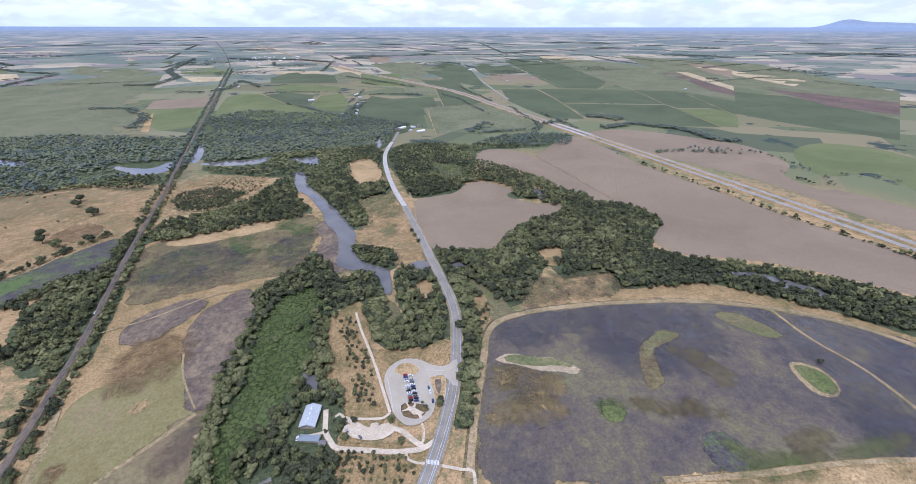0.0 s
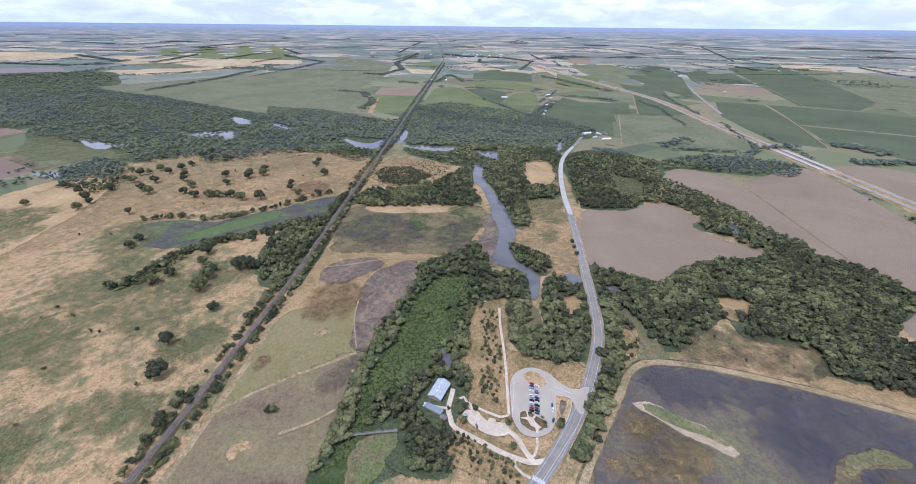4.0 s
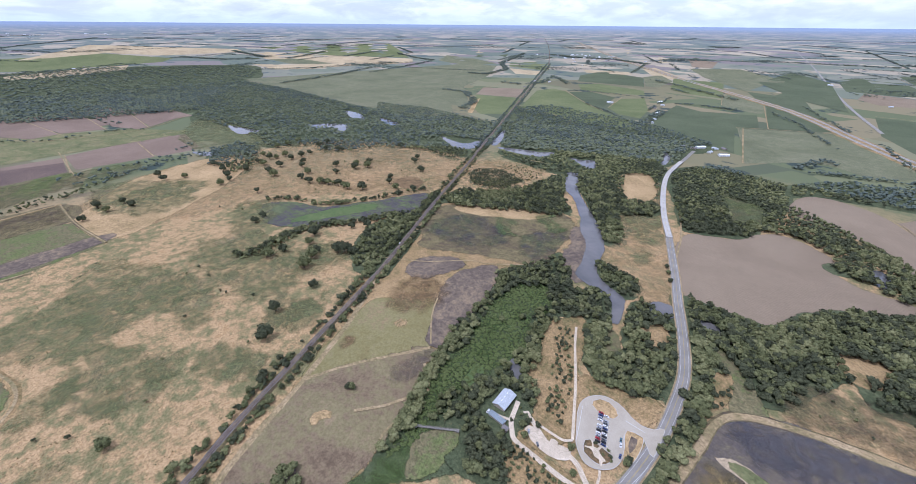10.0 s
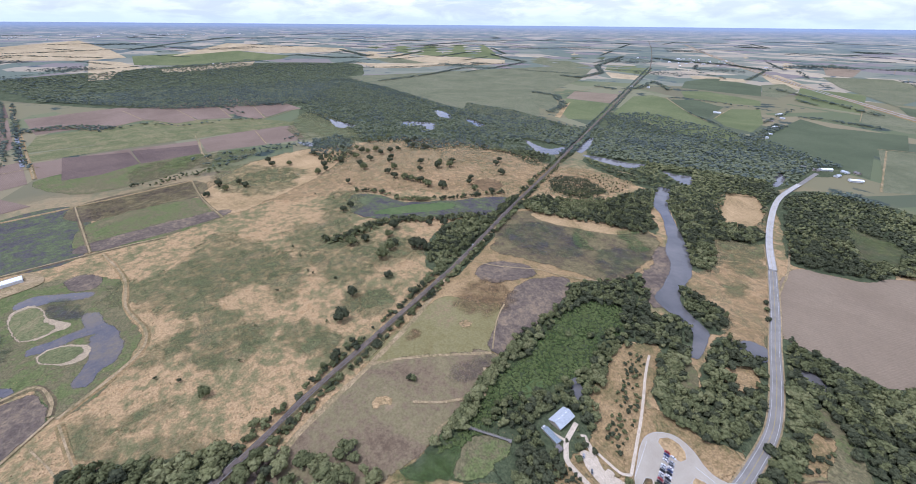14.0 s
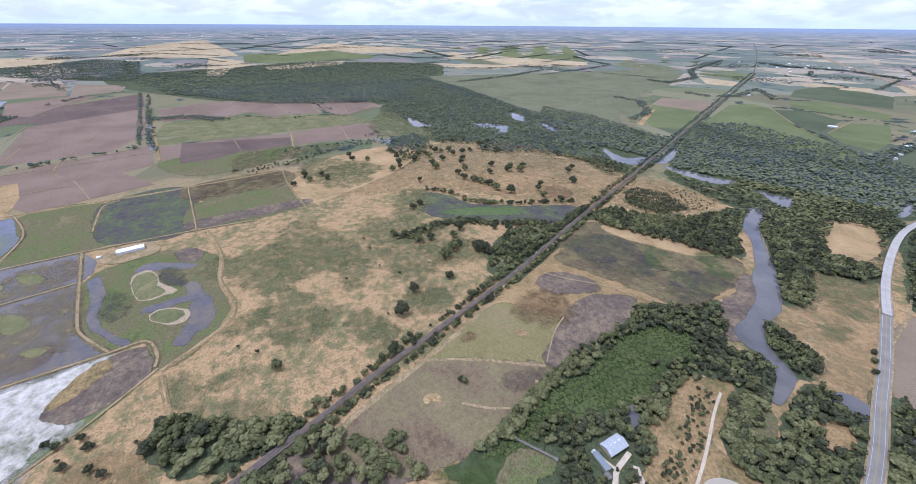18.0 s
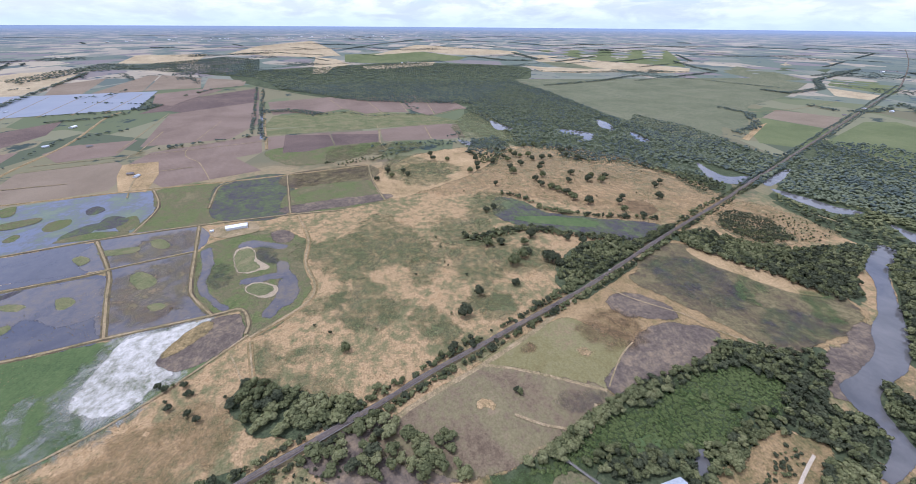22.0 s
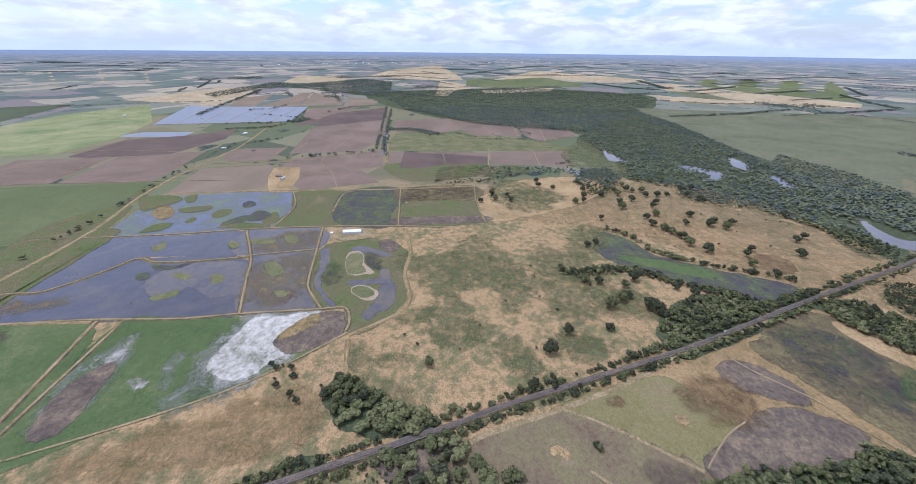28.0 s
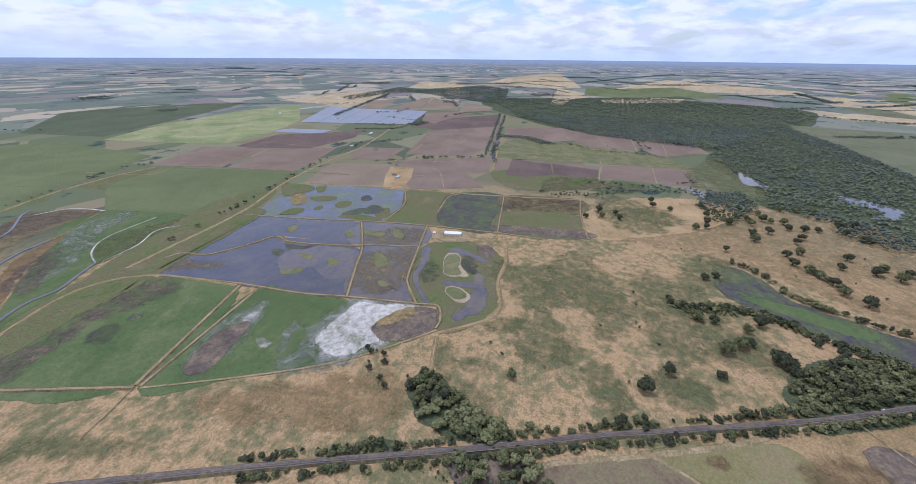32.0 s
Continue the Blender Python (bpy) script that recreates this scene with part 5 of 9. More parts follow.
area("field", "scrub_green", 4, "dull green round hollow", [(-403, -36), (-414, -27), (-412, -11), (-394, -10), (-381, -24), (-389, -34)])
area("field", "scrub_green", 6, "green patch in the dry grass", [(-362, 69), (-366, 86), (-351, 96), (-338, 85), (-347, 66)])
area("field", "scrub_green", 9, "wide dull green swale", [(-612, -112), (-620, -55), (-612, 16), (-590, 66), (-539, 143), (-504, 119), (-543, 45), (-523, -7), (-498, -28), (-529, -61), (-570, -94)])
area("field", "scrub_green", 8, "green patch in the dry grass", [(-434, 18), (-417, 44), (-400, 23), (-403, 7)])
area("field", "scrub_green", 8, "green patch in the dry grass", [(-362, -101), (-357, -59), (-341, -89), (-348, -98)])
area("field", "scrub_green", 8, "green patch in the dry grass", [(-525, 72), (-504, 103), (-451, 72), (-468, 62)])
area("field", "scrub_green", 8, "green patch in the dry grass", [(-407, 126), (-398, 197), (-381, 177), (-387, 127)])
area("field", "scrub_green", 8, "green patch in the dry grass", [(-379, -137), (-381, -120), (-322, -108), (-350, -131)])
area("field", "scrub_green", 9, "green patch beside the willows", [(-322, -89), (-312, -62), (-274, -29), (-292, -68)])
area("field", "scrub_green", 9, "green patch in the dry grass", [(-526, 204), (-510, 279), (-458, 290), (-451, 225), (-482, 193)])
area("wetland_pond", "water_mud", 2, "muddy channel in the wetland basin", [(-639, -259), (-645, -252), (-606, -241), (-587, -232), (-559, -233), (-528, -229), (-499, -216), (-475, -196), (-463, -186), (-459, -188), (-484, -208), (-508, -227), (-540, -238), (-581, -244), (-614, -254)])
area("wetland_pond", "water_mud", 2, "wide muddy channel in the wetland basin", [(-568, -137), (-565, -122), (-531, -113), (-512, -104), (-474, -103), (-456, -108), (-449, -120), (-432, -128), (-436, -135), (-457, -133), (-473, -126), (-503, -127), (-522, -125), (-522, -147), (-517, -162), (-523, -180), (-532, -179), (-533, -156), (-539, -132)])
area("wetland_pond", "water_mud", 2, "narrow muddy channel in the wetland basin", [(-642, -207), (-653, -192), (-643, -168), (-619, -131), (-613, -140), (-629, -172), (-629, -194)])
area("mudflat", "mud_purple", 3, "dark mud spot", [(-670, -159), (-684, -143), (-659, -123), (-638, -126), (-638, -145)])
area("mudflat", "marsh_dark", 5, "dark boggy ground", [(-581, -228), (-576, -213), (-539, -200), (-516, -209), (-531, -222), (-553, -222)])
area("mudflat", "marsh_dark", 6, "dark boggy ground", [(-625, -171), (-614, -153), (-576, -140), (-572, -156), (-601, -169)])
area("wetland_cell", "salt_thin", 9, "thin greyish salt film on wet grass", [(-280, -303), (-303, -308), (-349, -305), (-403, -309), (-434, -293), (-417, -261), (-316, -248), (-291, -271)])
area("wetland_cell", "salt_thin", 7, "thin greyish salt film on wet grass", [(-268, -425), (-319, -445), (-361, -432), (-390, -426), (-353, -405), (-272, -389), (-243, -400)])
area("mudflat", "water_mud", 3, "brown mud shoals in the flooded cell", [(-514, -499), (-562, -494), (-577, -463), (-583, -375), (-533, -352), (-490, -349), (-484, -381), (-508, -425), (-475, -440), (-484, -471)])
area("mudflat", "pale_brown", 7, "brown mud shoals in the flooded cell", [(-420, -648), (-439, -669), (-455, -667), (-455, -614), (-466, -587), (-457, -579), (-445, -604), (-429, -636)])
area("mudflat", "pale_brown", 11, "brown mud shoals in the flooded cell", [(-491, -323), (-568, -350), (-620, -282), (-572, -256), (-504, -248), (-464, -279)])
area("mudflat", "pale_brown", 9, "brown mud shoals in the flooded cell", [(-638, -384), (-701, -356), (-717, -303), (-654, -283), (-629, -336)])
area("clearing", "marsh_green", 3, "wet meadow below the boardwalk", [(-159, 135), (-156, 149), (-137, 161), (-134, 142), (-130, 127), (-141, 111)])
area("field", "soil_red", 0, "red-brown ploughed field block", [(-2110, -270), (-2114, -173), (-2094, -89), (-1832, -33), (-1749, -152), (-1878, -252)])
area("field", "soil_red", 0, "red-brown ploughed field block", [(-2093, -77), (-2113, 71), (-1727, 126), (-1708, 62), (-1859, -26)])
area("field", "soil_red", 0, "red-brown ploughed field block", [(-2121, 78), (-2157, 235), (-1702, 237), (-1732, 132)])
area("field", "soil_red", 0, "red-brown ploughed field block", [(-2143, 246), (-2244, 313), (-2187, 378), (-1633, 336), (-1630, 303), (-1726, 262)])
area("field", "soil_red", 0, "red-brown ploughed field block", [(-2180, 384), (-2103, 470), (-1767, 501), (-1638, 343)])
area("field", "soil_red", 0, "red-brown ploughed field block", [(-1415, 95), (-1434, 257), (-1260, 246), (-1262, 92)])
area("field", "soil_red", 0, "red-brown ploughed field block", [(-1438, 263), (-1454, 348), (-1257, 341), (-1256, 249)])
area("field", "soil_dark", 0, "red-brown ploughed field block", [(-1388, -72), (-1350, 82), (-1253, 75), (-1237, -55)])
area("field", "soil_dark", 0, "red-brown ploughed field block", [(-1412, -217), (-1375, -79), (-1241, -59), (-1192, -134), (-1195, -202)])
area("field", "marsh_green", 4, "rough green meadow beside the ploughed field", [(-1209, -54), (-1232, 76), (-1214, 201), (-1124, 141), (-1110, 19), (-1083, -70)])
area("field", "scrub_green", 7, "green swale in the dry grass", [(-582, 170), (-548, 193), (-453, 185), (-448, 143), (-508, 129)])
area("field", "scrub_green", 8, "green swale in the dry grass", [(-404, 65), (-378, 84), (-343, 87), (-333, 69), (-378, 46)])
area("field", "scrub_green", 6, "green hollow in the dry grass", [(-436, 147), (-426, 159), (-379, 137), (-394, 125)])
area("field", "scrub_green", 7, "green hollow in the dry grass", [(-414, 163), (-400, 184), (-362, 172), (-358, 144)])
area("field", "mud_purple", 2.5, "dark purple dried mud patch", [(-361, 318), (-359, 347), (-328, 375), (-305, 374), (-306, 348), (-321, 314), (-342, 306)])
area("field", "mud_purple", 3, "dark purple dried mud patch", [(-295, 347), (-270, 394), (-256, 387), (-234, 335), (-228, 285), (-229, 254), (-223, 228), (-235, 229), (-248, 259), (-274, 286)])
area("field", "scrub_brown", 4, "rust brown dry weeds", [(-319, 249), (-334, 294), (-303, 318), (-274, 286), (-287, 256), (-308, 245)])
area("field", "mud_purple", 4, "dark brown dried mud", [(-233, 174), (-221, 216), (-211, 186), (-221, 165)])
area("field", "marsh_dark", 7, "dark wet streaks", [(-423, 429), (-412, 502), (-315, 503), (-303, 459), (-360, 420)])
area("field", "marsh_dark", 7, "dark wet streaks", [(-278, 511), (-243, 563), (-234, 533), (-231, 470), (-254, 462)])
area("islet", "marsh_green", 5, "bright green weed patch", [(123, 230), (135, 234), (144, 227), (137, 219), (124, 221)])
area("islet", "marsh_olive", 5, "yellow weed bed", [(39, 274), (64, 270), (94, 259), (82, 248), (55, 243), (40, 253)])
area("islet", "marsh_olive", 6, "yellow weed bed", [(156, 236), (179, 229), (213, 234), (216, 225), (181, 222), (158, 226)])
area("islet", "marsh_olive", 6, "yellow weed bed", [(44, 237), (85, 240), (78, 228), (47, 224)])
area("field", "crop_green", 0, "light green striped field beside the gravel road", [(-723, -1256), (-919, -1293), (-1022, -870), (-714, -760), (-641, -793), (-593, -1067)])
area("wetland_cell", "marsh_green", 2, "green weedy ground along the gravel road", [(-226, -717), (-329, -749), (-494, -804), (-735, -858), (-823, -769), (-416, -660), (-287, -656), (-192, -648)])
area("wetland_cell", "marsh_green", 2, "green weedy margin between the gravel road and the flooded cells", [(-313, -649), (-442, -676), (-676, -741), (-691, -690), (-466, -664), (-411, -673), (-353, -658)])
area("creek_bed", "marsh_dark", 3, "dark dried creek bed", [(-730, 288), (-689, 332), (-636, 349), (-591, 425), (-526, 514), (-498, 455), (-532, 385), (-577, 324), (-607, 274), (-661, 254)])
area("creek_bed", "marsh_dark", 3, "dark wet creek bed by the railway", [(-578, 429), (-534, 532), (-499, 476), (-532, 399)])
area("creek_bed", "bright_green", 2, "bright green weed strip in the creek bed", [(-626, 284), (-624, 318), (-608, 370), (-574, 426), (-558, 407), (-584, 347), (-605, 306)])
area("creek_bed", "scrub_green", 4, "green grass along the creek", [(-754, 249), (-737, 297), (-657, 257), (-632, 214), (-633, 187)])
area("islet", "marsh_green", 1, "green weedy islet", [(300, 355), (326, 353), (349, 322), (336, 314), (314, 329), (297, 347)])
area("islet", "levee", 1, "islet with a pale muddy rim", [(327, 277), (339, 278), (353, 268), (352, 250), (340, 239), (328, 240), (323, 256)])
area("islet", "marsh_green", 0.6, "green weedy islet with a pale rim", [(330, 274), (338, 274), (350, 265), (349, 249), (340, 242), (332, 244), (328, 258)])
area("islet", "marsh_olive", 3, "curved weedy islet", [(220, 323), (237, 320), (224, 311), (209, 305), (199, 292), (191, 258), (181, 248), (180, 265), (189, 296), (204, 313)])
area("islet", "marsh_green", 2, "curved weedy islet", [(220, 322), (235, 319), (222, 313), (209, 307), (197, 291), (191, 287), (193, 300), (205, 313)])
area("islet", "marsh_green", 2, "bright green weed patch", [(127, 227), (136, 228), (144, 222), (138, 215), (128, 216)])
area("islet", "marsh_dark", 3, "dark weedy islet", [(203, 199), (217, 200), (224, 191), (230, 177), (218, 170), (201, 173), (197, 186)])
area("islet", "marsh_green", 4, "green weedy shore", [(215, 194), (234, 184), (266, 184), (287, 182), (240, 173), (223, 173)])
area("islet", "marsh_olive", 5, "long olive weed streak", [(157, 235), (179, 232), (203, 228), (231, 223), (225, 219), (193, 220), (166, 227)])
area("islet", "ochre", 6, "yellow-brown weed mat", [(37, 265), (65, 260), (99, 255), (83, 245), (46, 243), (33, 248)])
area("islet", "ochre", 6, "yellow-brown weed mat", [(34, 226), (75, 230), (94, 223), (72, 215), (33, 215)])
area("islet", "marsh_olive", 6, "olive weed bank", [(270, 201), (296, 204), (301, 194), (271, 184), (262, 191)])
area("wetland_pond", "water_grey", 5, "open dark blue water at the pond end", [(368, 292), (384, 277), (386, 248), (376, 215), (370, 204), (337, 201), (342, 229), (359, 255)])
area("mudflat", "marsh_green", 4, "green grass bank below the pond", [(192, 166), (226, 172), (287, 183), (365, 201), (361, 195), (287, 176), (221, 165)])
area("islet", "scrub_green", 1.2, "weedy islet in shallow water", [(-582, -338), (-588, -328), (-567, -305), (-551, -299), (-541, -310), (-556, -327)])
area("islet", "scrub_green", 1.2, "weedy islet in shallow water", [(-496, -287), (-499, -275), (-489, -265), (-483, -274)])
area("islet", "scrub_green", 1.2, "weedy islet in shallow water", [(-695, -354), (-696, -340), (-670, -317), (-661, -323), (-671, -340)])
area("islet", "scrub_green", 1.2, "weedy islet in shallow water", [(-671, -420), (-675, -394), (-676, -366), (-659, -364), (-657, -400)])
area("islet", "ochre", 1.2, "weedy islet in shallow water", [(-809, -704), (-840, -694), (-811, -658), (-771, -644), (-769, -665)])
area("islet", "marsh_green", 1.2, "weedy islet in shallow water", [(-823, -653), (-842, -618), (-844, -590), (-822, -589), (-804, -624)])
area("islet", "marsh_green", 1.2, "weedy islet in shallow water", [(-795, -560), (-821, -560), (-826, -535), (-795, -525), (-776, -542)])
area("islet", "marsh_dark", 1.2, "weedy islet in shallow water", [(-864, -525), (-883, -517), (-857, -493), (-840, -508)])
area("islet", "marsh_green", 1.2, "weedy islet in shallow water", [(-790, -442), (-813, -424), (-768, -402), (-747, -419)])
area("islet", "marsh_green", 1.2, "weedy islet in shallow water", [(-754, -594), (-777, -591), (-764, -579), (-747, -582)])
area("islet", "marsh_dark", 1.2, "weedy islet in shallow water", [(-783, -471), (-822, -467), (-800, -430), (-768, -438), (-764, -462)])
area("islet", "marsh_green", 1.2, "weedy islet in shallow water", [(-902, -690), (-920, -675), (-879, -653), (-866, -662)])
area("islet", "marsh_green", 1.2, "weedy islet in shallow water", [(-897, -792), (-909, -720), (-878, -687), (-824, -714), (-815, -734)])
area("islet", "marsh_green", 1.2, "weedy islet in shallow water", [(-696, -650), (-737, -644), (-742, -614), (-710, -615), (-696, -650)])
area("islet", "marsh_dark", 1.2, "weedy islet in shallow water", [(-743, -509), (-781, -497), (-792, -475), (-758, -470), (-727, -491)])
area("islet", "marsh_green", 1.2, "weedy islet in shallow water", [(-727, -511), (-751, -472), (-745, -408), (-731, -422), (-725, -480)])
area("islet", "scrub_green", 1.2, "weedy islet in shallow water", [(-635, -577), (-653, -573), (-662, -574), (-632, -556), (-618, -561)])
area("islet", "scrub_green", 1.2, "weedy islet in shallow water", [(-656, -446), (-665, -441), (-648, -423), (-633, -426)])
area("islet", "scrub_green", 1.2, "weedy islet in shallow water", [(-539, -474), (-544, -465), (-533, -440), (-526, -446)])
area("islet", "scrub_green", 1.2, "weedy islet in shallow water", [(-542, -410), (-542, -398), (-530, -384), (-517, -390), (-522, -400)])
area("islet", "scrub_green", 1.2, "weedy islet in shallow water", [(-475, -464), (-488, -448), (-495, -437), (-480, -431), (-468, -452)])
area("islet", "marsh_dark", 1.2, "weedy islet in shallow water", [(-541, -533), (-542, -516), (-523, -508), (-525, -523)])
area("islet", "marsh_dark", 1.2, "weedy islet in shallow water", [(-570, -529), (-567, -496), (-577, -467), (-559, -482), (-556, -511)])
area("wetland_cell", "marsh_dark", 4, "dark weedy pool", [(-247, -582), (-274, -591), (-278, -572), (-250, -559)])
area("wetland_cell", "marsh_dark", 3, "dark weedy pool", [(-294, -576), (-308, -577), (-304, -562), (-294, -567)])
area("islet", "pale_bare", 1.5, "pale muddy islet edge", [(40, 282), (56, 287), (89, 283), (118, 271), (116, 267), (85, 270), (52, 278)])
area("field", "mud_purple", 3, "dark weedy patch", [(-217, 43), (-220, 50), (-214, 56), (-208, 53), (-212, 45)])
area("field", "scrub_brown", 4, "rusty weeds", [(-305, 158), (-306, 173), (-295, 170), (-296, 157)])
area("islet", "pale_bare", 1.2, "islet ringed with pale dry shore", [(-618, -207), (-630, -201), (-630, -188), (-612, -177), (-585, -170), (-555, -148), (-553, -161), (-549, -177), (-558, -192), (-581, -200)])
area("islet", "pale_bare", 1.2, "islet ringed with pale dry shore", [(-512, -171), (-518, -164), (-513, -148), (-502, -132), (-489, -129), (-478, -135), (-482, -150), (-497, -166)])
area("wetland_cell", "salt_thin", 5, "thin greyish salt film round the crust", [(-318, -304), (-378, -311), (-428, -278), (-439, -233), (-384, -238), (-323, -242), (-296, -266)])
area("wetland_cell", "salt", 8, "white salt crust with ragged streaks", [(-349, -299), (-362, -299), (-386, -293), (-433, -290), (-438, -267), (-445, -202), (-420, -224), (-392, -237), (-372, -231), (-363, -211), (-353, -211), (-322, -242), (-318, -262), (-331, -287)])
area("wetland_cell", "salt", 4, "streak of white salt", [(-347, -424), (-362, -424), (-383, -419), (-379, -415), (-350, -411), (-340, -415)])
area("wetland_cell", "salt_thin", 4, "faint streak of salt", [(-304, -327), (-345, -348), (-361, -341), (-328, -330), (-304, -322)])
area("wetland_cell", "salt", 5, "small white salt patch", [(-316, -371), (-317, -356), (-305, -349), (-306, -361)])
area("wetland_cell", "mud_purple", 2, "brown mud strip", [(-240, -406), (-264, -421), (-302, -429), (-337, -417), (-335, -405), (-294, -394), (-253, -387), (-239, -398)])
area("islet", "marsh_olive", 7, "drowned weed streak", [(218, 300), (247, 287), (260, 259), (244, 256), (226, 283)])
area("field", "straw", 4, "pale bare patch in the grass", [(-284, 220), (-284, 231), (-275, 234), (-275, 222)])
area("field", "straw", 2, "pale sandy streak across the wetland", [(-446, 523), (-407, 556), (-319, 603), (-290, 609), (-309, 570), (-374, 532), (-424, 514)])
area("field", "bright_green", 4, "bright green wet patch", [(-352, 535), (-323, 543), (-321, 510), (-296, 499), (-307, 492), (-335, 506)])
area("field", "bright_green", 4, "bright green wet patch", [(-301, 583), (-291, 619), (-282, 596), (-247, 572), (-250, 552), (-273, 565)])
area("islet", "scrub_green", 1, "green islet with a pale muddy edge", [(48, 284), (66, 287), (104, 279), (112, 274), (87, 276), (56, 278)])
area("field", "straw", 1.0, "straw horseshoe patch in the field", [(-238, 86), (-244, 88), (-246, 94), (-243, 100), (-237, 103), (-232, 100), (-237, 97), (-238, 92), (-236, 88)])
area("islet", "scrub_green", 2, "brown weedy top of the islet", [(-609, -203), (-624, -198), (-623, -184), (-604, -178), (-579, -174), (-560, -164), (-554, -177), (-564, -193)])
area("islet", "scrub_green", 1.5, "brown weedy top of the islet", [(-510, -168), (-514, -162), (-509, -148), (-501, -138), (-491, -136), (-486, -144), (-487, -154), (-497, -164)])
area("wetland_cell", "salt", 3.5, "thick white salt crust", [(-345, -293), (-367, -293), (-401, -289), (-428, -284), (-432, -260), (-439, -214), (-418, -230), (-395, -242), (-371, -234), (-362, -217), (-328, -245), (-323, -265), (-331, -283)])
area("wetland_cell", "mud_purple", 2, "dark drying mud corner", [(-389, -236), (-429, -196), (-445, -197), (-446, -168), (-423, -161), (-396, -161), (-378, -179), (-366, -207), (-375, -230)])
area("wetland_cell", "ochre", 1.5, "orange weedy strip", [(-392, -237), (-415, -227), (-441, -203), (-429, -196), (-400, -216), (-388, -233)])
area("river", "water_river", 1.0, "still grey-blue river water", [(-372, 849), (-331, 753), (-289, 707), (-245, 640), (-222, 594), (-194, 553), (-175, 499), (-167, 459), (-141, 445), (-113, 438), (-97, 412), (-95, 394), (-85, 392), (-88, 412), (-93, 441), (-103, 450), (-139, 470), (-155, 499), (-166, 553), (-197, 612), (-226, 653), (-269, 707), (-312, 769), (-349, 849)])
area("river", "water_river", 1.0, "still grey-blue river water", [(-66, 454), (-59, 467), (-37, 465), (-35, 453), (-49, 434)])
area("river", "water_river", 1.0, "still grey-blue river water", [(-15, 460), (0, 466), (14, 454), (12, 445), (-2, 445)])
area("river", "water_river", 1.0, "still grey-blue river water", [(-148, 259), (-147, 266), (-128, 252), (-129, 245)])
area("river", "water_river", 1.0, "still grey-blue river water", [(149, 737), (164, 753), (174, 716), (159, 699)])
area("river", "water_river", 1.0, "still grey-blue river water", [(346, 440), (401, 437), (457, 400), (466, 381), (444, 384), (392, 423), (345, 432)])
area("river", "water_river", 1.0, "still grey-blue river water", [(-1217, 327), (-1168, 363), (-1147, 339)])
area("river", "water_river", 1, "still grey-blue river water among the trees", [(-832, 902), (-770, 886), (-720, 887), (-706, 946), (-670, 892), (-686, 846), (-732, 843)])
area("river", "water_river", 1, "still grey-blue river water among the trees", [(-664, 940), (-709, 1040), (-725, 1097), (-672, 1007), (-643, 933)])
area("river", "water_river", 1, "still grey-blue river water among the trees", [(-626, 917), (-586, 938), (-514, 955), (-478, 977), (-493, 919), (-565, 907)])
area("river", "water_river", 1, "still grey-blue river water among the trees", [(-425, 966), (-391, 964), (-365, 981), (-341, 930), (-353, 916), (-384, 935)])
area("river", "water_river", 1, "still grey-blue river water among the trees", [(-249, 1180), (-231, 1168), (-217, 1094), (-222, 1067), (-236, 1124)])
area("river", "water_river", 1, "still grey-blue river water among the trees", [(-1386, 945), (-1387, 986), (-1211, 897), (-1295, 892)])
area("river", "water_river", 1, "still grey-blue river water among the trees", [(-1279, 720), (-1198, 797), (-1114, 745), (-1111, 694), (-1156, 747), (-1228, 702)])
area("river", "water_river", 1, "still grey-blue river water among the trees", [(-1465, 525), (-1382, 541), (-1318, 556), (-1317, 502), (-1388, 505)])
area("river", "water_river", 1, "still grey-blue river water among the trees", [(-1179, 952), (-1054, 930), (-1055, 898), (-1131, 913)])
ribbon("dirt_track", "levee", 11, 6, "levee track of bare earth round the pond", [(9, 166), (11, 188), (17, 231), (25, 278), (33, 322), (52, 344), (97, 360), (146, 369), (203, 375), (288, 377), (374, 363), (442, 334), (492, 286)])
ribbon("dirt_track", "levee", 6, 6, "levee track of bare earth", [(151, 164), (222, 169), (281, 176), (329, 179), (388, 180)])
ribbon("dirt_track", "levee", 5, 6, "low levee across the pond", [(368, 360), (376, 312), (392, 276), (398, 244), (400, 193)])
ribbon("dirt_track", "levee", 7, 6, "pale field track", [(-290, 104), (-279, 132), (-261, 164), (-224, 220)])
ribbon("dirt_track", "levee", 4, 6, "pale field track", [(-416, 305), (-353, 342), (-305, 387), (-275, 400), (-228, 439)])
ribbon("dirt_track", "levee", 4, 6, "pale footpath loop", [(-185, 139), (-185, 121), (-181, 113), (-172, 115)])
ribbon("dirt_track", "levee", 3, 5, "field edge track", [(-278, 290), (-260, 260), (-228, 225)])
ribbon("dirt_track", "levee", 11, 6, "grassy track beside the railway", [(-244, 2), (-262, 39), (-290, 110), (-326, 189), (-379, 278), (-412, 358), (-461, 458)])
ribbon("dirt_track", "levee", 5, 6, "levee track between wetland cells", [(-400, -649), (-419, -515), (-426, -388), (-439, -314), (-454, -203), (-458, -167), (-422, -152), (-407, -153)])
ribbon("dirt_track", "levee", 5, 6, "levee track along the green field", [(-404, -150), (-378, -174), (-326, -226), (-291, -274), (-254, -340), (-207, -435)])
ribbon("dirt_track", "levee", 5, 6, "levee between cells", [(-209, -437), (-411, -459)])
ribbon("dirt_track", "levee", 5, 6, "levee between cells", [(-439, -312), (-530, -348), (-601, -376), (-715, -442)])
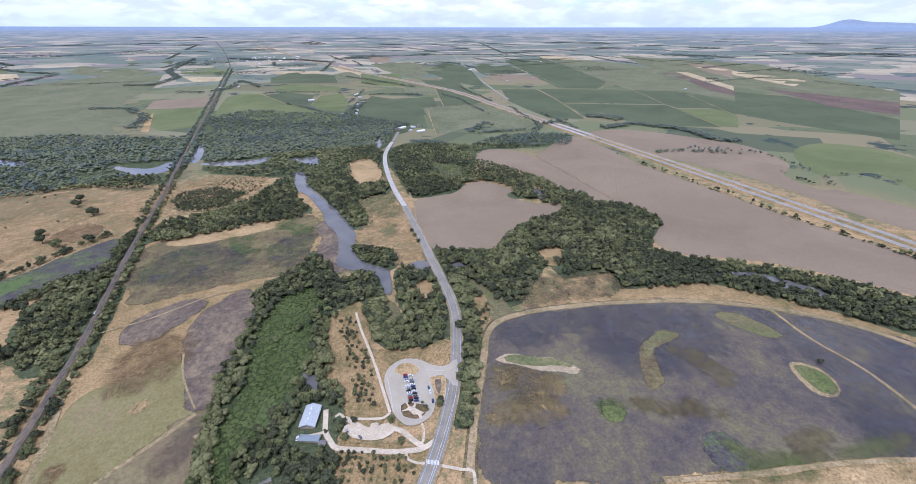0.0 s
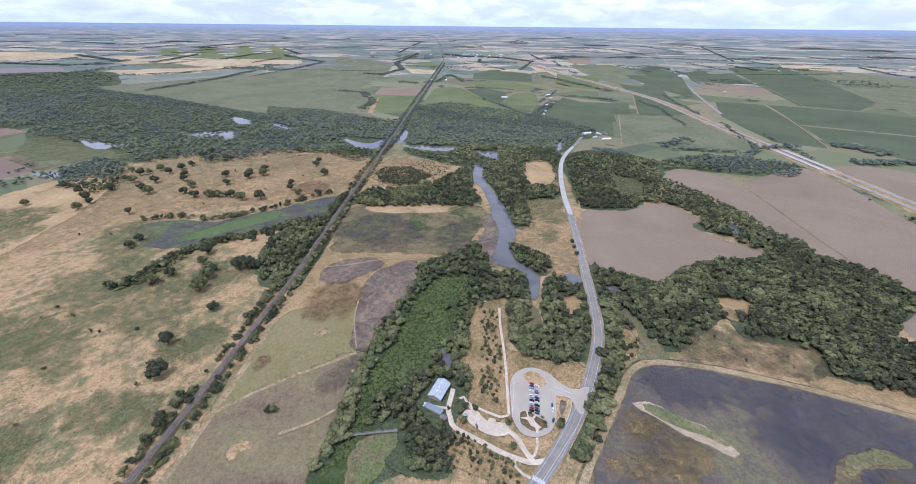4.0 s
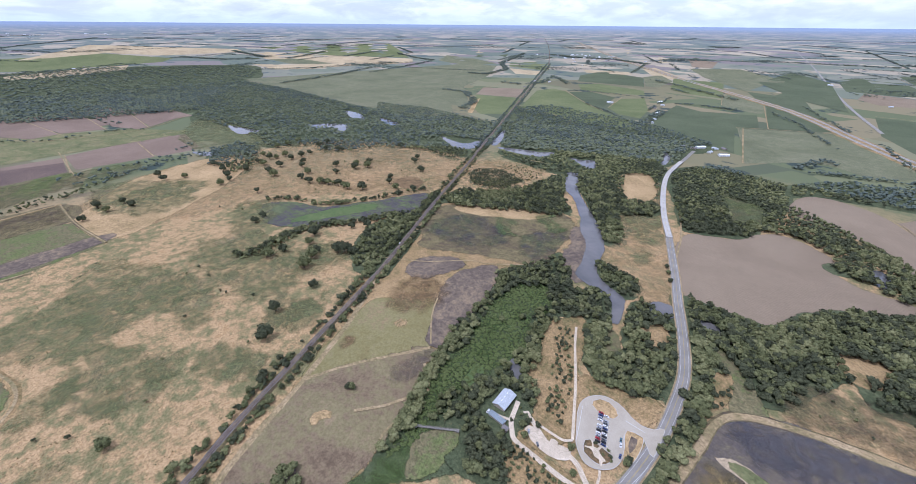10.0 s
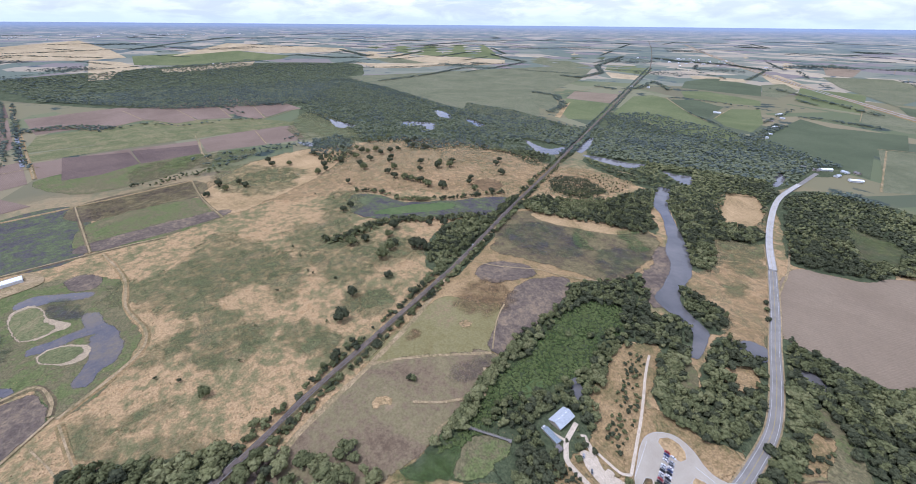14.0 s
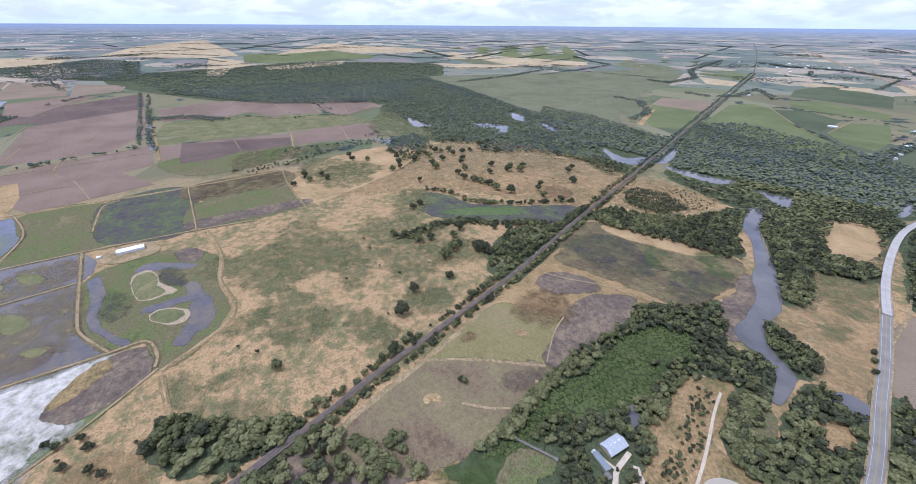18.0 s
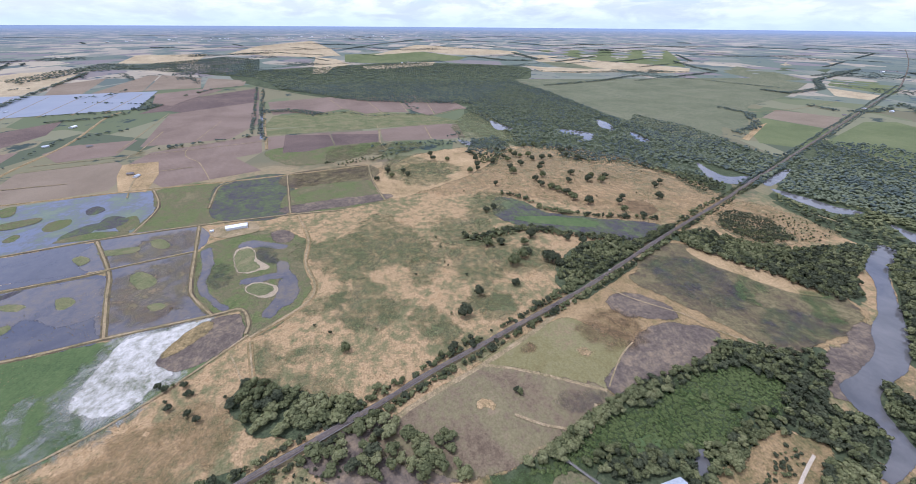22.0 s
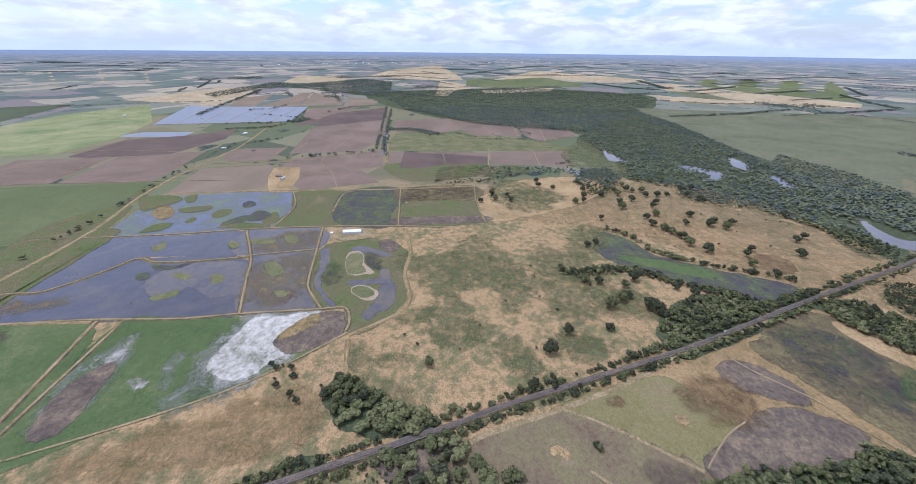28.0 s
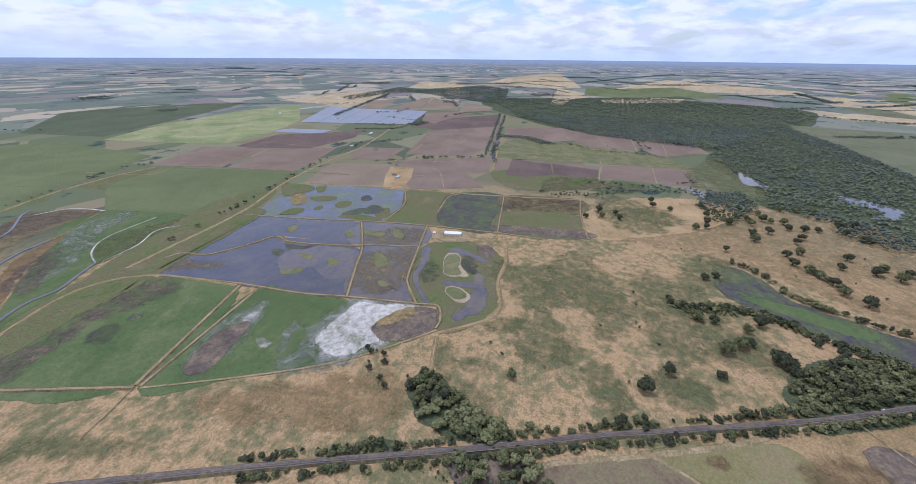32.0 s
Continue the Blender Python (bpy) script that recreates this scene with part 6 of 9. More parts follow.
ribbon("dirt_track", "levee", 4, 6, "levee between cells", [(-604, -404), (-638, -270)])
ribbon("dirt_track", "levee", 5, 6, "levee track along the barn", [(-666, -747), (-694, -566), (-720, -447), (-740, -293), (-749, -122), (-746, -39)])
ribbon("dirt_track", "levee", 5, 6, "levee track beside the barn", [(-737, -292), (-643, -272), (-534, -248), (-501, -235), (-456, -202)])
ribbon("dirt_track", "levee", 4, 6, "levee between cells", [(-739, -396), (-850, -397), (-957, -443)])
ribbon("dirt_track", "levee", 4, 6, "levee between cells", [(-990, -168), (-754, -137)])
ribbon("dirt_track", "levee", 4, 6, "levee between cells", [(-818, -297), (-940, -308), (-967, -286)])
ribbon("dirt_track", "levee", 4, 5, "levee edge of the cells", [(-1018, 30), (-893, 33), (-774, 50)])
ribbon("dirt_track", "levee", 4, 6, "levee track", [(-928, -754), (-966, -447), (-983, -230), (-1023, 32)])
ribbon("dirt_track", "levee", 5, 6, "levee track", [(-738, -121), (-638, -96), (-557, -95), (-492, -78), (-449, -88), (-398, -147)])
ribbon("dirt_track", "levee", 5, 6, "levee track", [(-415, -500), (-395, -665), (-318, -729), (-184, -689)])
ribbon("dirt_track", "levee", 6, 6, "levee between cells", [(-208, -444), (-416, -495)])
ribbon("dirt_track", "levee", 5, 6, "levee between cells", [(-146, -613), (-206, -442)])
ribbon("dirt_track", "levee", 4, 5, "track over the dry grass", [(-140, -426), (-206, -442)])
ribbon("dirt_track", "levee", 3, 5, "vehicle track in the grass", [(-376, -163), (-329, -142), (-301, -140)])
ribbon("dirt_track", "levee", 3, 5, "ditch edge", [(-390, -145), (-341, -134), (-314, -128)])
ribbon("gravel_road", "levee", 9, 6, "straight gravel road lined with trees", [(-400, -726), (-473, -731), (-688, -746), (-927, -809), (-1181, -835), (-1443, -842), (-1845, -918), (-1966, -916)])
ribbon("dirt_track", "levee", 5, 6, "farm track", [(-1302, -657), (-1890, -717)])
ribbon("dirt_track", "levee", 4, 6, "farm track", [(-1162, -804), (-1217, -618), (-1281, -599), (-1348, -425), (-1419, -320)])
ribbon("dirt_track", "levee", 6, 6, "farm track", [(-1269, -1656), (-1320, -1417), (-1366, -1266), (-1357, -945)])
ribbon("dirt_track", "levee", 6, 6, "track along the canal", [(-1242, -251), (-2476, -456)])
ribbon("canal", "water_blue", 9, 5, "straight canal", [(-1369, -286), (-1762, -346), (-2293, -424)])
ribbon("dirt_track", "levee", 4, 5, "farm track", [(-1477, 91), (-1225, 82), (-1162, 95)])
ribbon("dirt_track", "levee", 4, 5, "farm track", [(-993, -339), (-1140, -400), (-1284, -474), (-1693, -475)])
ribbon("dirt_track", "levee", 4, 6, "track across the bare field", [(206, 986), (265, 804), (307, 681)])
ribbon("dirt_track", "levee", 5, 6, "track along the bare field edge", [(-112, 785), (-84, 679), (-67, 573), (-50, 507)])
ribbon("dirt_track", "levee", 4, 6, "narrow weedy levee between flooded cells", [(-446, -700), (-475, -685), (-482, -640), (-513, -613), (-557, -588), (-586, -577), (-591, -560), (-580, -534), (-582, -486), (-598, -407), (-607, -378)])
ribbon("paddy_bund", "levee", 4, 6, "low earth bund between flooded paddies", [(-1844, -1368), (-2460, -1566)])
ribbon("paddy_bund", "levee", 4, 6, "low earth bund between flooded paddies", [(-1882, -1276), (-2474, -1427)])
ribbon("paddy_bund", "levee", 4, 6, "low earth bund between flooded paddies", [(-1908, -1176), (-2467, -1278)])
ribbon("paddy_bund", "levee", 4, 6, "low earth bund between flooded paddies", [(-1936, -1075), (-2464, -1140)])
ribbon("paddy_bund", "levee", 4, 6, "low earth bund between flooded paddies", [(-1950, -967), (-2462, -1026)])
ribbon("wetland_channel", "water_mud", 6, 6, "muddy drainage channel", [(-199, -720), (-271, -759), (-317, -759), (-360, -780), (-398, -799)])
ribbon("wetland_channel", "water_blue", 6, 6, "narrow blue channel", [(-292, -913), (-335, -949), (-388, -978), (-440, -989)])
ribbon("wetland_channel", "water_blue", 5, 6, "narrow blue channel", [(-368, -1039), (-395, -1084), (-445, -1122), (-508, -1206), (-535, -1219)])
ribbon("pale_bank", "salt", 3, 6, "pale crusted bank", [(-398, -799), (-429, -855), (-485, -895), (-592, -902)])
ribbon("pale_bank", "salt", 3, 6, "pale crusted bank", [(-405, -793), (-473, -799), (-536, -831), (-573, -807)])
ribbon("pale_bank", "salt", 4, 6, "white crusted bank", [(-515, -1181), (-572, -1147), (-587, -1057)])
ribbon("dirt_track", "levee", 4, 6, "grassy levee", [(-331, -996), (-388, -978), (-469, -996), (-530, -1034), (-589, -1061)])
ribbon("gravel_road", "levee", 8, 6, "gravel road lined with shrubs", [(-391, -1244), (-454, -1263), (-648, -1327), (-813, -1341), (-919, -1323)])
ribbon("dirt_track", "levee", 6, 6, "field edge track", [(-1271, -597), (-1555, -624)])
ribbon("dirt_track", "levee", 6, 6, "field edge track", [(-1011, -1146), (-1277, -1197)])
ribbon("dirt_track", "levee", 6, 6, "field edge track", [(-1212, -812), (-1283, -483), (-1349, -254)])
ribbon("dirt_track", "levee", 6, 6, "field edge track", [(-918, -479), (-1071, -509), (-1113, -405)])
ribbon("dirt_track", "levee", 6, 6, "field edge track", [(-2094, -89), (-1837, -27)])
ribbon("dirt_track", "levee", 6, 6, "field edge track", [(-2157, 235), (-1689, 236)])
ribbon("dirt_track", "levee", 6, 6, "field edge track", [(-1434, 257), (-1251, 246)])
ribbon("dirt_track", "levee", 6, 6, "field edge track", [(-2113, 71), (-1711, 129)])
ribbon("dirt_track", "levee", 6, 6, "field edge track", [(-2187, 378), (-1620, 336)])
ribbon("dirt_track", "levee", 6, 6, "field edge track", [(-1857, -251), (-1730, -152), (-1826, -28), (-1660, 76), (-1607, 301), (-1753, 499)])
ribbon("dirt_track", "levee", 6, 6, "field edge track", [(-1431, 96), (-1242, 79)])
ribbon("dirt_track", "levee", 6, 6, "field edge track", [(-805, -1464), (-851, -1253), (-961, -1259), (-1005, -1009), (-1047, -649)])
ribbon("dirt_track", "levee", 9, 6, "farm road", [(427, 2284), (458, 1846), (467, 1460)])
ribbon("dirt_track", "levee", 6, 6, "farm track", [(238, 2274), (765, 2276), (933, 2207), (901, 1761), (885, 1332)])
ribbon("dirt_track", "levee", 6, 6, "farm track", [(448, 4182), (562, 2684), (584, 2243)])
ribbon("dirt_track", "levee", 6, 6, "farm track", [(933, 2207), (1142, 2161), (1058, 1518)])
ribbon("dirt_track", "levee", 7, 6, "farm track", [(-127, 2262), (-61, 1724)])
ribbon("dirt_track", "levee", 6, 6, "farm track", [(-412, 4297), (-279, 3205)])
ribbon("dirt_track", "levee", 5, 6, "farm track", [(461, 1803), (901, 1761)])
ribbon("dirt_track", "levee", 7, 6, "farm track", [(-149, 1675), (-36, 1731), (161, 1805)])
ribbon("dirt_track", "levee", 7, 6, "farm track", [(-128, 1674), (-68, 1218)])
ribbon("dirt_track", "levee", 7, 6, "farm track", [(-992, 2066), (-739, 1769), (-614, 1654)])
ribbon("dirt_track", "levee", 5, 6, "farm track", [(-879, 1477), (-738, 1447), (-610, 1373)])
ribbon("dirt_track", "levee", 6, 6, "farm track", [(-628, 1735), (-683, 2056)])
ribbon("dirt_track", "levee", 6, 6, "farm track", [(-1377, 1693), (-1386, 1962), (-1501, 2406)])
ribbon("dirt_track", "levee", 6, 6, "farm track", [(-949, 5074), (-1017, 5839)])
ribbon("dirt_track", "levee", 6, 6, "farm track", [(-531, 4616), (-618, 5328)])
ribbon("dirt_track", "levee", 6, 6, "farm track", [(-252, 2702), (-340, 3392)])
ribbon("dirt_track", "levee", 6, 6, "farm track", [(-39, 4391), (43, 3714)])
ribbon("dirt_track", "levee", 6, 6, "farm track", [(-273, 2144), (-343, 2594)])
ribbon("country_road", "asphalt_old", 12, 6, "country road in the distance", [(-1207, 15955), (-191, 6557), (125, 2893), (235, 1901)])

# ---- trees ----
RAIL = [(-60, -490), (-162, -257), (-231, -90), (-262, -15), (-292, 50), (-327, 140), (-389, 295), (-441, 405), (-507, 546), (-597, 749), (-655, 872), (-830, 1250), (-1260, 2180), (-1520, 2740), (-1850, 3450), (-3297, 6076), (-5400, 9700)]
ROAD = [(-60, 60), (-40, 115), (-19, 177), (-9, 219), (-2, 270), (-1, 312), (-4, 360), (-18, 415), (-40, 482), (-62, 553), (-98, 660), (-127, 737), (-155, 830), (-179, 930), (-190, 1010), (-190, 1120), (-190, 1255)]


def beside(line, X, Y, wide):
    """Which points lie within wide metres of a line."""
    near = np.zeros(X.shape, bool)
    for (x1, y1), (x2, y2) in zip(line, line[1:]):
        dx, dy = x2 - x1, y2 - y1
        t = np.clip(((X - x1) * dx + (Y - y1) * dy) / (dx * dx + dy * dy), 0, 1)
        near |= (X - x1 - t * dx) ** 2 + (Y - y1 - t * dy) ** 2 < wide * wide
    return near


LEAF = [MAT["leaf_dark"], MAT["leaf_mid"], MAT["leaf_light"], MAT["bark"], MAT["leaf_hazed"], MAT["leaf_marsh"], MAT["leaf_hazed_light"]]


DIAMOND = ([(1, 0, 0), (-1, 0, 0), (0, 1, 0), (0, -1, 0), (0, 0, 1), (0, 0, -1)], [(0, 2, 4), (2, 1, 4), (1, 3, 4), (3, 0, 4), (2, 0, 5), (1, 2, 5), (3, 1, 5), (0, 3, 5)])
bm = bmesh.new()
bmesh.ops.create_icosphere(bm, subdivisions=1, radius=1.0)
bm.verts.index_update()
BALL = ([tuple(v.co) for v in bm.verts], [tuple(v.index for v in f.verts) for f in bm.faces])
bm.free()


def crown(seed, lobes, cards, size, trunk):
    """Vertices, triangles and material slots of a tree of crown radius 1 and height about 1.9, standing on the origin. trunk False: the plainest lobes, None: round lobes and no trunk."""
    r = np.random.RandomState(seed)
    vs, fs, ms = [], [], []
    centres = []
    for i in range(lobes):
        a = r.rand() * 2 * math.pi
        d = 0.62 * math.sqrt(r.rand()) if i else 0.0
        centres.append((d * math.cos(a), d * math.sin(a), 0.78 + 0.62 * r.rand() * (1 - 0.6 * d), 0.36 + 0.2 * r.rand()))
    for cx, cy, cz, cr in centres:
        # a faceted core keeps the crown from being see-through
        o = len(vs)
        shape = DIAMOND if trunk is False else BALL
        for x, y, z in shape[0]:
            k = cr * (0.78 + 0.3 * r.rand())
            vs.append((cx + x * k, cy + y * k, cz + z * k * 0.85))
        for f in shape[1]:
            fs.append([o + q for q in f])
            ms.append(0)
    for i in range(cards):
        cx, cy, cz, cr = centres[r.randint(lobes)]
        v = r.normal(size=3)
        v[2] = abs(v[2]) * 0.9 + 0.1 - 0.5 * (r.rand() < 0.25)
        v /= np.linalg.norm(v)
        c = np.array((cx, cy, cz)) + v * cr * (0.8 + 0.36 * r.rand())
        nrm = v + r.normal(size=3) * 0.45
        nrm /= np.linalg.norm(nrm)
        s = np.cross(nrm, r.normal(size=3))
        s /= np.linalg.norm(s)
        t = np.cross(nrm, s)
        k = size * (0.6 + 0.8 * r.rand())
        o = len(vs)
        vs += [tuple(c + s * k), tuple(c + t * k * 0.8 + nrm * k * 0.3), tuple(c - s * k * 0.9), tuple(c - t * k * 0.8)]
        fs += [[o, o + 1, o + 2], [o, o + 2, o + 3]]
        q = 0
        ms += [q, q]
    if trunk:
        o = len(vs)
        for h, w in ((0.0, 0.085), (0.9, 0.045)):
            for k in range(5):
                vs.append((w * math.cos(k * 1.2566), w * math.sin(k * 1.2566), h))
        for k in range(5):
            l = (k + 1) % 5
            fs += [[o + k, o + l, o + 5 + l], [o + k, o + 5 + l, o + 5 + k]]
            ms += [3, 3]
    return np.array(vs, float), np.array(fs, int), np.array(ms, int)


CLOSE = [crown(10 + i, 7 + i % 3, 100, 0.15, True) for i in range(10)]
NEAR = [crown(25 + i, 5 + i % 2, 44, 0.22, True) for i in range(10)]
MIDDLE = [crown(40 + i, 3, 2, 0.3, None) for i in range(8)]
FAR = [crown(60 + i, 4, 0, 0.42, False) for i in range(6)]
REMOTE = [crown(80 + i, 2, 0, 0.4, False) for i in range(6)]


def stand(name, label, trees, tint, marsh=False):
    """One mesh of many trees: (x, y, radius, height). Nearer ones get finer crowns. tint: chances of the three leaf colours."""
    r = np.random.RandomState(len(trees))
    V, F, M = [], [], []
    o = 0
    for x, y, rad, tall in trees:
        far = math.hypot(x, y)
        kit = CLOSE if far < 400 else NEAR if far < 850 else MIDDLE if far < 1500 else FAR if far < 2600 else REMOTE
        v, f, m = kit[r.randint(len(kit))]
        a = r.rand() * 6.283
        c, s = math.cos(a), math.sin(a)
        px, py, pz = place(x, y)
        rad *= shrink(x, y)
        k = tall / 1.9 * shrink(x, y)
        w = np.empty_like(v)
        w[:, 0] = px + (v[:, 0] * c - v[:, 1] * s) * rad
        w[:, 1] = py + (v[:, 0] * s + v[:, 1] * c) * rad
        w[:, 2] = pz + v[:, 2] * k
        # leaf colours drift in patches over the wood
        lean = 0.5 * noise.noise((x / 120, y / 120, 7)) + 0.3 * noise.noise((x / 35, y / 35, 2))
        u = min(0.999, max(0.0, r.rand() * 0.75 + 0.125 + lean))
        slot = 0 if u < tint[0] else 1 if u < tint[0] + tint[1] else 2
        mm = m.copy()
        # beyond 1100 m the leaf colours have haze mixed in
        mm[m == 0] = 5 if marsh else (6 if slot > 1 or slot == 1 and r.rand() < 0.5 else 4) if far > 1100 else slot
        V.append(w)
        F.append(f + o)
        M.append(mm)
        o += len(v)
    if not V:
        return None
    V, F, M = np.concatenate(V), np.concatenate(F), np.concatenate(M)
    me = bpy.data.meshes.new(name)
    me.vertices.add(len(V))
    me.vertices.foreach_set("co", V.ravel())
    me.loops.add(F.size)
    me.loops.foreach_set("vertex_index", F.ravel())
    me.polygons.add(len(F))
    me.polygons.foreach_set("loop_start", np.arange(0, F.size, 3))
    me.polygons.foreach_set("material_index", M)
    for q in LEAF:
        me.materials.append(q)
    me.polygons.foreach_set("use_smooth", np.ones(len(F), bool))
    me.update(calc_edges=True)
    return tagged(new(name, me), label, "trees", kind="stuff")


def inside(pts, X, Y):
    ok = np.zeros(X.shape, bool)
    n = len(pts)
    for i in range(n):
        (x1, y1), (x2, y2) = pts[i], pts[(i + 1) % n]
        if y1 != y2:
            ok ^= ((y1 > Y) != (y2 > Y)) & (X < (x2 - x1) * (Y - y1) / (y2 - y1) + x1)
    return ok


KINDS = {  # gap, radius, height, tints, label
    "oak": (7.8, 6.0, 10.5, (0.48, 0.36, 0.16), "dense dark green riverside oaks"),
    "willow": (8.5, 7.4, 10.0, (0.12, 0.46, 0.42), "lighter green willows and cottonwoods"),
    "shrub": (6.0, 4.0, 4.6, (0.20, 0.45, 0.35), "mixed green shrubs and small trees"),
    "mixed": (7.8, 5.4, 9.5, (0.34, 0.38, 0.28), "mixed olive and dark green riverside trees"),
    "cottonwood": (9.5, 8.6, 12.0, (0.04, 0.46, 0.50), "large light green cottonwoods and willows"),
    "pine": (5.6, 3.3, 6.0, (0.80, 0.20, 0.0), "dark young plantation trees in rows"),
    "low": (4.6, 2.9, 1.9, (0.05, 0.40, 0.55), "lush low marsh shrubs"),
}
CLEAR = [[(-172, 150), (-140, 172), (-126, 161), (-112, 134), (-146, 117), (-167, 137)], [(-137, 186), (-100, 186), (-20, 178), (-20, 236), (-60, 236), (-100, 224), (-112, 231), (-137, 231)]]


TAKEN = set()  # ground that already carries a tree


def wood(kind, fill, pts, wild=True):
    """A wood over the outline pts."""
    gap, rad, tall, tint, label = KINDS[kind]
    r = np.random.RandomState(int(abs(pts[0][0])) + len(pts))
    P = np.array(pts)
    lo, hi = P.min(0), P.max(0)
    trees = []
    mid = np.hypot(*P.mean(0))
    far = min(np.hypot(*p) for p in P)
    far = (far + mid) / 2
    k = 1.0 if far < 900 else 1.2 if far < 1600 else 1.55 if far < 2800 else 2.6
    g = gap * (0.87 if far < 900 else k)
    xs, ys = np.meshgrid(np.arange(lo[0], hi[0], g), np.arange(lo[1], hi[1], g))
    X = (xs + r.uniform(-0.45, 0.45, xs.shape) * g).ravel()
    Y = (ys + r.uniform(-0.45, 0.45, ys.shape) * g).ravel()
    ok = inside(pts, X, Y) & (r.rand(len(X)) < fill)
    ok &= ~beside(RAIL, X, Y, 8.5) & ~beside(ROAD, X, Y, 11.0)
    for c in CLEAR if wild else ():
        ok &= ~inside(c, X, Y)
    cell = 0.7 * g
    for x, y in zip(X[ok], Y[ok]):
        key = (int(x // cell), int(y // cell), round(cell))
        if kind != "low" and key in TAKEN:
            continue
        TAKEN.add(key)
        n = noise.noise((x / 60, y / 60, 0))
        q = rad * (0.62 + 0.62 * r.rand() ** 1.5 + 0.2 * n) * (1 + (k - 1) * 0.8)
        trees.append((x, y, q, tall * (0.7 + 0.45 * r.rand() + 0.2 * n) * (1 + (k - 1) * 0.12)))
    return stand("marsh_shrubs" if kind == "low" else "woodland", label, trees, tint, kind == "low")


def tree_row(kind, width, gap, pts):
    """Trees along a line."""
    rad, tall, tint = KINDS[kind][1:4]
    r = np.random.RandomState(int(abs(pts[0][1])) + len(pts))
    far = np.mean([math.hypot(*p) for p in pts])
    k = 1.0 if far < 1200 else 1.4 if far < 2500 else 2.5
    trees = []
    for a, b in zip(pts, pts[1:]):
        a, b = Vector(a), Vector(b)
        d = b - a
        s = Vector((d.y, -d.x)).normalized()
        for i in range(int(d.length / (gap * k)) * max(1, int(width / 10))):
            p = a + d * r.rand() + s * r.uniform(-0.5, 0.5) * width
            trees.append((p.x, p.y, rad * k * (0.5 + 0.6 * r.rand()), tall * (0.55 + 0.5 * r.rand()) * (1 + (k - 1) * 0.3)))
    return stand("tree_row", "uneven row of dark green trees", trees, tint)


# hedgerows and copses over the far plain
def hedges(count, near, far):
    r = np.random.RandomState(77)
    trees = []
    for i in range(count):
        a = r.uniform(0.2, 4.2)
        d = near * (far / near) ** r.rand()
        x, y = d * math.cos(a), d * math.sin(a)
        turn = radians(24 + 90 * r.randint(2) + r.normal() * 4)
        long = r.uniform(200, 900) * (d / 3000) ** 0.6
        copse = r.rand() < 0.25
        n = int(long / (7 if copse else 10))
        for k in range(n):
            q = r.uniform(-0.5, 0.5) * long * (0.4 if copse else 1.0)
            u, v = x + q * math.cos(turn), y + q * math.sin(turn)
            s = r.normal() * (0.1 * long if copse else 9)
            trees.append((u - s * math.sin(turn), v + s * math.cos(turn), r.uniform(7, 12) * (d / 3000) ** 0.5, r.uniform(7, 11)))
    return stand("hedgerow", "dark hedgerows and copses between far fields", trees, (0.9, 0.1, 0.0))


hedges(260, 3100, 15000)

lane = []
r = np.random.RandomState(5)
for a, b in zip(RAIL[10:14], RAIL[11:15]):
    a, b = Vector(a), Vector(b)
    d = b - a
    s = Vector((d.y, -d.x)).normalized()
    for i in range(int(d.length / 3)):
        p = a + d * r.rand() + s * r.choice([-1, 1]) * r.uniform(7.5, 19)
        lane.append((p.x, p.y, r.uniform(3.2, 6), r.uniform(6, 12)))
stand("tree_row", "dark trees lining the railway", lane, (0.8, 0.2, 0.0))


# tufts of taller dry grass and weeds over the open grassland
def tufts(count):
    r = np.random.RandomState(11)
    V, F, M = [], [], []
    for i in range(count):
        a, d = r.uniform(1.95, 4.2), 110 + 560 * math.sqrt(r.rand())
        x, y = d * math.cos(a), d * math.sin(a)
        if noise.noise((x / 45, y / 45, 1)) + 0.5 * noise.noise((x / 12, y / 12, 4)) < 0.05:
            continue
        k, h = r.uniform(0.3, 0.85), r.uniform(0.25, 0.7)
        o = len(V)
        t = r.rand() * 6.28
        V += [(x + k * math.cos(t + q), y + k * math.sin(t + q), 0.0) for q in (0, 1.57, 3.14, 4.71)] + [(x + 0.2 * k, y, 0.3 + h)]
        F += [(o, o + 1, o + 4), (o + 1, o + 2, o + 4), (o + 2, o + 3, o + 4), (o + 3, o, o + 4)]
        M += [r.choice(3, p=(0.5, 0.3, 0.2))] * 4
    me = bpy.data.meshes.new("grass_tufts")
    me.from_pydata(V, [], F)
    for q in ("drygrass", "scrub_green", "scrub_brown"):
        me.materials.append(MAT[q])
    me.polygons.foreach_set("material_index", M)
    tagged(new("grass_tufts", me), "scattered tufts of dry grass and weeds", "grass", kind="stuff")


tufts(14000)
CLEAR.append([(-266, 912), (-225, 951), (-192, 902), (-153, 790), (-209, 770)])
CLEAR.append([(-189, 690), (-138, 717), (-111, 670), (-50, 491), (-72, 454), (-96, 495), (-139, 512), (-162, 535), (-153, 596)])
CLEAR.append([(-181, 702), (-139, 732), (-110, 646), (-131, 620)])
CLEAR.append([(-125, 565), (-106, 585), (-102, 554), (-114, 548)])
CLEAR.append([(-145, 341), (-115, 371), (-93, 301), (-72, 241), (-63, 221), (-90, 184), (-96, 235), (-122, 261), (-132, 307)])
CLEAR.append([(-79, 278), (-76, 292), (-61, 297), (-34, 296), (-15, 308), (-6, 297), (-60, 225)])
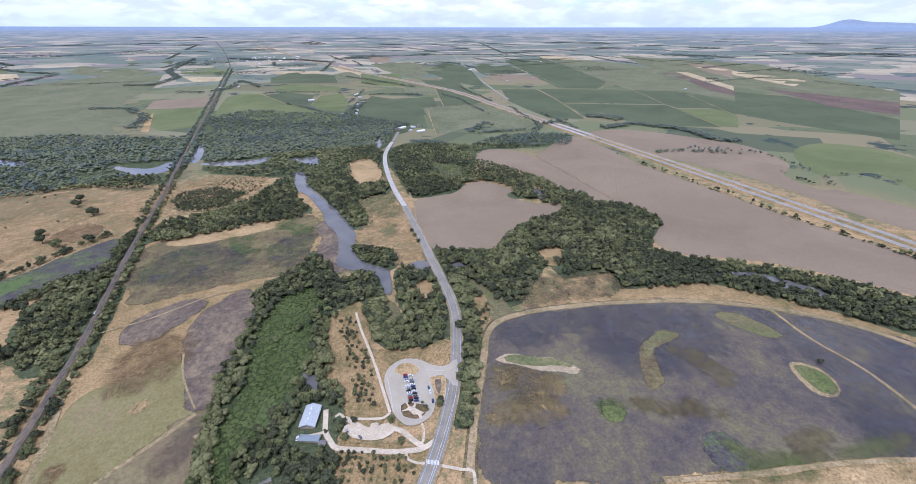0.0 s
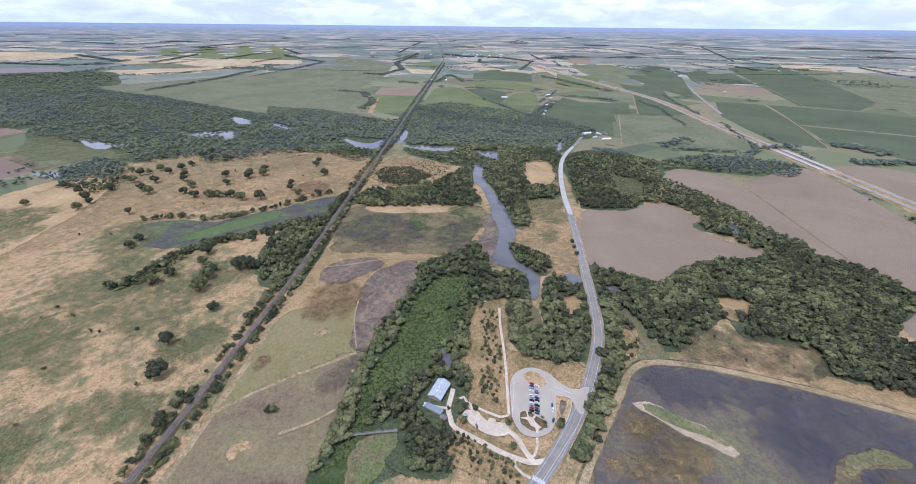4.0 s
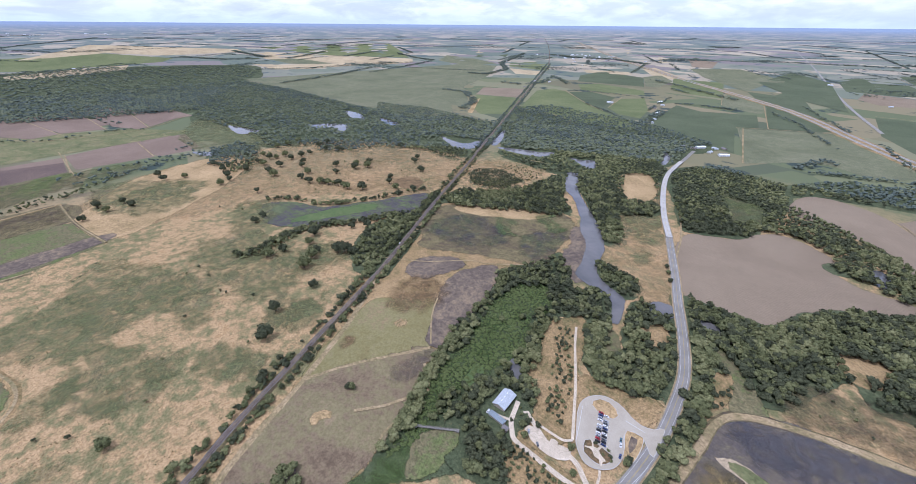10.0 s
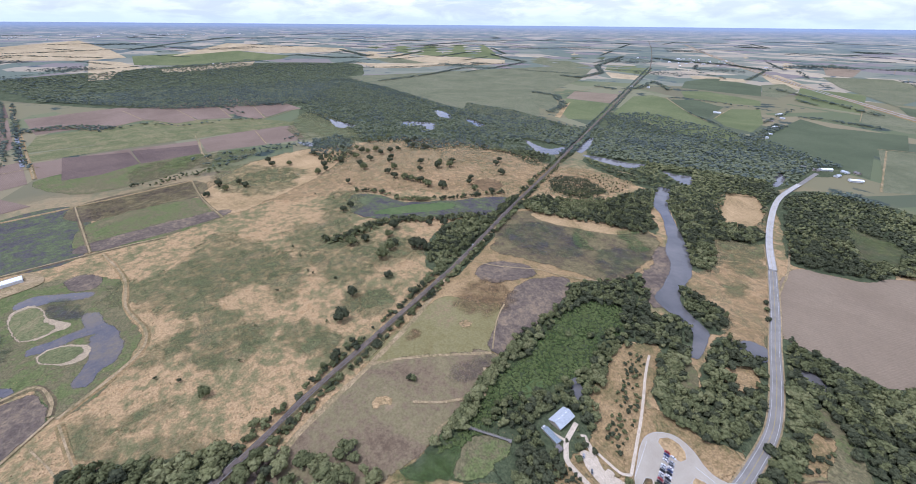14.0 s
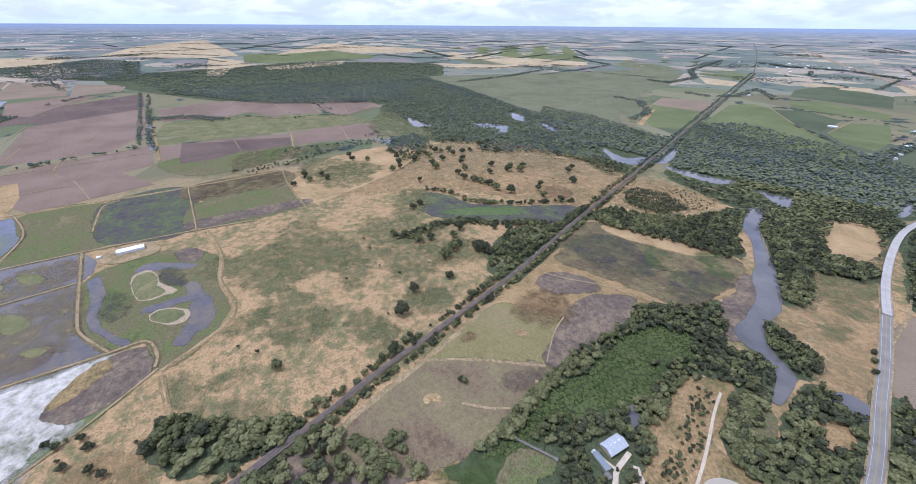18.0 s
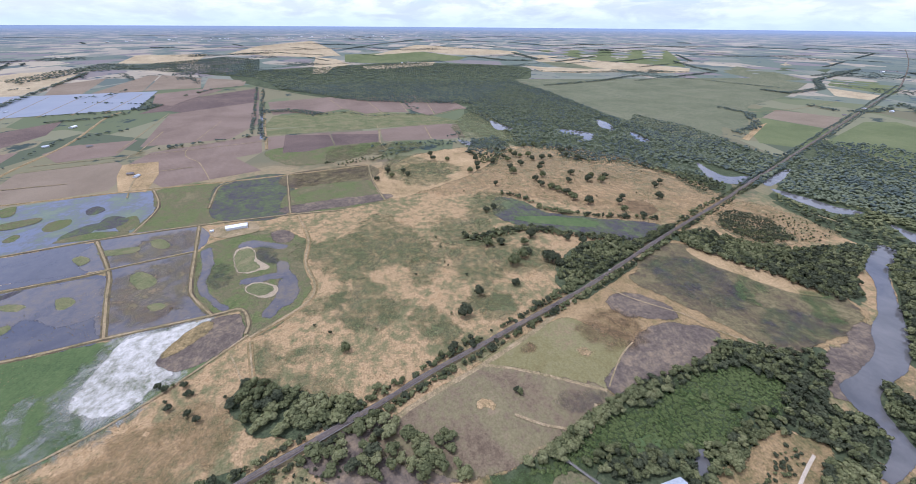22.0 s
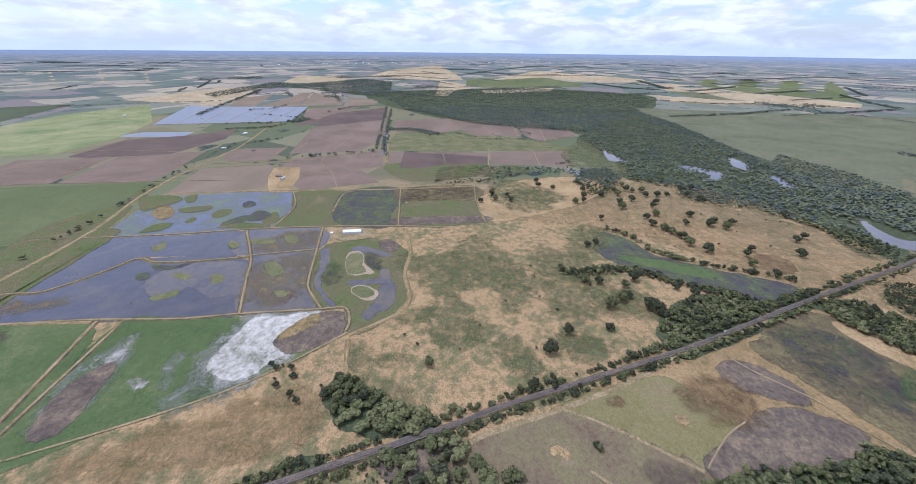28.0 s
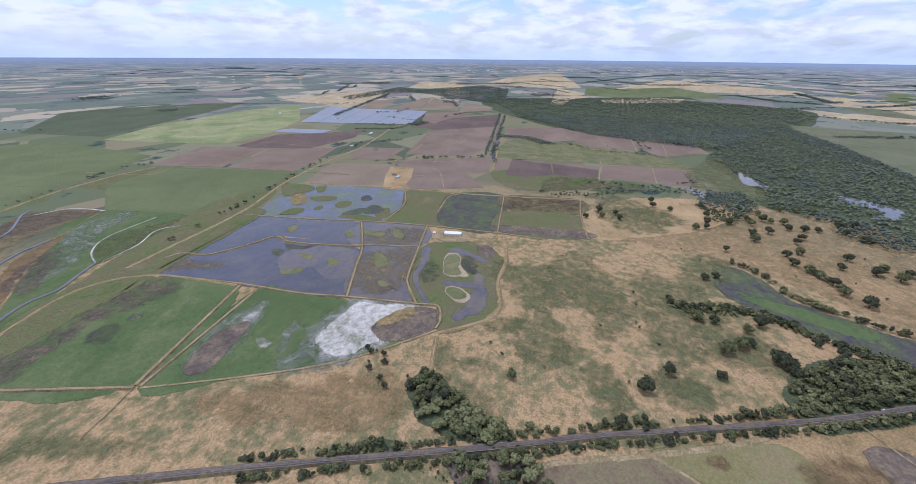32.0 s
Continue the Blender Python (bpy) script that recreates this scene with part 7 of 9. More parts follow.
CLEAR.append([(-94, 373), (-80, 373), (-66, 349), (-70, 332)])
CLEAR.append([(-59, 401), (-42, 424), (-29, 398), (-38, 373)])
CLEAR.append([(-217, 322), (-217, 375), (-185, 406), (-160, 369), (-178, 324), (-195, 306), (-166, 329), (-146, 293), (-153, 244), (-165, 205), (-172, 183), (-157, 137), (-140, 112), (-168, 71), (-168, 104), (-177, 159), (-196, 196), (-196, 252)])
CLEAR.append([(-167, 207), (-170, 233), (-159, 230), (-157, 205)])
CLEAR.append([(88, 412), (117, 428), (211, 438), (203, 400), (150, 386), (98, 368), (79, 377)])
CLEAR.append([(202, 394), (308, 414), (388, 383), (451, 344), (501, 294), (475, 269), (376, 365), (288, 377), (199, 375)])
CLEAR.append([(118, 499), (158, 508), (146, 475), (117, 472)])
CLEAR.append([(12, 419), (33, 410), (63, 356), (42, 344), (35, 377)])
CLEAR.append([(20, 383), (31, 388), (35, 351), (24, 336)])
CLEAR.append([(-68, 936), (8, 909), (14, 820), (-29, 792)])
CLEAR.append([(-267, 923), (-215, 955), (-173, 821), (-221, 785)])
CLEAR.append([(-36, 179), (-22, 193), (-20, 166), (-94, 165), (-87, 190), (-41, 186)])
CLEAR.append([(114, 486), (135, 507), (158, 507), (151, 473), (125, 461)])
CLEAR.append([(-159, 135), (-156, 149), (-137, 161), (-134, 142), (-130, 127), (-141, 111)])
CLEAR.append([(-372, 849), (-331, 753), (-289, 707), (-245, 640), (-222, 594), (-194, 553), (-175, 499), (-167, 459), (-141, 445), (-113, 438), (-97, 412), (-95, 394), (-85, 392), (-88, 412), (-93, 441), (-103, 450), (-139, 470), (-155, 499), (-166, 553), (-197, 612), (-226, 653), (-269, 707), (-312, 769), (-349, 849)])
CLEAR.append([(-66, 454), (-59, 467), (-37, 465), (-35, 453), (-49, 434)])
CLEAR.append([(-15, 460), (0, 466), (14, 454), (12, 445), (-2, 445)])
CLEAR.append([(-148, 259), (-147, 266), (-128, 252), (-129, 245)])
CLEAR.append([(149, 737), (164, 753), (174, 716), (159, 699)])
CLEAR.append([(346, 440), (401, 437), (457, 400), (466, 381), (444, 384), (392, 423), (345, 432)])
CLEAR.append([(-1217, 327), (-1168, 363), (-1147, 339)])
CLEAR.append([(-844, 904), (-834, 892), (-722, 825), (-670, 829), (-653, 880), (-693, 941), (-703, 953)])
CLEAR.append([(-730, 1108), (-712, 1044), (-662, 932), (-653, 919), (-629, 911), (-662, 994), (-721, 1095)])
CLEAR.append([(-636, 915), (-628, 901), (-560, 890), (-479, 903), (-462, 968), (-470, 982), (-591, 938)])
CLEAR.append([(-431, 968), (-425, 953), (-379, 918), (-344, 897), (-331, 913), (-337, 928), (-364, 985)])
CLEAR.append([(-251, 1186), (-248, 1171), (-237, 1124), (-218, 1044), (-212, 1074), (-215, 1090), (-231, 1173)])
CLEAR.append([(-1395, 993), (-1394, 947), (-1381, 938), (-1279, 878), (-1185, 884), (-1198, 893)])
CLEAR.append([(-1291, 718), (-1200, 805), (-1106, 746), (-1103, 689), (-1153, 749), (-1234, 698)])
CLEAR.append([(-1476, 525), (-1461, 519), (-1375, 497), (-1295, 493), (-1296, 554), (-1311, 560)])
CLEAR.append([(-1188, 955), (-1176, 945), (-1122, 902), (-1037, 885), (-1036, 921), (-1048, 931)])
wood("mixed", 1, [(-170, 91), (-182, 137), (-195, 167), (-210, 208), (-222, 248), (-228, 289), (-235, 353), (-255, 388), (-237, 426), (-218, 464), (-213, 497), (-193, 479), (-152, 416), (-133, 442), (-104, 432), (-99, 416), (-112, 390), (-118, 375), (-144, 361), (-149, 346), (-130, 309), (-118, 265), (-99, 231), (-89, 185), (-163, 79)])
wood("oak", 1, [(-104, 346), (-104, 373), (-82, 363), (-72, 340), (-60, 347), (-68, 370), (-82, 418), (-78, 453), (-62, 460), (-43, 442), (-28, 412), (-21, 376), (-13, 337), (-15, 317), (-30, 297), (-57, 308), (-74, 305), (-88, 319)])
wood("oak", 1, [(-165, 518), (-143, 506), (-119, 500), (-96, 495), (-86, 473), (-90, 452), (-105, 440), (-130, 456)])
wood("oak", 1, [(-365, 902), (-342, 1006), (-257, 1077), (-198, 1020), (-172, 887), (-154, 795), (-140, 747), (-169, 672), (-194, 700), (-157, 645), (-150, 588), (-171, 571), (-209, 613), (-249, 689), (-292, 748), (-327, 792)])
wood("willow", 1, [(-620, 926), (-663, 1011), (-738, 1205), (-627, 1256), (-551, 1323), (-412, 1274), (-355, 1323), (-217, 1333), (-197, 1249), (-206, 1065), (-250, 1056), (-372, 904), (-461, 887), (-574, 864)])
wood("oak", 1, [(-568, 856), (-454, 876), (-369, 897), (-350, 836), (-395, 824), (-491, 839)])
wood("oak", 1, [(-485, 524), (-493, 588), (-423, 643), (-393, 714), (-386, 809), (-360, 820), (-317, 710), (-274, 653), (-273, 616), (-349, 578), (-437, 528)])
wood("pine", 1, [(-542, 678), (-552, 729), (-497, 761), (-421, 726), (-432, 655), (-494, 641)])
wood("willow", 0.62, [(-1702, 489), (-2457, 994), (-1898, 1009), (-1320, 955), (-1046, 1009), (-1015, 1152), (-895, 1093), (-787, 1121), (-702, 1064), (-678, 902), (-752, 868), (-849, 826), (-913, 725), (-1063, 680), (-1217, 514), (-1313, 515)])
wood("oak", 1, [(-2582, 1065), (-2042, 1087), (-1420, 1026), (-1081, 1041), (-981, 1116), (-873, 1053), (-1001, 967), (-1320, 955), (-1818, 966), (-2407, 973)])
wood("oak", 1, [(-1203, 508), (-1045, 669), (-913, 725), (-826, 804), (-696, 853), (-625, 783), (-771, 753), (-898, 692), (-1007, 604), (-1109, 485)])
wood("willow", 0.62, [(-2787, -441), (-2648, -90), (-2376, 685), (-2457, 994), (-1882, 585), (-2031, 60), (-2482, -285)])
wood("oak", 1, [(-2502, -359), (-2375, 84), (-2167, 621), (-2457, 994), (-1810, 561), (-2001, 58)])
wood("oak", 1, [(-193, 1021), (-105, 1139), (25, 1077), (44, 945), (14, 820), (7, 752), (-70, 706), (-94, 721), (-129, 820)])
wood("oak", 1, [(71, 525), (96, 553), (126, 599), (177, 629), (229, 672), (313, 667), (343, 637), (348, 595), (319, 564), (284, 499), (327, 483), (370, 467), (437, 451), (515, 407), (577, 366), (520, 313), (443, 344), (390, 385), (329, 411), (266, 405), (205, 400), (211, 438), (140, 467), (86, 425), (72, 372), (34, 425), (13, 453), (-3, 483), (62, 483)])
wood("shrub", 1, [(-10, 439), (12, 425), (33, 400), (45, 377), (29, 336), (21, 301), (14, 243), (8, 208), (3, 208), (2, 270), (1, 336)])
wood("oak", 1, [(-45, 499), (43, 499), (37, 475), (-35, 467)])
wood("oak", 0.8, [(25, 1077), (132, 1208), (250, 1232), (352, 1213), (326, 1112), (230, 1079), (134, 1060), (71, 1048), (47, 1021)])
wood("willow", 0.8, [(-1439, 1149), (-1196, 1203), (-834, 1165), (-807, 1211), (-566, 1295), (-268, 1209), (-232, 1108), (-268, 985), (-431, 950), (-657, 958), (-646, 869), (-781, 855), (-1095, 841)])
wood("oak", 0.8, [(-1072, 820), (-765, 835), (-683, 839), (-636, 743), (-774, 758), (-918, 725), (-918, 681)])
wood("oak", 0.9, [(-2481, -367), (-2727, 13), (-2600, 733), (-2534, 1071), (-2169, 741), (-1889, 438), (-2038, 384), (-2264, 265)])
wood("willow", 0.62, [(-3491, -750), (-4085, 570), (-3612, 1499), (-3014, 1388), (-2527, 1032), (-2474, 150), (-2481, -367)])
wood("oak", 0.6, [(-930, 1454), (-828, 1605), (-395, 1523), (-163, 1369), (-215, 1208), (-536, 1217), (-761, 1229)])
wood("cottonwood", 0.8, [(-299, -146), (-317, -143), (-326, -130), (-313, -102), (-291, -66), (-279, -38), (-268, -22), (-258, -44), (-256, -65), (-250, -85), (-275, -129)])
wood("cottonwood", 0.5, [(-233, -63), (-250, -43), (-253, -12), (-237, 19), (-226, 44), (-214, 57), (-193, 52), (-177, 63), (-197, -34), (-224, -73)])
wood("oak", 0.8, [(-220, -161), (-228, -140), (-227, -121), (-214, -127)])
wood("low", 1, [(-217, 322), (-217, 375), (-185, 406), (-160, 369), (-178, 324), (-195, 306), (-166, 329), (-146, 293), (-153, 244), (-165, 205), (-172, 183), (-157, 137), (-168, 104), (-177, 159), (-196, 196), (-196, 252)], False)
wood("oak", 0.5, [(-205, 259), (-187, 301), (-153, 274), (-146, 244), (-153, 234), (-174, 251)])
wood("oak", 0.6, [(-152, 257), (-148, 275), (-138, 315), (-155, 341), (-162, 308), (-157, 281)])
wood("oak", 0.9, [(-138, 228), (-119, 266), (-113, 321), (-127, 333), (-125, 281), (-119, 251), (-104, 227), (-107, 220)])
wood("oak", 0.9, [(-190, 177), (-178, 213), (-174, 251), (-157, 241), (-151, 207), (-162, 186), (-168, 161)])
wood("oak", 0.95, [(-161, 204), (-150, 228), (-132, 213), (-126, 196), (-108, 184), (-91, 178), (-85, 151), (-126, 140), (-151, 166)])
wood("willow", 0.7, [(-19, 414), (8, 385), (11, 301), (12, 245), (8, 209), (1, 208), (-4, 274), (-5, 314)])
wood("oak", 0.8, [(-40, 483), (13, 446), (45, 377), (30, 356), (5, 400), (-14, 439)])
wood("oak", 0.4, [(-130, 272), (-137, 313), (-110, 289), (-87, 266), (-85, 240), (-95, 226), (-117, 246)])
wood("oak", 0.9, [(-17, 323), (-23, 374), (-24, 405), (-11, 388), (-3, 331)])
wood("oak", 0.95, [(-19, 474), (3, 476), (21, 451), (44, 490), (70, 506), (94, 405), (51, 364), (30, 400), (9, 436), (-5, 429)])
wood("willow", 0.8, [(-11, 422), (-1, 435), (12, 397), (16, 364), (23, 332), (8, 314), (5, 360)])
wood("oak", 0.9, [(-107, 355), (-116, 385), (-113, 404), (-97, 397), (-86, 370), (-71, 331), (-50, 317), (-30, 307), (-33, 293), (-61, 297), (-85, 312)])
wood("oak", 0.8, [(-72, 404), (-76, 448), (-41, 445), (-21, 398), (-17, 360), (-35, 379), (-55, 400)])
wood("oak", 0.9, [(-1063, 312), (-1176, 354), (-1224, 450), (-1118, 463), (-967, 371), (-946, 325)])
wood("oak", 0.9, [(-1053, 601), (-994, 615), (-956, 704), (-886, 687), (-903, 607), (-964, 559)])
wood("oak", 0.6, [(57, 478), (67, 526), (105, 586), (144, 606), (191, 648), (205, 684), (189, 718), (114, 702), (107, 730), (148, 736), (202, 748), (249, 727), (264, 684), (298, 665), (342, 614), (346, 594), (299, 547), (269, 448), (201, 401), (210, 442), (146, 432), (125, 461), (105, 434), (86, 384), (63, 383), (31, 421), (13, 436), (27, 470)])
wood("oak", 1, [(-40, 480), (-12, 495), (19, 480), (27, 463), (0, 457), (-32, 455)])
wood("willow", 0.6, [(-16, 422), (5, 420), (21, 393), (21, 335), (21, 288), (18, 246), (10, 209), (6, 207), (9, 268), (8, 329), (-6, 380)])
wood("oak", 0.7, [(-132, 307), (-145, 341), (-147, 357), (-134, 352), (-123, 320), (-110, 289), (-110, 276)])
wood("oak", 0.6, [(-92, 230), (-94, 253), (-84, 251), (-73, 231), (-60, 225), (-79, 199)])
wood("willow", 0.8, [(-182, 131), (-195, 167), (-204, 203), (-216, 242), (-215, 258), (-194, 217), (-186, 180), (-171, 142), (-164, 124)])
wood("willow", 0.8, [(-100, 339), (-82, 316), (-58, 301), (-42, 300), (-45, 291), (-66, 295), (-86, 310)])
tree_row("oak", 26, 9, [(-1028, -45), (-1055, -8), (-1060, 54), (-1133, 147), (-1173, 280), (-1163, 490)])
tree_row("oak", 26, 8, [(61, 879), (145, 821), (181, 753), (242, 680)])

tree_row("oak", 14, 12, [(522, 1015), (642, 1065), (776, 1040), (819, 962), (819, 842), (790, 769), (750, 784), (744, 869)])
tree_row("oak", 10, 16, [(858, 852), (941, 806), (1036, 786)])
tree_row("oak", 9, 18, [(-497, -758), (-730, -783), (-949, -825), (-1228, -864), (-1520, -883)])
tree_row("oak", 12, 12, [(-1190, 45), (-1207, 330), (-1185, 466)])
tree_row("oak", 12, 10, [(-1052, -94), (-1072, 9), (-1050, 88)])
tree_row("oak", 9, 12, [(-1337, -274), (-2063, -384)])
tree_row("oak", 12, 12, [(-2241, -1167), (-2140, -899), (-2462, -955)])
tree_row("oak", 10, 12, [(-1936, -1075), (-1966, -830), (-2140, -868)])
tree_row("oak", 8, 16, [(-1266, -631), (-1364, -430), (-1393, -315)])
tree_row("oak", 8, 14, [(413, 1011), (464, 886), (533, 743), (580, 621), (631, 535), (672, 455)])
tree_row("shrub", 6, 10, [(447, 943), (507, 785), (580, 621), (672, 455)])
tree_row("oak", 7, 9, [(4, 336), (5, 285), (3, 243)])
tree_row("shrub", 8, 6, [(-6, 417), (7, 371), (7, 323)])
tree_row("shrub", 5, 6, [(-34, 512), (-23, 470), (-9, 437)])
tree_row("shrub", 12, 8, [(-473, -1303), (-555, -1325), (-665, -1357)])
tree_row("oak", 12, 9, [(-752, -1387), (-861, -1411), (-956, -1385)])
tree_row("oak", 14, 10, [(-1911, -1164), (-1994, -902), (-2175, -876)])
tree_row("oak", 10, 12, [(-2142, 261), (-1746, 286)])
tree_row("oak", 10, 20, [(-1144, -2787), (-1201, -2545), (-1264, -2450)])
tree_row("oak", 14, 9, [(-1693, -151), (-1764, -32), (-1641, 74), (-1652, 247), (-1601, 319)])
tree_row("oak", 9, 12, [(-1993, 252), (-1726, 262)])
tree_row("oak", 16, 10, [(-1303, 358), (-1227, 278), (-1180, 193), (-1142, 94), (-1115, 65)])
tree_row("oak", 40, 5, [(-1899, 2358), (-1749, 2387), (-1850, 2768), (-2196, 3198), (-2756, 4490)])
tree_row("oak", 36, 5, [(-1493, 1644), (-1342, 1651), (-1138, 1462), (-1073, 1285)])
tree_row("oak", 26, 6, [(-1443, 2107), (-1304, 2101), (-1240, 2242)])
tree_row("oak", 30, 6, [(-1240, 2242), (-1348, 2593), (-1094, 2313)])
tree_row("oak", 14, 6, [(-978, 2082), (-809, 2122), (-591, 2098)])
tree_row("oak", 14, 6, [(-1661, 3500), (-1467, 3444), (-1142, 3137)])
tree_row("oak", 90, 5, [(-2405, 4535), (-2001, 4330), (-1626, 4377)])
tree_row("oak", 60, 6, [(-1626, 4377), (-1167, 4035)])
tree_row("oak", 20, 6, [(-1028, 3186), (-1174, 3938)])
tree_row("oak", 14, 6, [(-747, 1771), (-579, 1629), (-448, 1498)])
tree_row("oak", 18, 5, [(-584, 2515), (-474, 2426)])
tree_row("oak", 24, 5, [(-437, 2018), (-375, 2057), (-199, 2046)])
tree_row("oak", 10, 8, [(-819, 2860), (-646, 2808)])
tree_row("oak", 16, 6, [(-80, 2069), (15, 1874), (115, 1544)])
tree_row("oak", 14, 7, [(-311, 3720), (-212, 3712), (-108, 3556)])
tree_row("oak", 40, 5, [(-414, 1402), (-419, 1567), (-426, 1805)])
tree_row("oak", 12, 7, [(-479, 1789), (-500, 2204)])
tree_row("oak", 14, 6, [(-2656, 4196), (-2171, 4106)])
tree_row("oak", 22, 5, [(76, 1109), (142, 1089), (218, 1177), (280, 1351), (392, 1439)])
tree_row("oak", 34, 2.4, [(479, 1313), (618, 1373), (668, 1329), (722, 1309), (746, 1250), (765, 1155), (824, 1134)])
tree_row("oak", 60, 2.6, [(484, 1514), (546, 1507), (590, 1440)])
tree_row("oak", 24, 6, [(1516, 4907), (1538, 4276), (1649, 3925)])
tree_row("oak", 14, 6, [(171, 3007), (325, 2862)])
tree_row("oak", 14, 6, [(8, 2343), (150, 1834)])
tree_row("oak", 18, 5, [(216, 1703), (278, 1338)])
tree_row("oak", 14, 6, [(326, 1577), (395, 1289)])
tree_row("oak", 9, 6, [(520, 1025), (608, 1038)])
tree_row("oak", 16, 5, [(631, 1033), (751, 1013)])
tree_row("oak", 24, 5, [(42, 1249), (84, 1374), (123, 1352)])
tree_row("oak", 20, 5, [(61, 1234), (232, 1283)])
tree_row("oak", 40, 7, [(-182, 5229), (547, 5240)])
tree_row("oak", 12, 7, [(451, 8513), (602, 5097)])
tree_row("oak", 26, 6, [(-744, 2823), (-573, 2673), (-238, 2322)])
tree_row("oak", 34, 5, [(-2334, 1181), (-2393, 1400), (-2462, 1640), (-2685, 2098)])
tree_row("oak", 24, 5, [(-2685, 2098), (-2546, 2286), (-2792, 2929)])
tree_row("oak", 30, 6, [(-3800, 3396), (-3160, 3067), (-2837, 2977)])
tree_row("oak", 40, 8, [(-3955, 2095), (-4174, 2426), (-4646, 2977)])
tree_row("oak", 30, 8, [(-5945, 3847), (-6764, 5425), (-6857, 6952)])
tree_row("oak", 26, 8, [(-4892, 4707), (-4289, 4967), (-4288, 5970)])
tree_row("oak", 60, 6, [(-5434, 2228), (-4236, 2030)])
tree_row("oak", 50, 6, [(-4817, 1453), (-4260, 1635), (-4078, 1884)])
tree_row("oak", 20, 5, [(-3158, 1420), (-2975, 1736), (-2962, 2205), (-2801, 2673)])
tree_row("oak", 30, 6, [(-4729, 4242), (-3751, 3578)])
tree_row("oak", 24, 7, [(-9162, 3597), (-7329, 3678), (-7992, 5896), (-6095, 5814)])
tree_row("oak", 30, 8, [(-6546, 20), (-8356, 701), (-11017, 1993)])
tree_row("oak", 26, 8, [(-3904, 540), (-4126, 778), (-4230, 947)])
tree_row("oak", 22, 5, [(-2178, -1448), (-2581, -1554), (-3020, -1650), (-3631, -1801)])
tree_row("oak", 18, 6, [(-2367, -1270), (-2421, -1161), (-2642, -1150)])
tree_row("oak", 20, 5, [(-1788, -1090), (-1820, -986), (-1845, -913), (-1939, -874)])
tree_row("oak", 60, 5, [(-1986, -863), (-2111, -834)])
tree_row("oak", 14, 6, [(-1496, -850), (-1556, -798), (-1603, -742)])
tree_row("oak", 12, 5, [(-2593, -500), (-1917, -397), (-1435, -326)])
tree_row("oak", 12, 5, [(-2518, -454), (-1911, -370), (-1429, -301)])
tree_row("oak", 60, 6, [(-1832, -346), (-1844, -239), (-1726, -122)])
tree_row("oak", 12, 7, [(-1277, -614), (-1336, -502), (-1414, -328)])
tree_row("oak", 10, 8, [(-2311, -798), (-2574, -717), (-2676, -570)])
tree_row("oak", 30, 6, [(-14176, -5836), (-15192, -5023), (-15762, -2756)])
tree_row("oak", 24, 7, [(-5228, -1558), (-5999, -915), (-5269, -212)])
wood("oak", 0.9, [(-3163, -2035), (-3579, -2063), (-4128, -2053), (-4504, -2082), (-4271, -1716), (-4582, -1541), (-5172, -1226), (-4735, -829), (-3693, -662), (-3085, -605), (-3260, -803), (-3501, -1158), (-3884, -1637), (-3734, -1869), (-3337, -1828), (-3020, -1857)])
wood("oak", 0.9, [(14, 820), (44, 945), (67, 930), (127, 880), (185, 803), (206, 760), (242, 690), (300, 670), (229, 650), (191, 660), (150, 695), (118, 712), (110, 765), (60, 800), (20, 790)])
tree_row("oak", 16, 1.8, [(-581, 165), (-565, 197), (-577, 241), (-584, 282), (-558, 323), (-523, 378), (-503, 430)])
tree_row("shrub", 14, 3, [(-574, 162), (-558, 194), (-569, 237), (-576, 277)])
tree_row("oak", 10, 5, [(-752, 299), (-708, 342), (-645, 355), (-615, 401)])
tree_row("oak", 12, 5, [(-645, 355), (-598, 431), (-553, 550)])
wood("mixed", 0.95, [(-457, 291), (-505, 360), (-503, 430), (-495, 472), (-517, 522), (-528, 563), (-470, 498), (-421, 399), (-390, 327), (-371, 277), (-389, 261), (-432, 273)])

# ---- building kit ----
def flat_mat(name, c, rough=0.5, metal=0.0, spec=0.4):
    """Paint, glass, rubber: a plain coat with slight wear."""
    d = tuple(max(0.0, v * 0.82) for v in c)
    return grid_mat(name, [d, c], 0.5, 4.0, rough=rough, metal=metal, spec=spec, fine=0.3)


PAINT = {
    "white": flat_mat("car_white", (0.72, 0.72, 0.72), 0.3),
    "silver": flat_mat("car_silver", (0.42, 0.43, 0.45), 0.3, 0.5),
    "black": flat_mat("car_black", (0.025, 0.025, 0.03), 0.25),
    "blue": flat_mat("car_blue", (0.03, 0.05, 0.14), 0.3),
    "red": flat_mat("car_red", (0.32, 0.02, 0.03), 0.3),
    "grey": flat_mat("car_grey", (0.14, 0.145, 0.15), 0.3),
    "teal": flat_mat("car_teal", (0.05, 0.13, 0.16), 0.3),
}
GLASS = flat_mat("tinted_glass", (0.03, 0.035, 0.04), 0.08, 0.0, 0.6)
RUBBER = flat_mat("rubber", (0.03, 0.03, 0.03), 0.8)
CHROME = flat_mat("rim_metal", (0.5, 0.5, 0.5), 0.3, 0.9)
WALL_WHITE = flat_mat("white_siding", (0.72, 0.71, 0.68), 0.7)
WALL_TAN = flat_mat("tan_siding", (0.42, 0.36, 0.28), 0.8)
METAL_ROOF = flat_mat("metal_roof", (0.50, 0.52, 0.53), 0.5, 0.1)
WHITE_ROOF = flat_mat("white_roof", (0.85, 0.86, 0.87), 0.5)
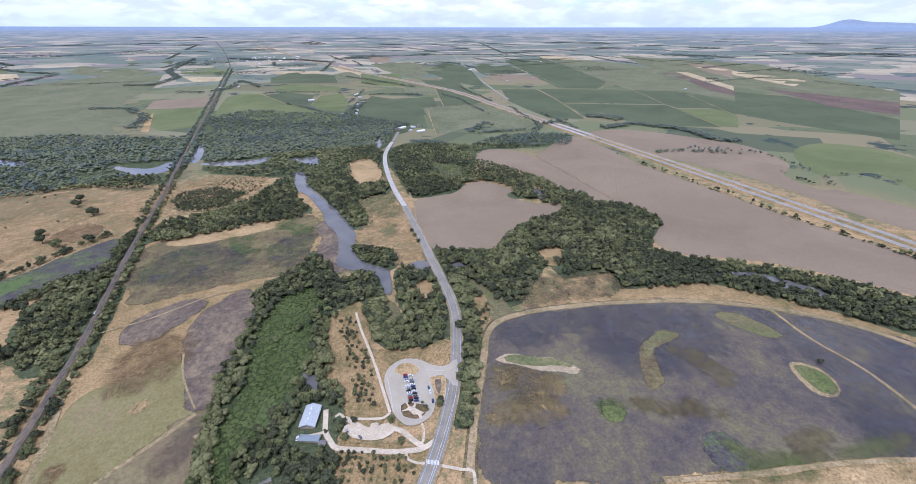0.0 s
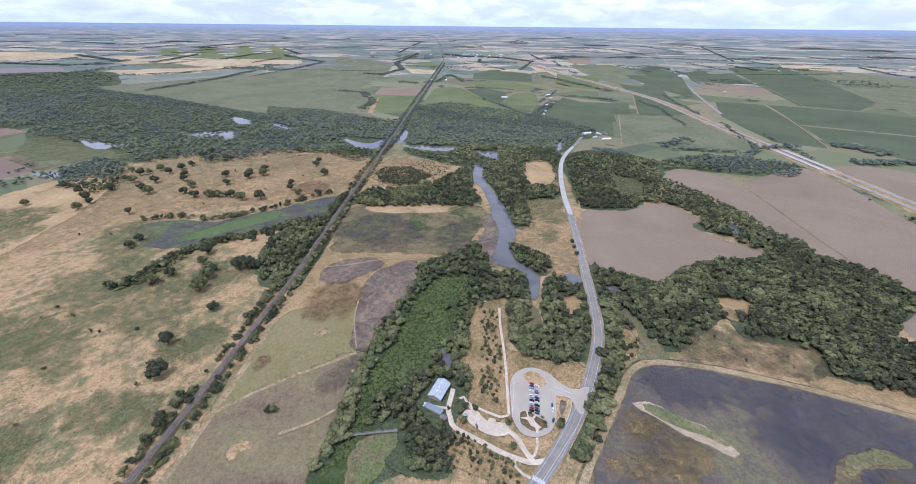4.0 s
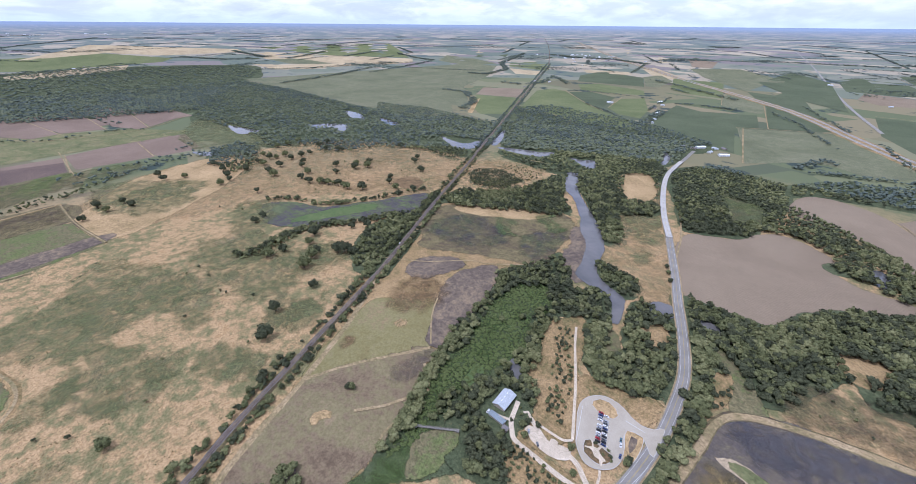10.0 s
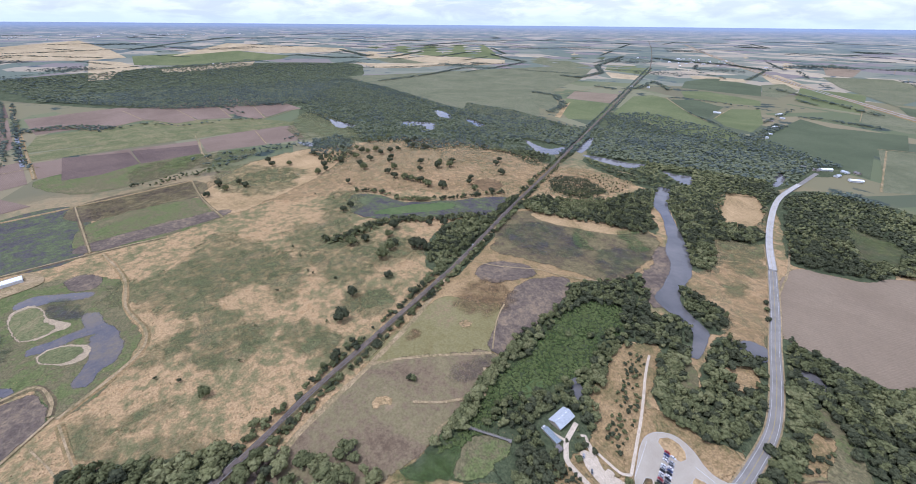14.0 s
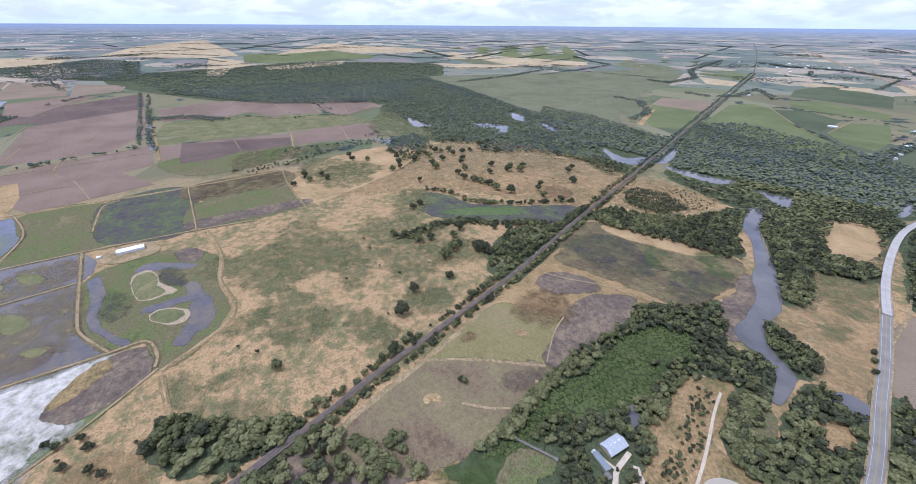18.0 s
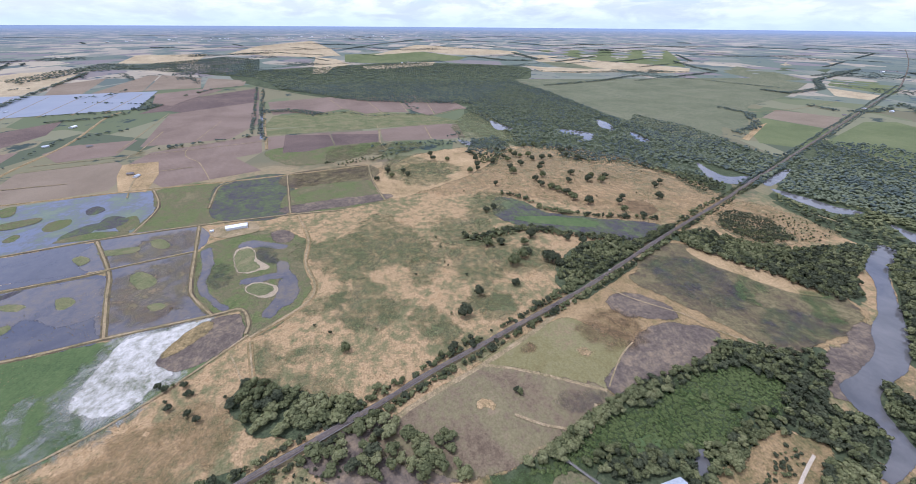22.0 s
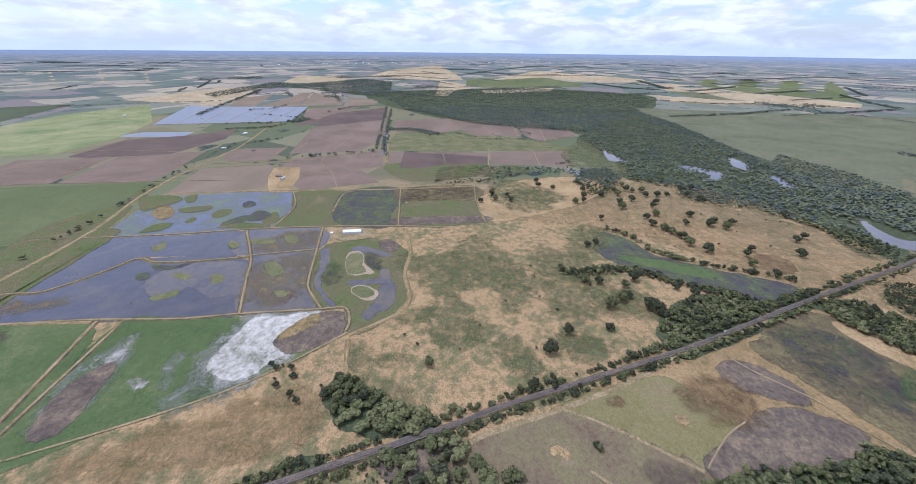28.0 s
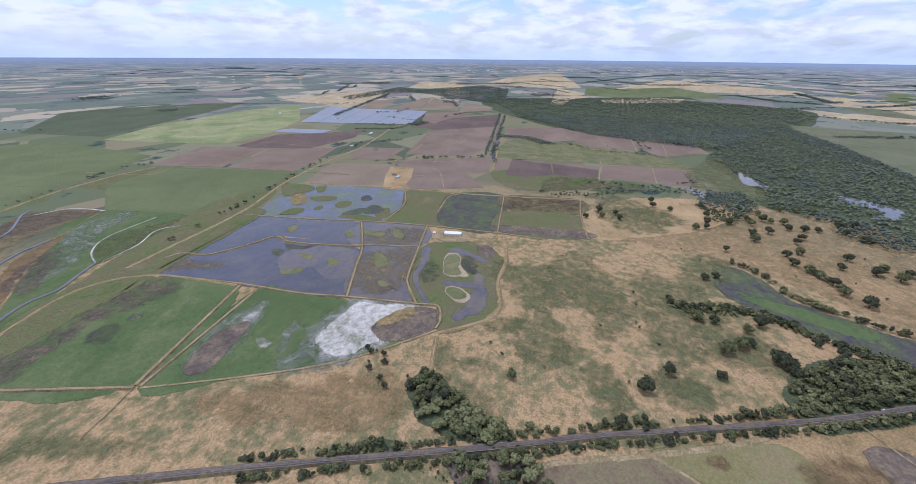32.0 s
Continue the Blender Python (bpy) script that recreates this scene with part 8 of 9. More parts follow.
DARK_ROOF = flat_mat("shingle_roof", (0.20, 0.18, 0.17), 0.9)
TEAL_ROOF = flat_mat("canopy_roof", (0.24, 0.275, 0.29), 0.7)


def box(bm, x0, x1, y0, y1, z0, z1):
    v = [bm.verts.new((x, y, z)) for z in (z0, z1) for x, y in ((x0, y0), (x1, y0), (x1, y1), (x0, y1))]
    for f in ((3, 2, 1, 0), (4, 5, 6, 7), (0, 1, 5, 4), (1, 2, 6, 5), (2, 3, 7, 6), (3, 0, 4, 7)):
        bm.faces.new([v[i] for i in f])
    return v


def disc(bm, x, y0, y1, z, r, n=12):
    """A short cylinder along y."""
    a = [bm.verts.new((x + r * math.cos(k * 2 * math.pi / n), y0, z + r * math.sin(k * 2 * math.pi / n))) for k in range(n)]
    b = [bm.verts.new((v.co.x, y1, v.co.z)) for v in a]
    bm.faces.new(a[::-1])
    bm.faces.new(b)
    for k in range(n):
        l = (k + 1) % n
        bm.faces.new((a[k], a[l], b[l], b[k]))


def empty(name):
    return new(name)


def car(colour, tall=0.0, label="", long=4.6):
    """A parked car: body with a bonnet and boot, a glazed cabin with a painted roof, lamps and four wheels. It points along x."""
    e = empty("car")
    h = long / 2
    bm = bmesh.new()
    v = box(bm, -h, h, -0.9, 0.9, 0.3, 0.88 + 0.3 * tall)
    for i in (4, 7):
        v[i].co.x += 0.12
    for i in (5, 6):
        v[i].co.x -= 0.25
        v[i].co.z -= 0.08
    bmesh.ops.bevel(bm, geom=bm.edges[:], offset=0.1, segments=2, affect="EDGES")
    part("body", bm, PAINT[colour], e)
    bm = bmesh.new()
    top = 1.45 + 0.35 * tall
    v = box(bm, -h * (0.62 + 0.3 * tall), h * 0.42, -0.8, 0.8, 0.86 + 0.3 * tall, top - 0.06)
    for i in (4, 5, 6, 7):
        v[i].co.x += 0.35 * (1 if i in (4, 7) else -1.4)
        v[i].co.y *= 0.84
    part("window", bm, GLASS, e, "dark tinted car windows")
    bm = bmesh.new()
    v = box(bm, -h * (0.62 + 0.3 * tall) + 0.33, h * 0.42 - 0.47, -0.69, 0.69, top - 0.06, top)
    bmesh.ops.bevel(bm, geom=bm.edges[:], offset=0.025, segments=1, affect="EDGES")
    part("roof", bm, PAINT[colour], e)
    for x in (-h * 0.62, h * 0.62):
        for s in (-1, 1):
            bm = bmesh.new()
            disc(bm, x, s * 0.72 - 0.1, s * 0.72 + 0.12 * s + 0.1, 0.32, 0.32)
            w = part("wheel", bm, RUBBER, e)
            bm = bmesh.new()
            disc(bm, x, s * 0.9 - 0.02, s * 0.94 + 0.02, 0.32, 0.2, 8)
            part("rim", bm, CHROME, w)
    for s in (-1, 1):
        bm = bmesh.new()
        box(bm, h - 0.12, h + 0.01, s * 0.65 - 0.18, s * 0.65 + 0.18, 0.58, 0.72)
        part("headlight", bm, PAINT["white"], e)
        bm = bmesh.new()
        box(bm, -h - 0.01, -h + 0.1, s * 0.7 - 0.12, s * 0.7 + 0.12, 0.62, 0.78)
        part("tail_light", bm, PAINT["red"], e)
    return tagged(e, label, "car", "parked cars")


def gable(bm, L, W, eave, ridge, over, thick=0.18):
    """Two roof slabs over a building of length L (x) and width W (y)."""
    x, y = L / 2 + over, W / 2 + over
    drop = (ridge - eave) * over / (W / 2)
    for s in (-1, 1):
        a = [(-x, 0, ridge), (x, 0, ridge), (x, s * y, eave - drop), (-x, s * y, eave - drop)]
        lo = [bm.verts.new(p) for p in a]
        hi = [bm.verts.new((p[0], p[1], p[2] + thick)) for p in a]
        order = (0, 1, 2, 3) if s < 0 else (3, 2, 1, 0)
        bm.faces.new([hi[i] for i in order[::-1]])
        bm.faces.new([lo[i] for i in order])
        for i in range(4):
            j = (i + 1) % 4
            bm.faces.new((lo[i], lo[j], hi[j], hi[i]))
    bmesh.ops.recalc_face_normals(bm, faces=bm.faces[:])


def gable_walls(bm, L, W, eave, ridge):
    v = [bm.verts.new((x, y, z)) for x in (-L / 2, L / 2) for y, z in ((-W / 2, 0), (W / 2, 0), (W / 2, eave), (0, ridge), (-W / 2, eave))]
    bm.faces.new(v[:5])
    bm.faces.new(v[5:])
    for i in range(5):
        j = (i + 1) % 5
        bm.faces.new((v[i], v[j], v[5 + j], v[5 + i]))
    bmesh.ops.recalc_face_normals(bm, faces=bm.faces[:])


def house(name, L, W, eave, ridge, wall_m, roof_m, windows, label, category, ribs=0, over=0.6, doors=1, vents=0):
    e = empty(name)
    bm = bmesh.new()
    gable_walls(bm, L, W, eave, ridge)
    part("wall", bm, wall_m, e)
    bm = bmesh.new()
    gable(bm, L, W, eave, ridge, over)
    roof = part("roof", bm, roof_m, e)
    slope = math.atan2(ridge - eave, W / 2)
    for i in range(ribs):
        for s in (-1, 1):
            bm = bmesh.new()
            x = -L / 2 - over + (L + 2 * over) * (i + 0.5) / ribs
            n = math.hypot(W / 2 + over, (ridge - eave) * (1 + over / (W / 2)))
            v = box(bm, x - 0.04, x + 0.04, 0, n, 0.0, 0.09)
            m = Matrix.Translation((0, 0, ridge + 0.18)) @ Matrix.Rotation(-slope, 4, "X")
            if s < 0:
                m = Matrix.Rotation(math.pi, 4, "Z") @ m
            bmesh.ops.transform(bm, matrix=m, verts=v)
            part("seam", bm, roof_m, roof)
    for i in range(vents):
        bm = bmesh.new()
        x = -L / 4 + L / 2 * i / max(1, vents - 1)
        box(bm, x - 0.9, x + 0.9, -0.45, 0.45, ridge + 0.05, ridge + 0.5)
        part("ridge_vent", bm, WHITE_ROOF, roof)
    for i in range(windows):
        for s in (-1, 1):
            x = -L / 2 + L * (i + 0.5) / windows
            bm = bmesh.new()
            box(bm, x - 0.6, x + 0.6, s * W / 2 - 0.05, s * W / 2 + 0.05, 1.0, 2.2)
            win = part("window", bm, GLASS, e)
            bm = bmesh.new()
            box(bm, x - 0.75, x + 0.75, s * (W / 2 + 0.02) - 0.08, s * (W / 2 + 0.02) + 0.08, 0.88, 0.98)
            part("sill", bm, WALL_WHITE, win)
    for i in range(doors):
        bm = bmesh.new()
        y = -W / 4 + i * 3
        box(bm, L / 2 - 0.05, L / 2 + 0.06, y - 0.5, y + 0.5, 0.0, 2.1)
        part("door", bm, MAT["timber"], e)
    return tagged(e, label, category)


def put(ob, x, y, turn, z=0.0, size=1.0):
    px, py, pz = place(x, y, z)
    ob.matrix_basis = Matrix.Translation((px, py, pz)) @ Matrix.Rotation(radians(turn), 4, "Z") @ Matrix.Diagonal((size, size, size, 1))
    return ob


def another(ob, x, y, turn, z=0.0, size=1.0):
    px, py, pz = place(x, y, z)
    size *= shrink(x, y) / ob.scale[0]
    return copy_thing(ob, Matrix.Translation((px, py, pz)) @ Matrix.Rotation(radians(turn), 4, "Z") @ Matrix.Diagonal((size, size, size, 1)))


def band(name, material, pts, offset, width, z, parent=None, label="", step=6.0, dash=None, category="road"):
    """A painted or paved band along a road's line."""
    bm = bmesh.new()
    line = smooth_line(pts, False, step)
    if dash:
        i = 0
        while i + 1 < len(line):
            strip(bm, line[i:i + 2], offset, width, z)
            i += dash
    else:
        strip(bm, line, offset, width, z)
    ob = part(name, bm, MAT[material], parent)
    if not parent:
        tagged(ob, label, category, kind="structure")
    return ob


# ---- railway ----
bm = bmesh.new()
bank(bm, smooth_line(RAIL, False, 12.0), 2.8, 5.0, 2.2)
rail_bed = tagged(part("railway_embankment", bm, MAT["ballast"]), "dark ballast railway embankment", "railway", kind="structure")
rail_bed.data.materials.append(MAT["marsh_olive"])
bm = bmesh.new()
bank(bm, [p + Vector((0, 0)) for p in smooth_line(RAIL, False, 12.0)], 1.7, 2.5, 2.55)
part("ballast_shoulder", bm, MAT["mud_purple"], rail_bed)
for off in (-0.75, 0.75):
    band("rail", "rail_steel", RAIL, off, 0.14, 2.75, rail_bed)
bm = bmesh.new()
near_line = smooth_line(RAIL[:11], False, 1.0)
for i in range(0, len(near_line) - 1):
    p, d = near_line[i], (near_line[i + 1] - near_line[i])
    for k in range(max(1, int(d.length / 1.6))):
        q = p + d * (k * 1.6 / d.length)
        u = d.normalized()
        s = Vector((u.y, -u.x))
        c = [q + s * a + u * b for a, b in ((-1.3, -0.3), (1.3, -0.3), (1.3, 0.3), (-1.3, 0.3))]
        bm.faces.new([bm.verts.new((v.x, v.y, 2.66)) for v in c])
tagged(part("sleepers", bm, MAT["timber"]), "dark timber railway sleepers", "sleepers", kind="stuff")


def trestle(x, y, turn, n, label):
    """A low timber railway bridge: deck, two parapet walkways and bents of posts."""
    e = empty("rail_trestle")
    L = n * 6.0
    bm = bmesh.new()
    box(bm, -L / 2, L / 2, -2.6, 2.6, 2.2, 2.6)
    part("deck", bm, MAT["timber"], e)
    for s in (-1, 1):
        bm = bmesh.new()
        box(bm, -L / 2, L / 2, s * 3.0 - 0.5, s * 3.0 + 0.5, 2.1, 2.3)
        part("walkway", bm, MAT["grey_wood"], e)
        bm = bmesh.new()
        box(bm, -L / 2, L / 2, s * 3.45 - 0.06, s * 3.45 + 0.06, 3.2, 3.32)
        part("handrail", bm, MAT["grey_wood"], e)
    for i in range(n + 1):
        bm = bmesh.new()
        box(bm, -L / 2 + i * 6 - 0.3, -L / 2 + i * 6 + 0.3, -3.4, 3.4, 0.0, 2.2)
        part("bent", bm, MAT["timber"], e)
        for s in (-1, 1):
            bm = bmesh.new()
            box(bm, -L / 2 + i * 6 - 0.08, -L / 2 + i * 6 + 0.08, s * 3.45 - 0.08, s * 3.45 + 0.08, 2.2, 3.2)
            part("post", bm, MAT["grey_wood"], e)
    put(e, x, y, turn, 0.25)
    return tagged(e, label, "bridge")


trestle(-470, 468, 115.5, 14, "dark timber railway trestle over the creek bed")
trestle(-250, -44, 113.5, 7, "short dark railway bridge among willows")
trestle(-690, 946, 115.5, 16, "dark railway bridge over the river")

# ---- road, bridge and highway ----
band("road_shoulder", "levee", ROAD[:12], 0, 14.0, 0.9, None, "pale gravel road shoulder")
road = band("road", "asphalt", ROAD[:11], 0, 11.0, 1.06, None, "worn grey two-lane country road")
band("road", "asphalt", ROAD[14:], 0, 9.0, 1.06, None, "grey road end beyond the bridge")
for off in (-3.75, 3.75):
    band("edge_line", "white_paint", ROAD[:11], off, 0.2, 1.09, road)
for off in (-0.22, 0.22):
    band("centre_line", "yellow_paint", ROAD[:11], off, 0.2, 1.09, road)
band("turn_line", "white_paint", [(-40, 128), (-27, 165), (-19, 195), (-8, 240)], 6.5, 0.25, 1.09, road)
# concrete bridge over the flood plain
e = empty("road_bridge")
SPAN = smooth_line([(-98, 660), (-127, 737), (-155, 830), (-179, 930), (-190, 1010), (-190, 1120)], False, 18.0)
bm = bmesh.new()
strip(bm, SPAN, 0, 9.6, 2.6)
part("deck", bm, MAT["concrete"], e)
bm = bmesh.new()
strip(bm, SPAN, 0, 9.6, 1.7)
part("soffit", bm, MAT["concrete"], e)
for a, b in zip(SPAN, SPAN[1:]):
    d = b - a
    m = Matrix.Translation((a.x, a.y, 0)) @ Matrix.Rotation(math.atan2(d.y, d.x), 4, "Z")
    for s in (-1, 1):
        bm = bmesh.new()
        v = box(bm, 0, d.length, s * 4.8 - 0.2, s * 4.8 + 0.2, 1.7, 3.5)
        bmesh.ops.transform(bm, matrix=m, verts=v)
        part("parapet", bm, MAT["concrete"], e)
    bm = bmesh.new()
    v = box(bm, -0.5, 0.5, -4.2, 4.2, 0.0, 1.75)
    bmesh.ops.transform(bm, matrix=m, verts=v)
    part("pier", bm, MAT["concrete"], e)
for off, paint in ((-3.7, "white_paint"), (3.7, "white_paint"), (0.0, "yellow_paint")):
    bm = bmesh.new()
    strip(bm, SPAN, off, 0.22, 2.64)
    part("lane_line", bm, MAT[paint], e)
tagged(e, "long pale concrete road bridge with solid parapets", "bridge")
HIGHWAY = [(-3907, 8346), (-1865, 4935), (-815, 3300), (-292, 2570), (-11, 2149), (180, 1701), (318, 1393), (405, 1194), (510, 955), (598, 745), (662, 585), (705, 480), (790, 270)]
bm = bmesh.new()
bank(bm, smooth_line(HIGHWAY, False, 40.0), 25.0, 31.0, 1.3)
tagged(part("highway_embankment", bm, MAT["drygrass"]), "dry grass highway verge and median", "verge", kind="structure")
for off in (-13.5, 13.5):
    hw = band("highway_lanes", "asphalt_old", HIGHWAY, off, 12.0, 1.5, None, "pale grey highway lanes", 40.0)
    for o in (-5.2, 5.2):
        band("edge_line", "white_paint", HIGHWAY, off + o, 0.25, 1.54, hw, step=40.0)
    for o in (-1.8, 1.8):
        band("lane_line", "white_paint", HIGHWAY[4:], off + o, 0.2, 1.54, hw, step=9.0, dash=2)
for off in (-13.5, 13.5):
    e = empty("highway_bridge")
    a, b = Vector((330, 1365)), Vector((400, 1205))
    d = b - a
    u = d.normalized()
    s = Vector((u.y, -u.x))
    m = Matrix.Translation(((a + s * off).x, (a + s * off).y, 0)) @ Matrix.Rotation(math.atan2(d.y, d.x), 4, "Z")
    bm = bmesh.new()
    v = box(bm, 0, d.length, -7.2, 7.2, 1.0, 2.2)
    bmesh.ops.transform(bm, matrix=m, verts=v)
    part("deck", bm, MAT["concrete"], e)
    for q in (-1, 1):
        bm = bmesh.new()
        v = box(bm, 0, d.length, q * 7.2 - 0.25, q * 7.2 + 0.25, 2.2, 3.2)
        bmesh.ops.transform(bm, matrix=m, verts=v)
        part("parapet", bm, MAT["concrete"], e)
    tagged(e, "pale concrete highway bridge deck", "bridge")

# ---- visitor grounds ----
def plate(name, material, pts, z, label, closed_step=4.0, kerb=None, category="pavement"):
    """A paved or planted plate with a small edge step."""
    bm = bmesh.new()
    line = smooth_line(pts, True, closed_step)
    top = [bm.verts.new((p.x, p.y, z)) for p in line]
    low = [bm.verts.new((p.x, p.y, z - 0.18)) for p in line]
    f = bm.faces.new(top)
    n = len(top)
    for i in range(n):
        j = (i + 1) % n
        bm.faces.new((top[i], low[i], low[j], top[j]))
    bmesh.ops.recalc_face_normals(bm, faces=bm.faces[:])
    bmesh.ops.triangulate(bm, faces=[f])
    ob = tagged(part(name, bm, MAT[material]), label, category, kind="structure")
    if kerb:
        bm = bmesh.new()
        strip(bm, line + line[:1], 0, 0.5, z + 0.02)
        part("kerb", bm, MAT[kerb], ob)
    return ob


lot = plate("parking_lot", "lot_asphalt", [(-55, 282), (-47, 283), (-37, 281), (-28, 276), (-18, 273), (-8, 276), (-1, 282), (-1, 250), (-8, 256), (-13, 262), (-20, 263), (-25, 260), (-26, 252), (-22, 243), (-20, 233), (-21, 223), (-25, 216), (-33, 210), (-41, 209), (-48, 213), (-55, 221), (-60, 233), (-66, 247), (-69, 260), (-67, 270), (-62, 277)], 1.12, "teardrop parking lot of pale grey asphalt", kerb="concrete")
plate("planting_island", "straw", [(-61, 270), (-57, 276), (-48, 278), (-41, 275), (-37, 269), (-39, 263), (-45, 261), (-54, 262), (-60, 265)], 1.3, "oval island of mown straw in the parking lot", kerb="concrete", category="island")
plate("planting_island", "straw", [(-26, 260), (-20, 262), (-13, 262), (-11, 254), (-11, 241), (-13, 231), (-17, 228), (-20, 233), (-22, 243), (-25, 251)], 1.3, "straw ringed island beside the road", kerb="concrete", category="island")
plate("planting_island", "mud_purple", [(-21, 257), (-16, 257), (-15, 248), (-17, 240), (-20, 246)], 1.34, "dark dried basin inside the island", category="island")
plate("planting_island", "scrub_brown", [(-50, 228), (-47, 231), (-40, 231), (-33, 230), (-27, 229), (-25, 225), (-28, 219), (-32, 215), (-40, 215), (-46, 217), (-49, 222)], 1.3, "planted island with plaza paving", kerb="concrete", category="island")
plate("plaza", "path", [(-46, 231), (-44, 231), (-42, 227), (-39, 227), (-38, 231), (-36, 231), (-37, 226), (-33, 223), (-29, 221), (-31, 219), (-30, 215), (-32, 215), (-34, 219), (-38, 219), (-42, 223), (-48, 222), (-48, 223), (-43, 226)], 1.38, "pale paved plaza between plantings", 2.0, category="paving")
for i in range(14):
    for x0, x1 in ((-51.5, -46.4), (-46.2, -41.1)):
        k = i * 2.72
        a = Vector((x0 + i * 0.88 + 0.3, 261.5 - k))
        band("stall_line", "white_paint", [tuple(a), tuple(a + Vector((5.0, 0.3)))], 0, 0.14, 1.15, lot)
band("stop_line", "white_paint", [(-30, 268.6), (-13, 268)], 0, 0.35, 1.15, lot)
band("fire_lane_line", "white_paint", [(-66, 258), (-60.5, 240), (-55.5, 222)], 0, 0.25, 1.15, lot)
for name, m, w, z, pts, label in (
    ("footpath", "path", 2.6, 1.02, [(-118, 355), (-112, 340), (-104, 322), (-93, 300), (-81.5, 276), (-72, 254), (-64, 235), (-58, 221)], "pale straight gravel footpath"),
    ("footpath", "path", 2.4, 1.02, [(-58, 221), (-63, 216), (-72, 215), (-87, 215), (-93, 214), (-101, 220), (-104, 217)], "pale curved footpath"),
    ("footpath", "path", 2.0, 1.02, [(-30, 211), (-28, 205), (-27.5, 196), (-30, 190)], "pale footpath to the parking lot"),
    ("footpath", "path", 2.0, 1.02, [(-40, 186), (-38, 180), (-30, 177), (-23, 177)], "pale footpath to the crosswalk"),
    ("footpath", "path", 2.4, 1.02, [(-12, 175), (-4, 173.5), (4, 172), (12, 170.5), (12.5, 150)], "pale footpath beyond the crosswalk"),
    ("driveway", "path", 4.4, 1.0, [(-17, 196), (-27, 189), (-36, 187), (-52, 186), (-76, 187.5), (-95, 189), (-102, 195), (-108, 203), (-111, 213), (-114, 224)], "pale gravel driveway"),
    ("driveway", "path", 4.4, 1.01, [(-27, 190), (-36, 196), (-46, 204), (-56, 206), (-66, 203), (-77, 205), (-88, 212), (-96, 216)], "pale gravel parking loop"),
    ("footpath", "path", 2.5, 1.03, [(-128, 198), (-118, 200), (-108, 203)], "pale path along the building"),
    ("footpath", "levee", 3.0, 1.02, [(-213, 200), (-196, 188), (-186, 176), (-188, 166), (-196, 158), (-205, 140), (-222, 118)], "pale footpath loop in the dry field"),
):
    band(name, m, pts, 0, w, z, None, label, 3.0, category="path")
for k, (x, y) in enumerate([(-91, 205), (-82, 200), (-72, 199), (-62, 199), (-69, 209), (-57, 209), (-84, 209)]):
    plate("parking_bay", "path", [(x - 3.4, y - 1.8), (x + 0.7, y - 2.4), (x + 3.4, y - 1.4), (x + 2.8, y + 2.1), (x - 1.4, y + 2.4), (x - 3.4, y + 1.4)], 1.06 + 0.01 * k, "pale gravel parking bay", 2.0)
plate("gravel_yard", "path", [(-94, 208), (-84, 211), (-72, 207), (-60, 211), (-52, 207), (-54, 201), (-64, 196), (-76, 196), (-88, 200)], 1.045, "pale cream gravel yard between the paths", 2.0)
cw = band("crosswalk", "white_paint", [(-24, 178.2), (-14.5, 177.2)], 0, 0.4, 1.12, None, "white crosswalk painted on the road", category="crossing")
for i in range(9):
    x = -23.5 + i * 1.1
    band("stripe", "white_paint", [(x, 179.8 - i * 0.1), (x + 0.3, 176.2 - i * 0.1)], 0, 0.75, 1.13, cw)

# cars in two facing rows
FLEET = {
    "white": car("white", 0.0, "white sedan parked on grey asphalt"),
    "silver": car("silver", 0.2, "silver car parked on grey asphalt"),
    "black": car("black", 0.3, "black car parked on grey asphalt"),
    "blue": car("blue", 0.2, "dark blue car parked on grey asphalt"),
    "red": car("red", 0.0, "red car parked on grey asphalt"),
    "grey": car("grey", 0.3, "dark grey car parked on grey asphalt"),
    "teal": car("teal", 0.2, "blue-green car parked along the kerb"),
}
used = set()


def park(colour, x, y, turn, z=1.13):
    if colour in used:
        return another(FLEET[colour], x, y, turn, z)
    used.add(colour)
    return put(FLEET[colour], x, y, turn, z)


for i, c in enumerate(["red", "blue", "silver", "white", "", "white", "silver", "black", "white", "silver", "red", "black"]):
    if c:
        park(c, -50.0 + i * 0.78, 262.0 - i * 2.6, 184)
for i, c in enumerate(["white", "", "silver", "grey", "white", "blue", "black", "white", "black", "grey", "black", "blue"]):
    if c:
        park(c, -44.8 + i * 0.78, 261.5 - i * 2.6, 4)
park("teal", -26.6, 247, 282)
park("white", -25.0, 242.5, 282)
park("blue", -21.9, 232.5, 275)
park("silver", -90.5, 203.5, 120)
park("grey", -78.5, 198, 130)
park("white", -129, 197, 95, 0.8)
x, y = [(-420, 354)][0]
park("white", x, y, 115, 0.97)

# visitor building and its shelter
hall = house("visitor_center", 19.5, 11.8, 3.6, 6.2, WALL_TAN, METAL_ROOF, 5, "long building with a pale grey ribbed metal roof", "building", ribs=22, over=0.9, doors=1, vents=3)
put(hall, -124, 215.5, 92, 0.7)
shed = house("picnic_shelter", 16, 4.8, 2.6, 3.1, WALL_TAN, TEAL_ROOF, 0, "long low shelter with a blue-grey roof", "shelter", ribs=8, over=0.4)
put(shed, -118.5, 196, -3, 0.7)
kiosk = house("small_shed", 5, 4, 2.4, 3.2, WALL_TAN, DARK_ROOF, 1, "small wooden shed in the garden", "shed", over=0.3)
put(kiosk, -107, 192, -5, 0.7)

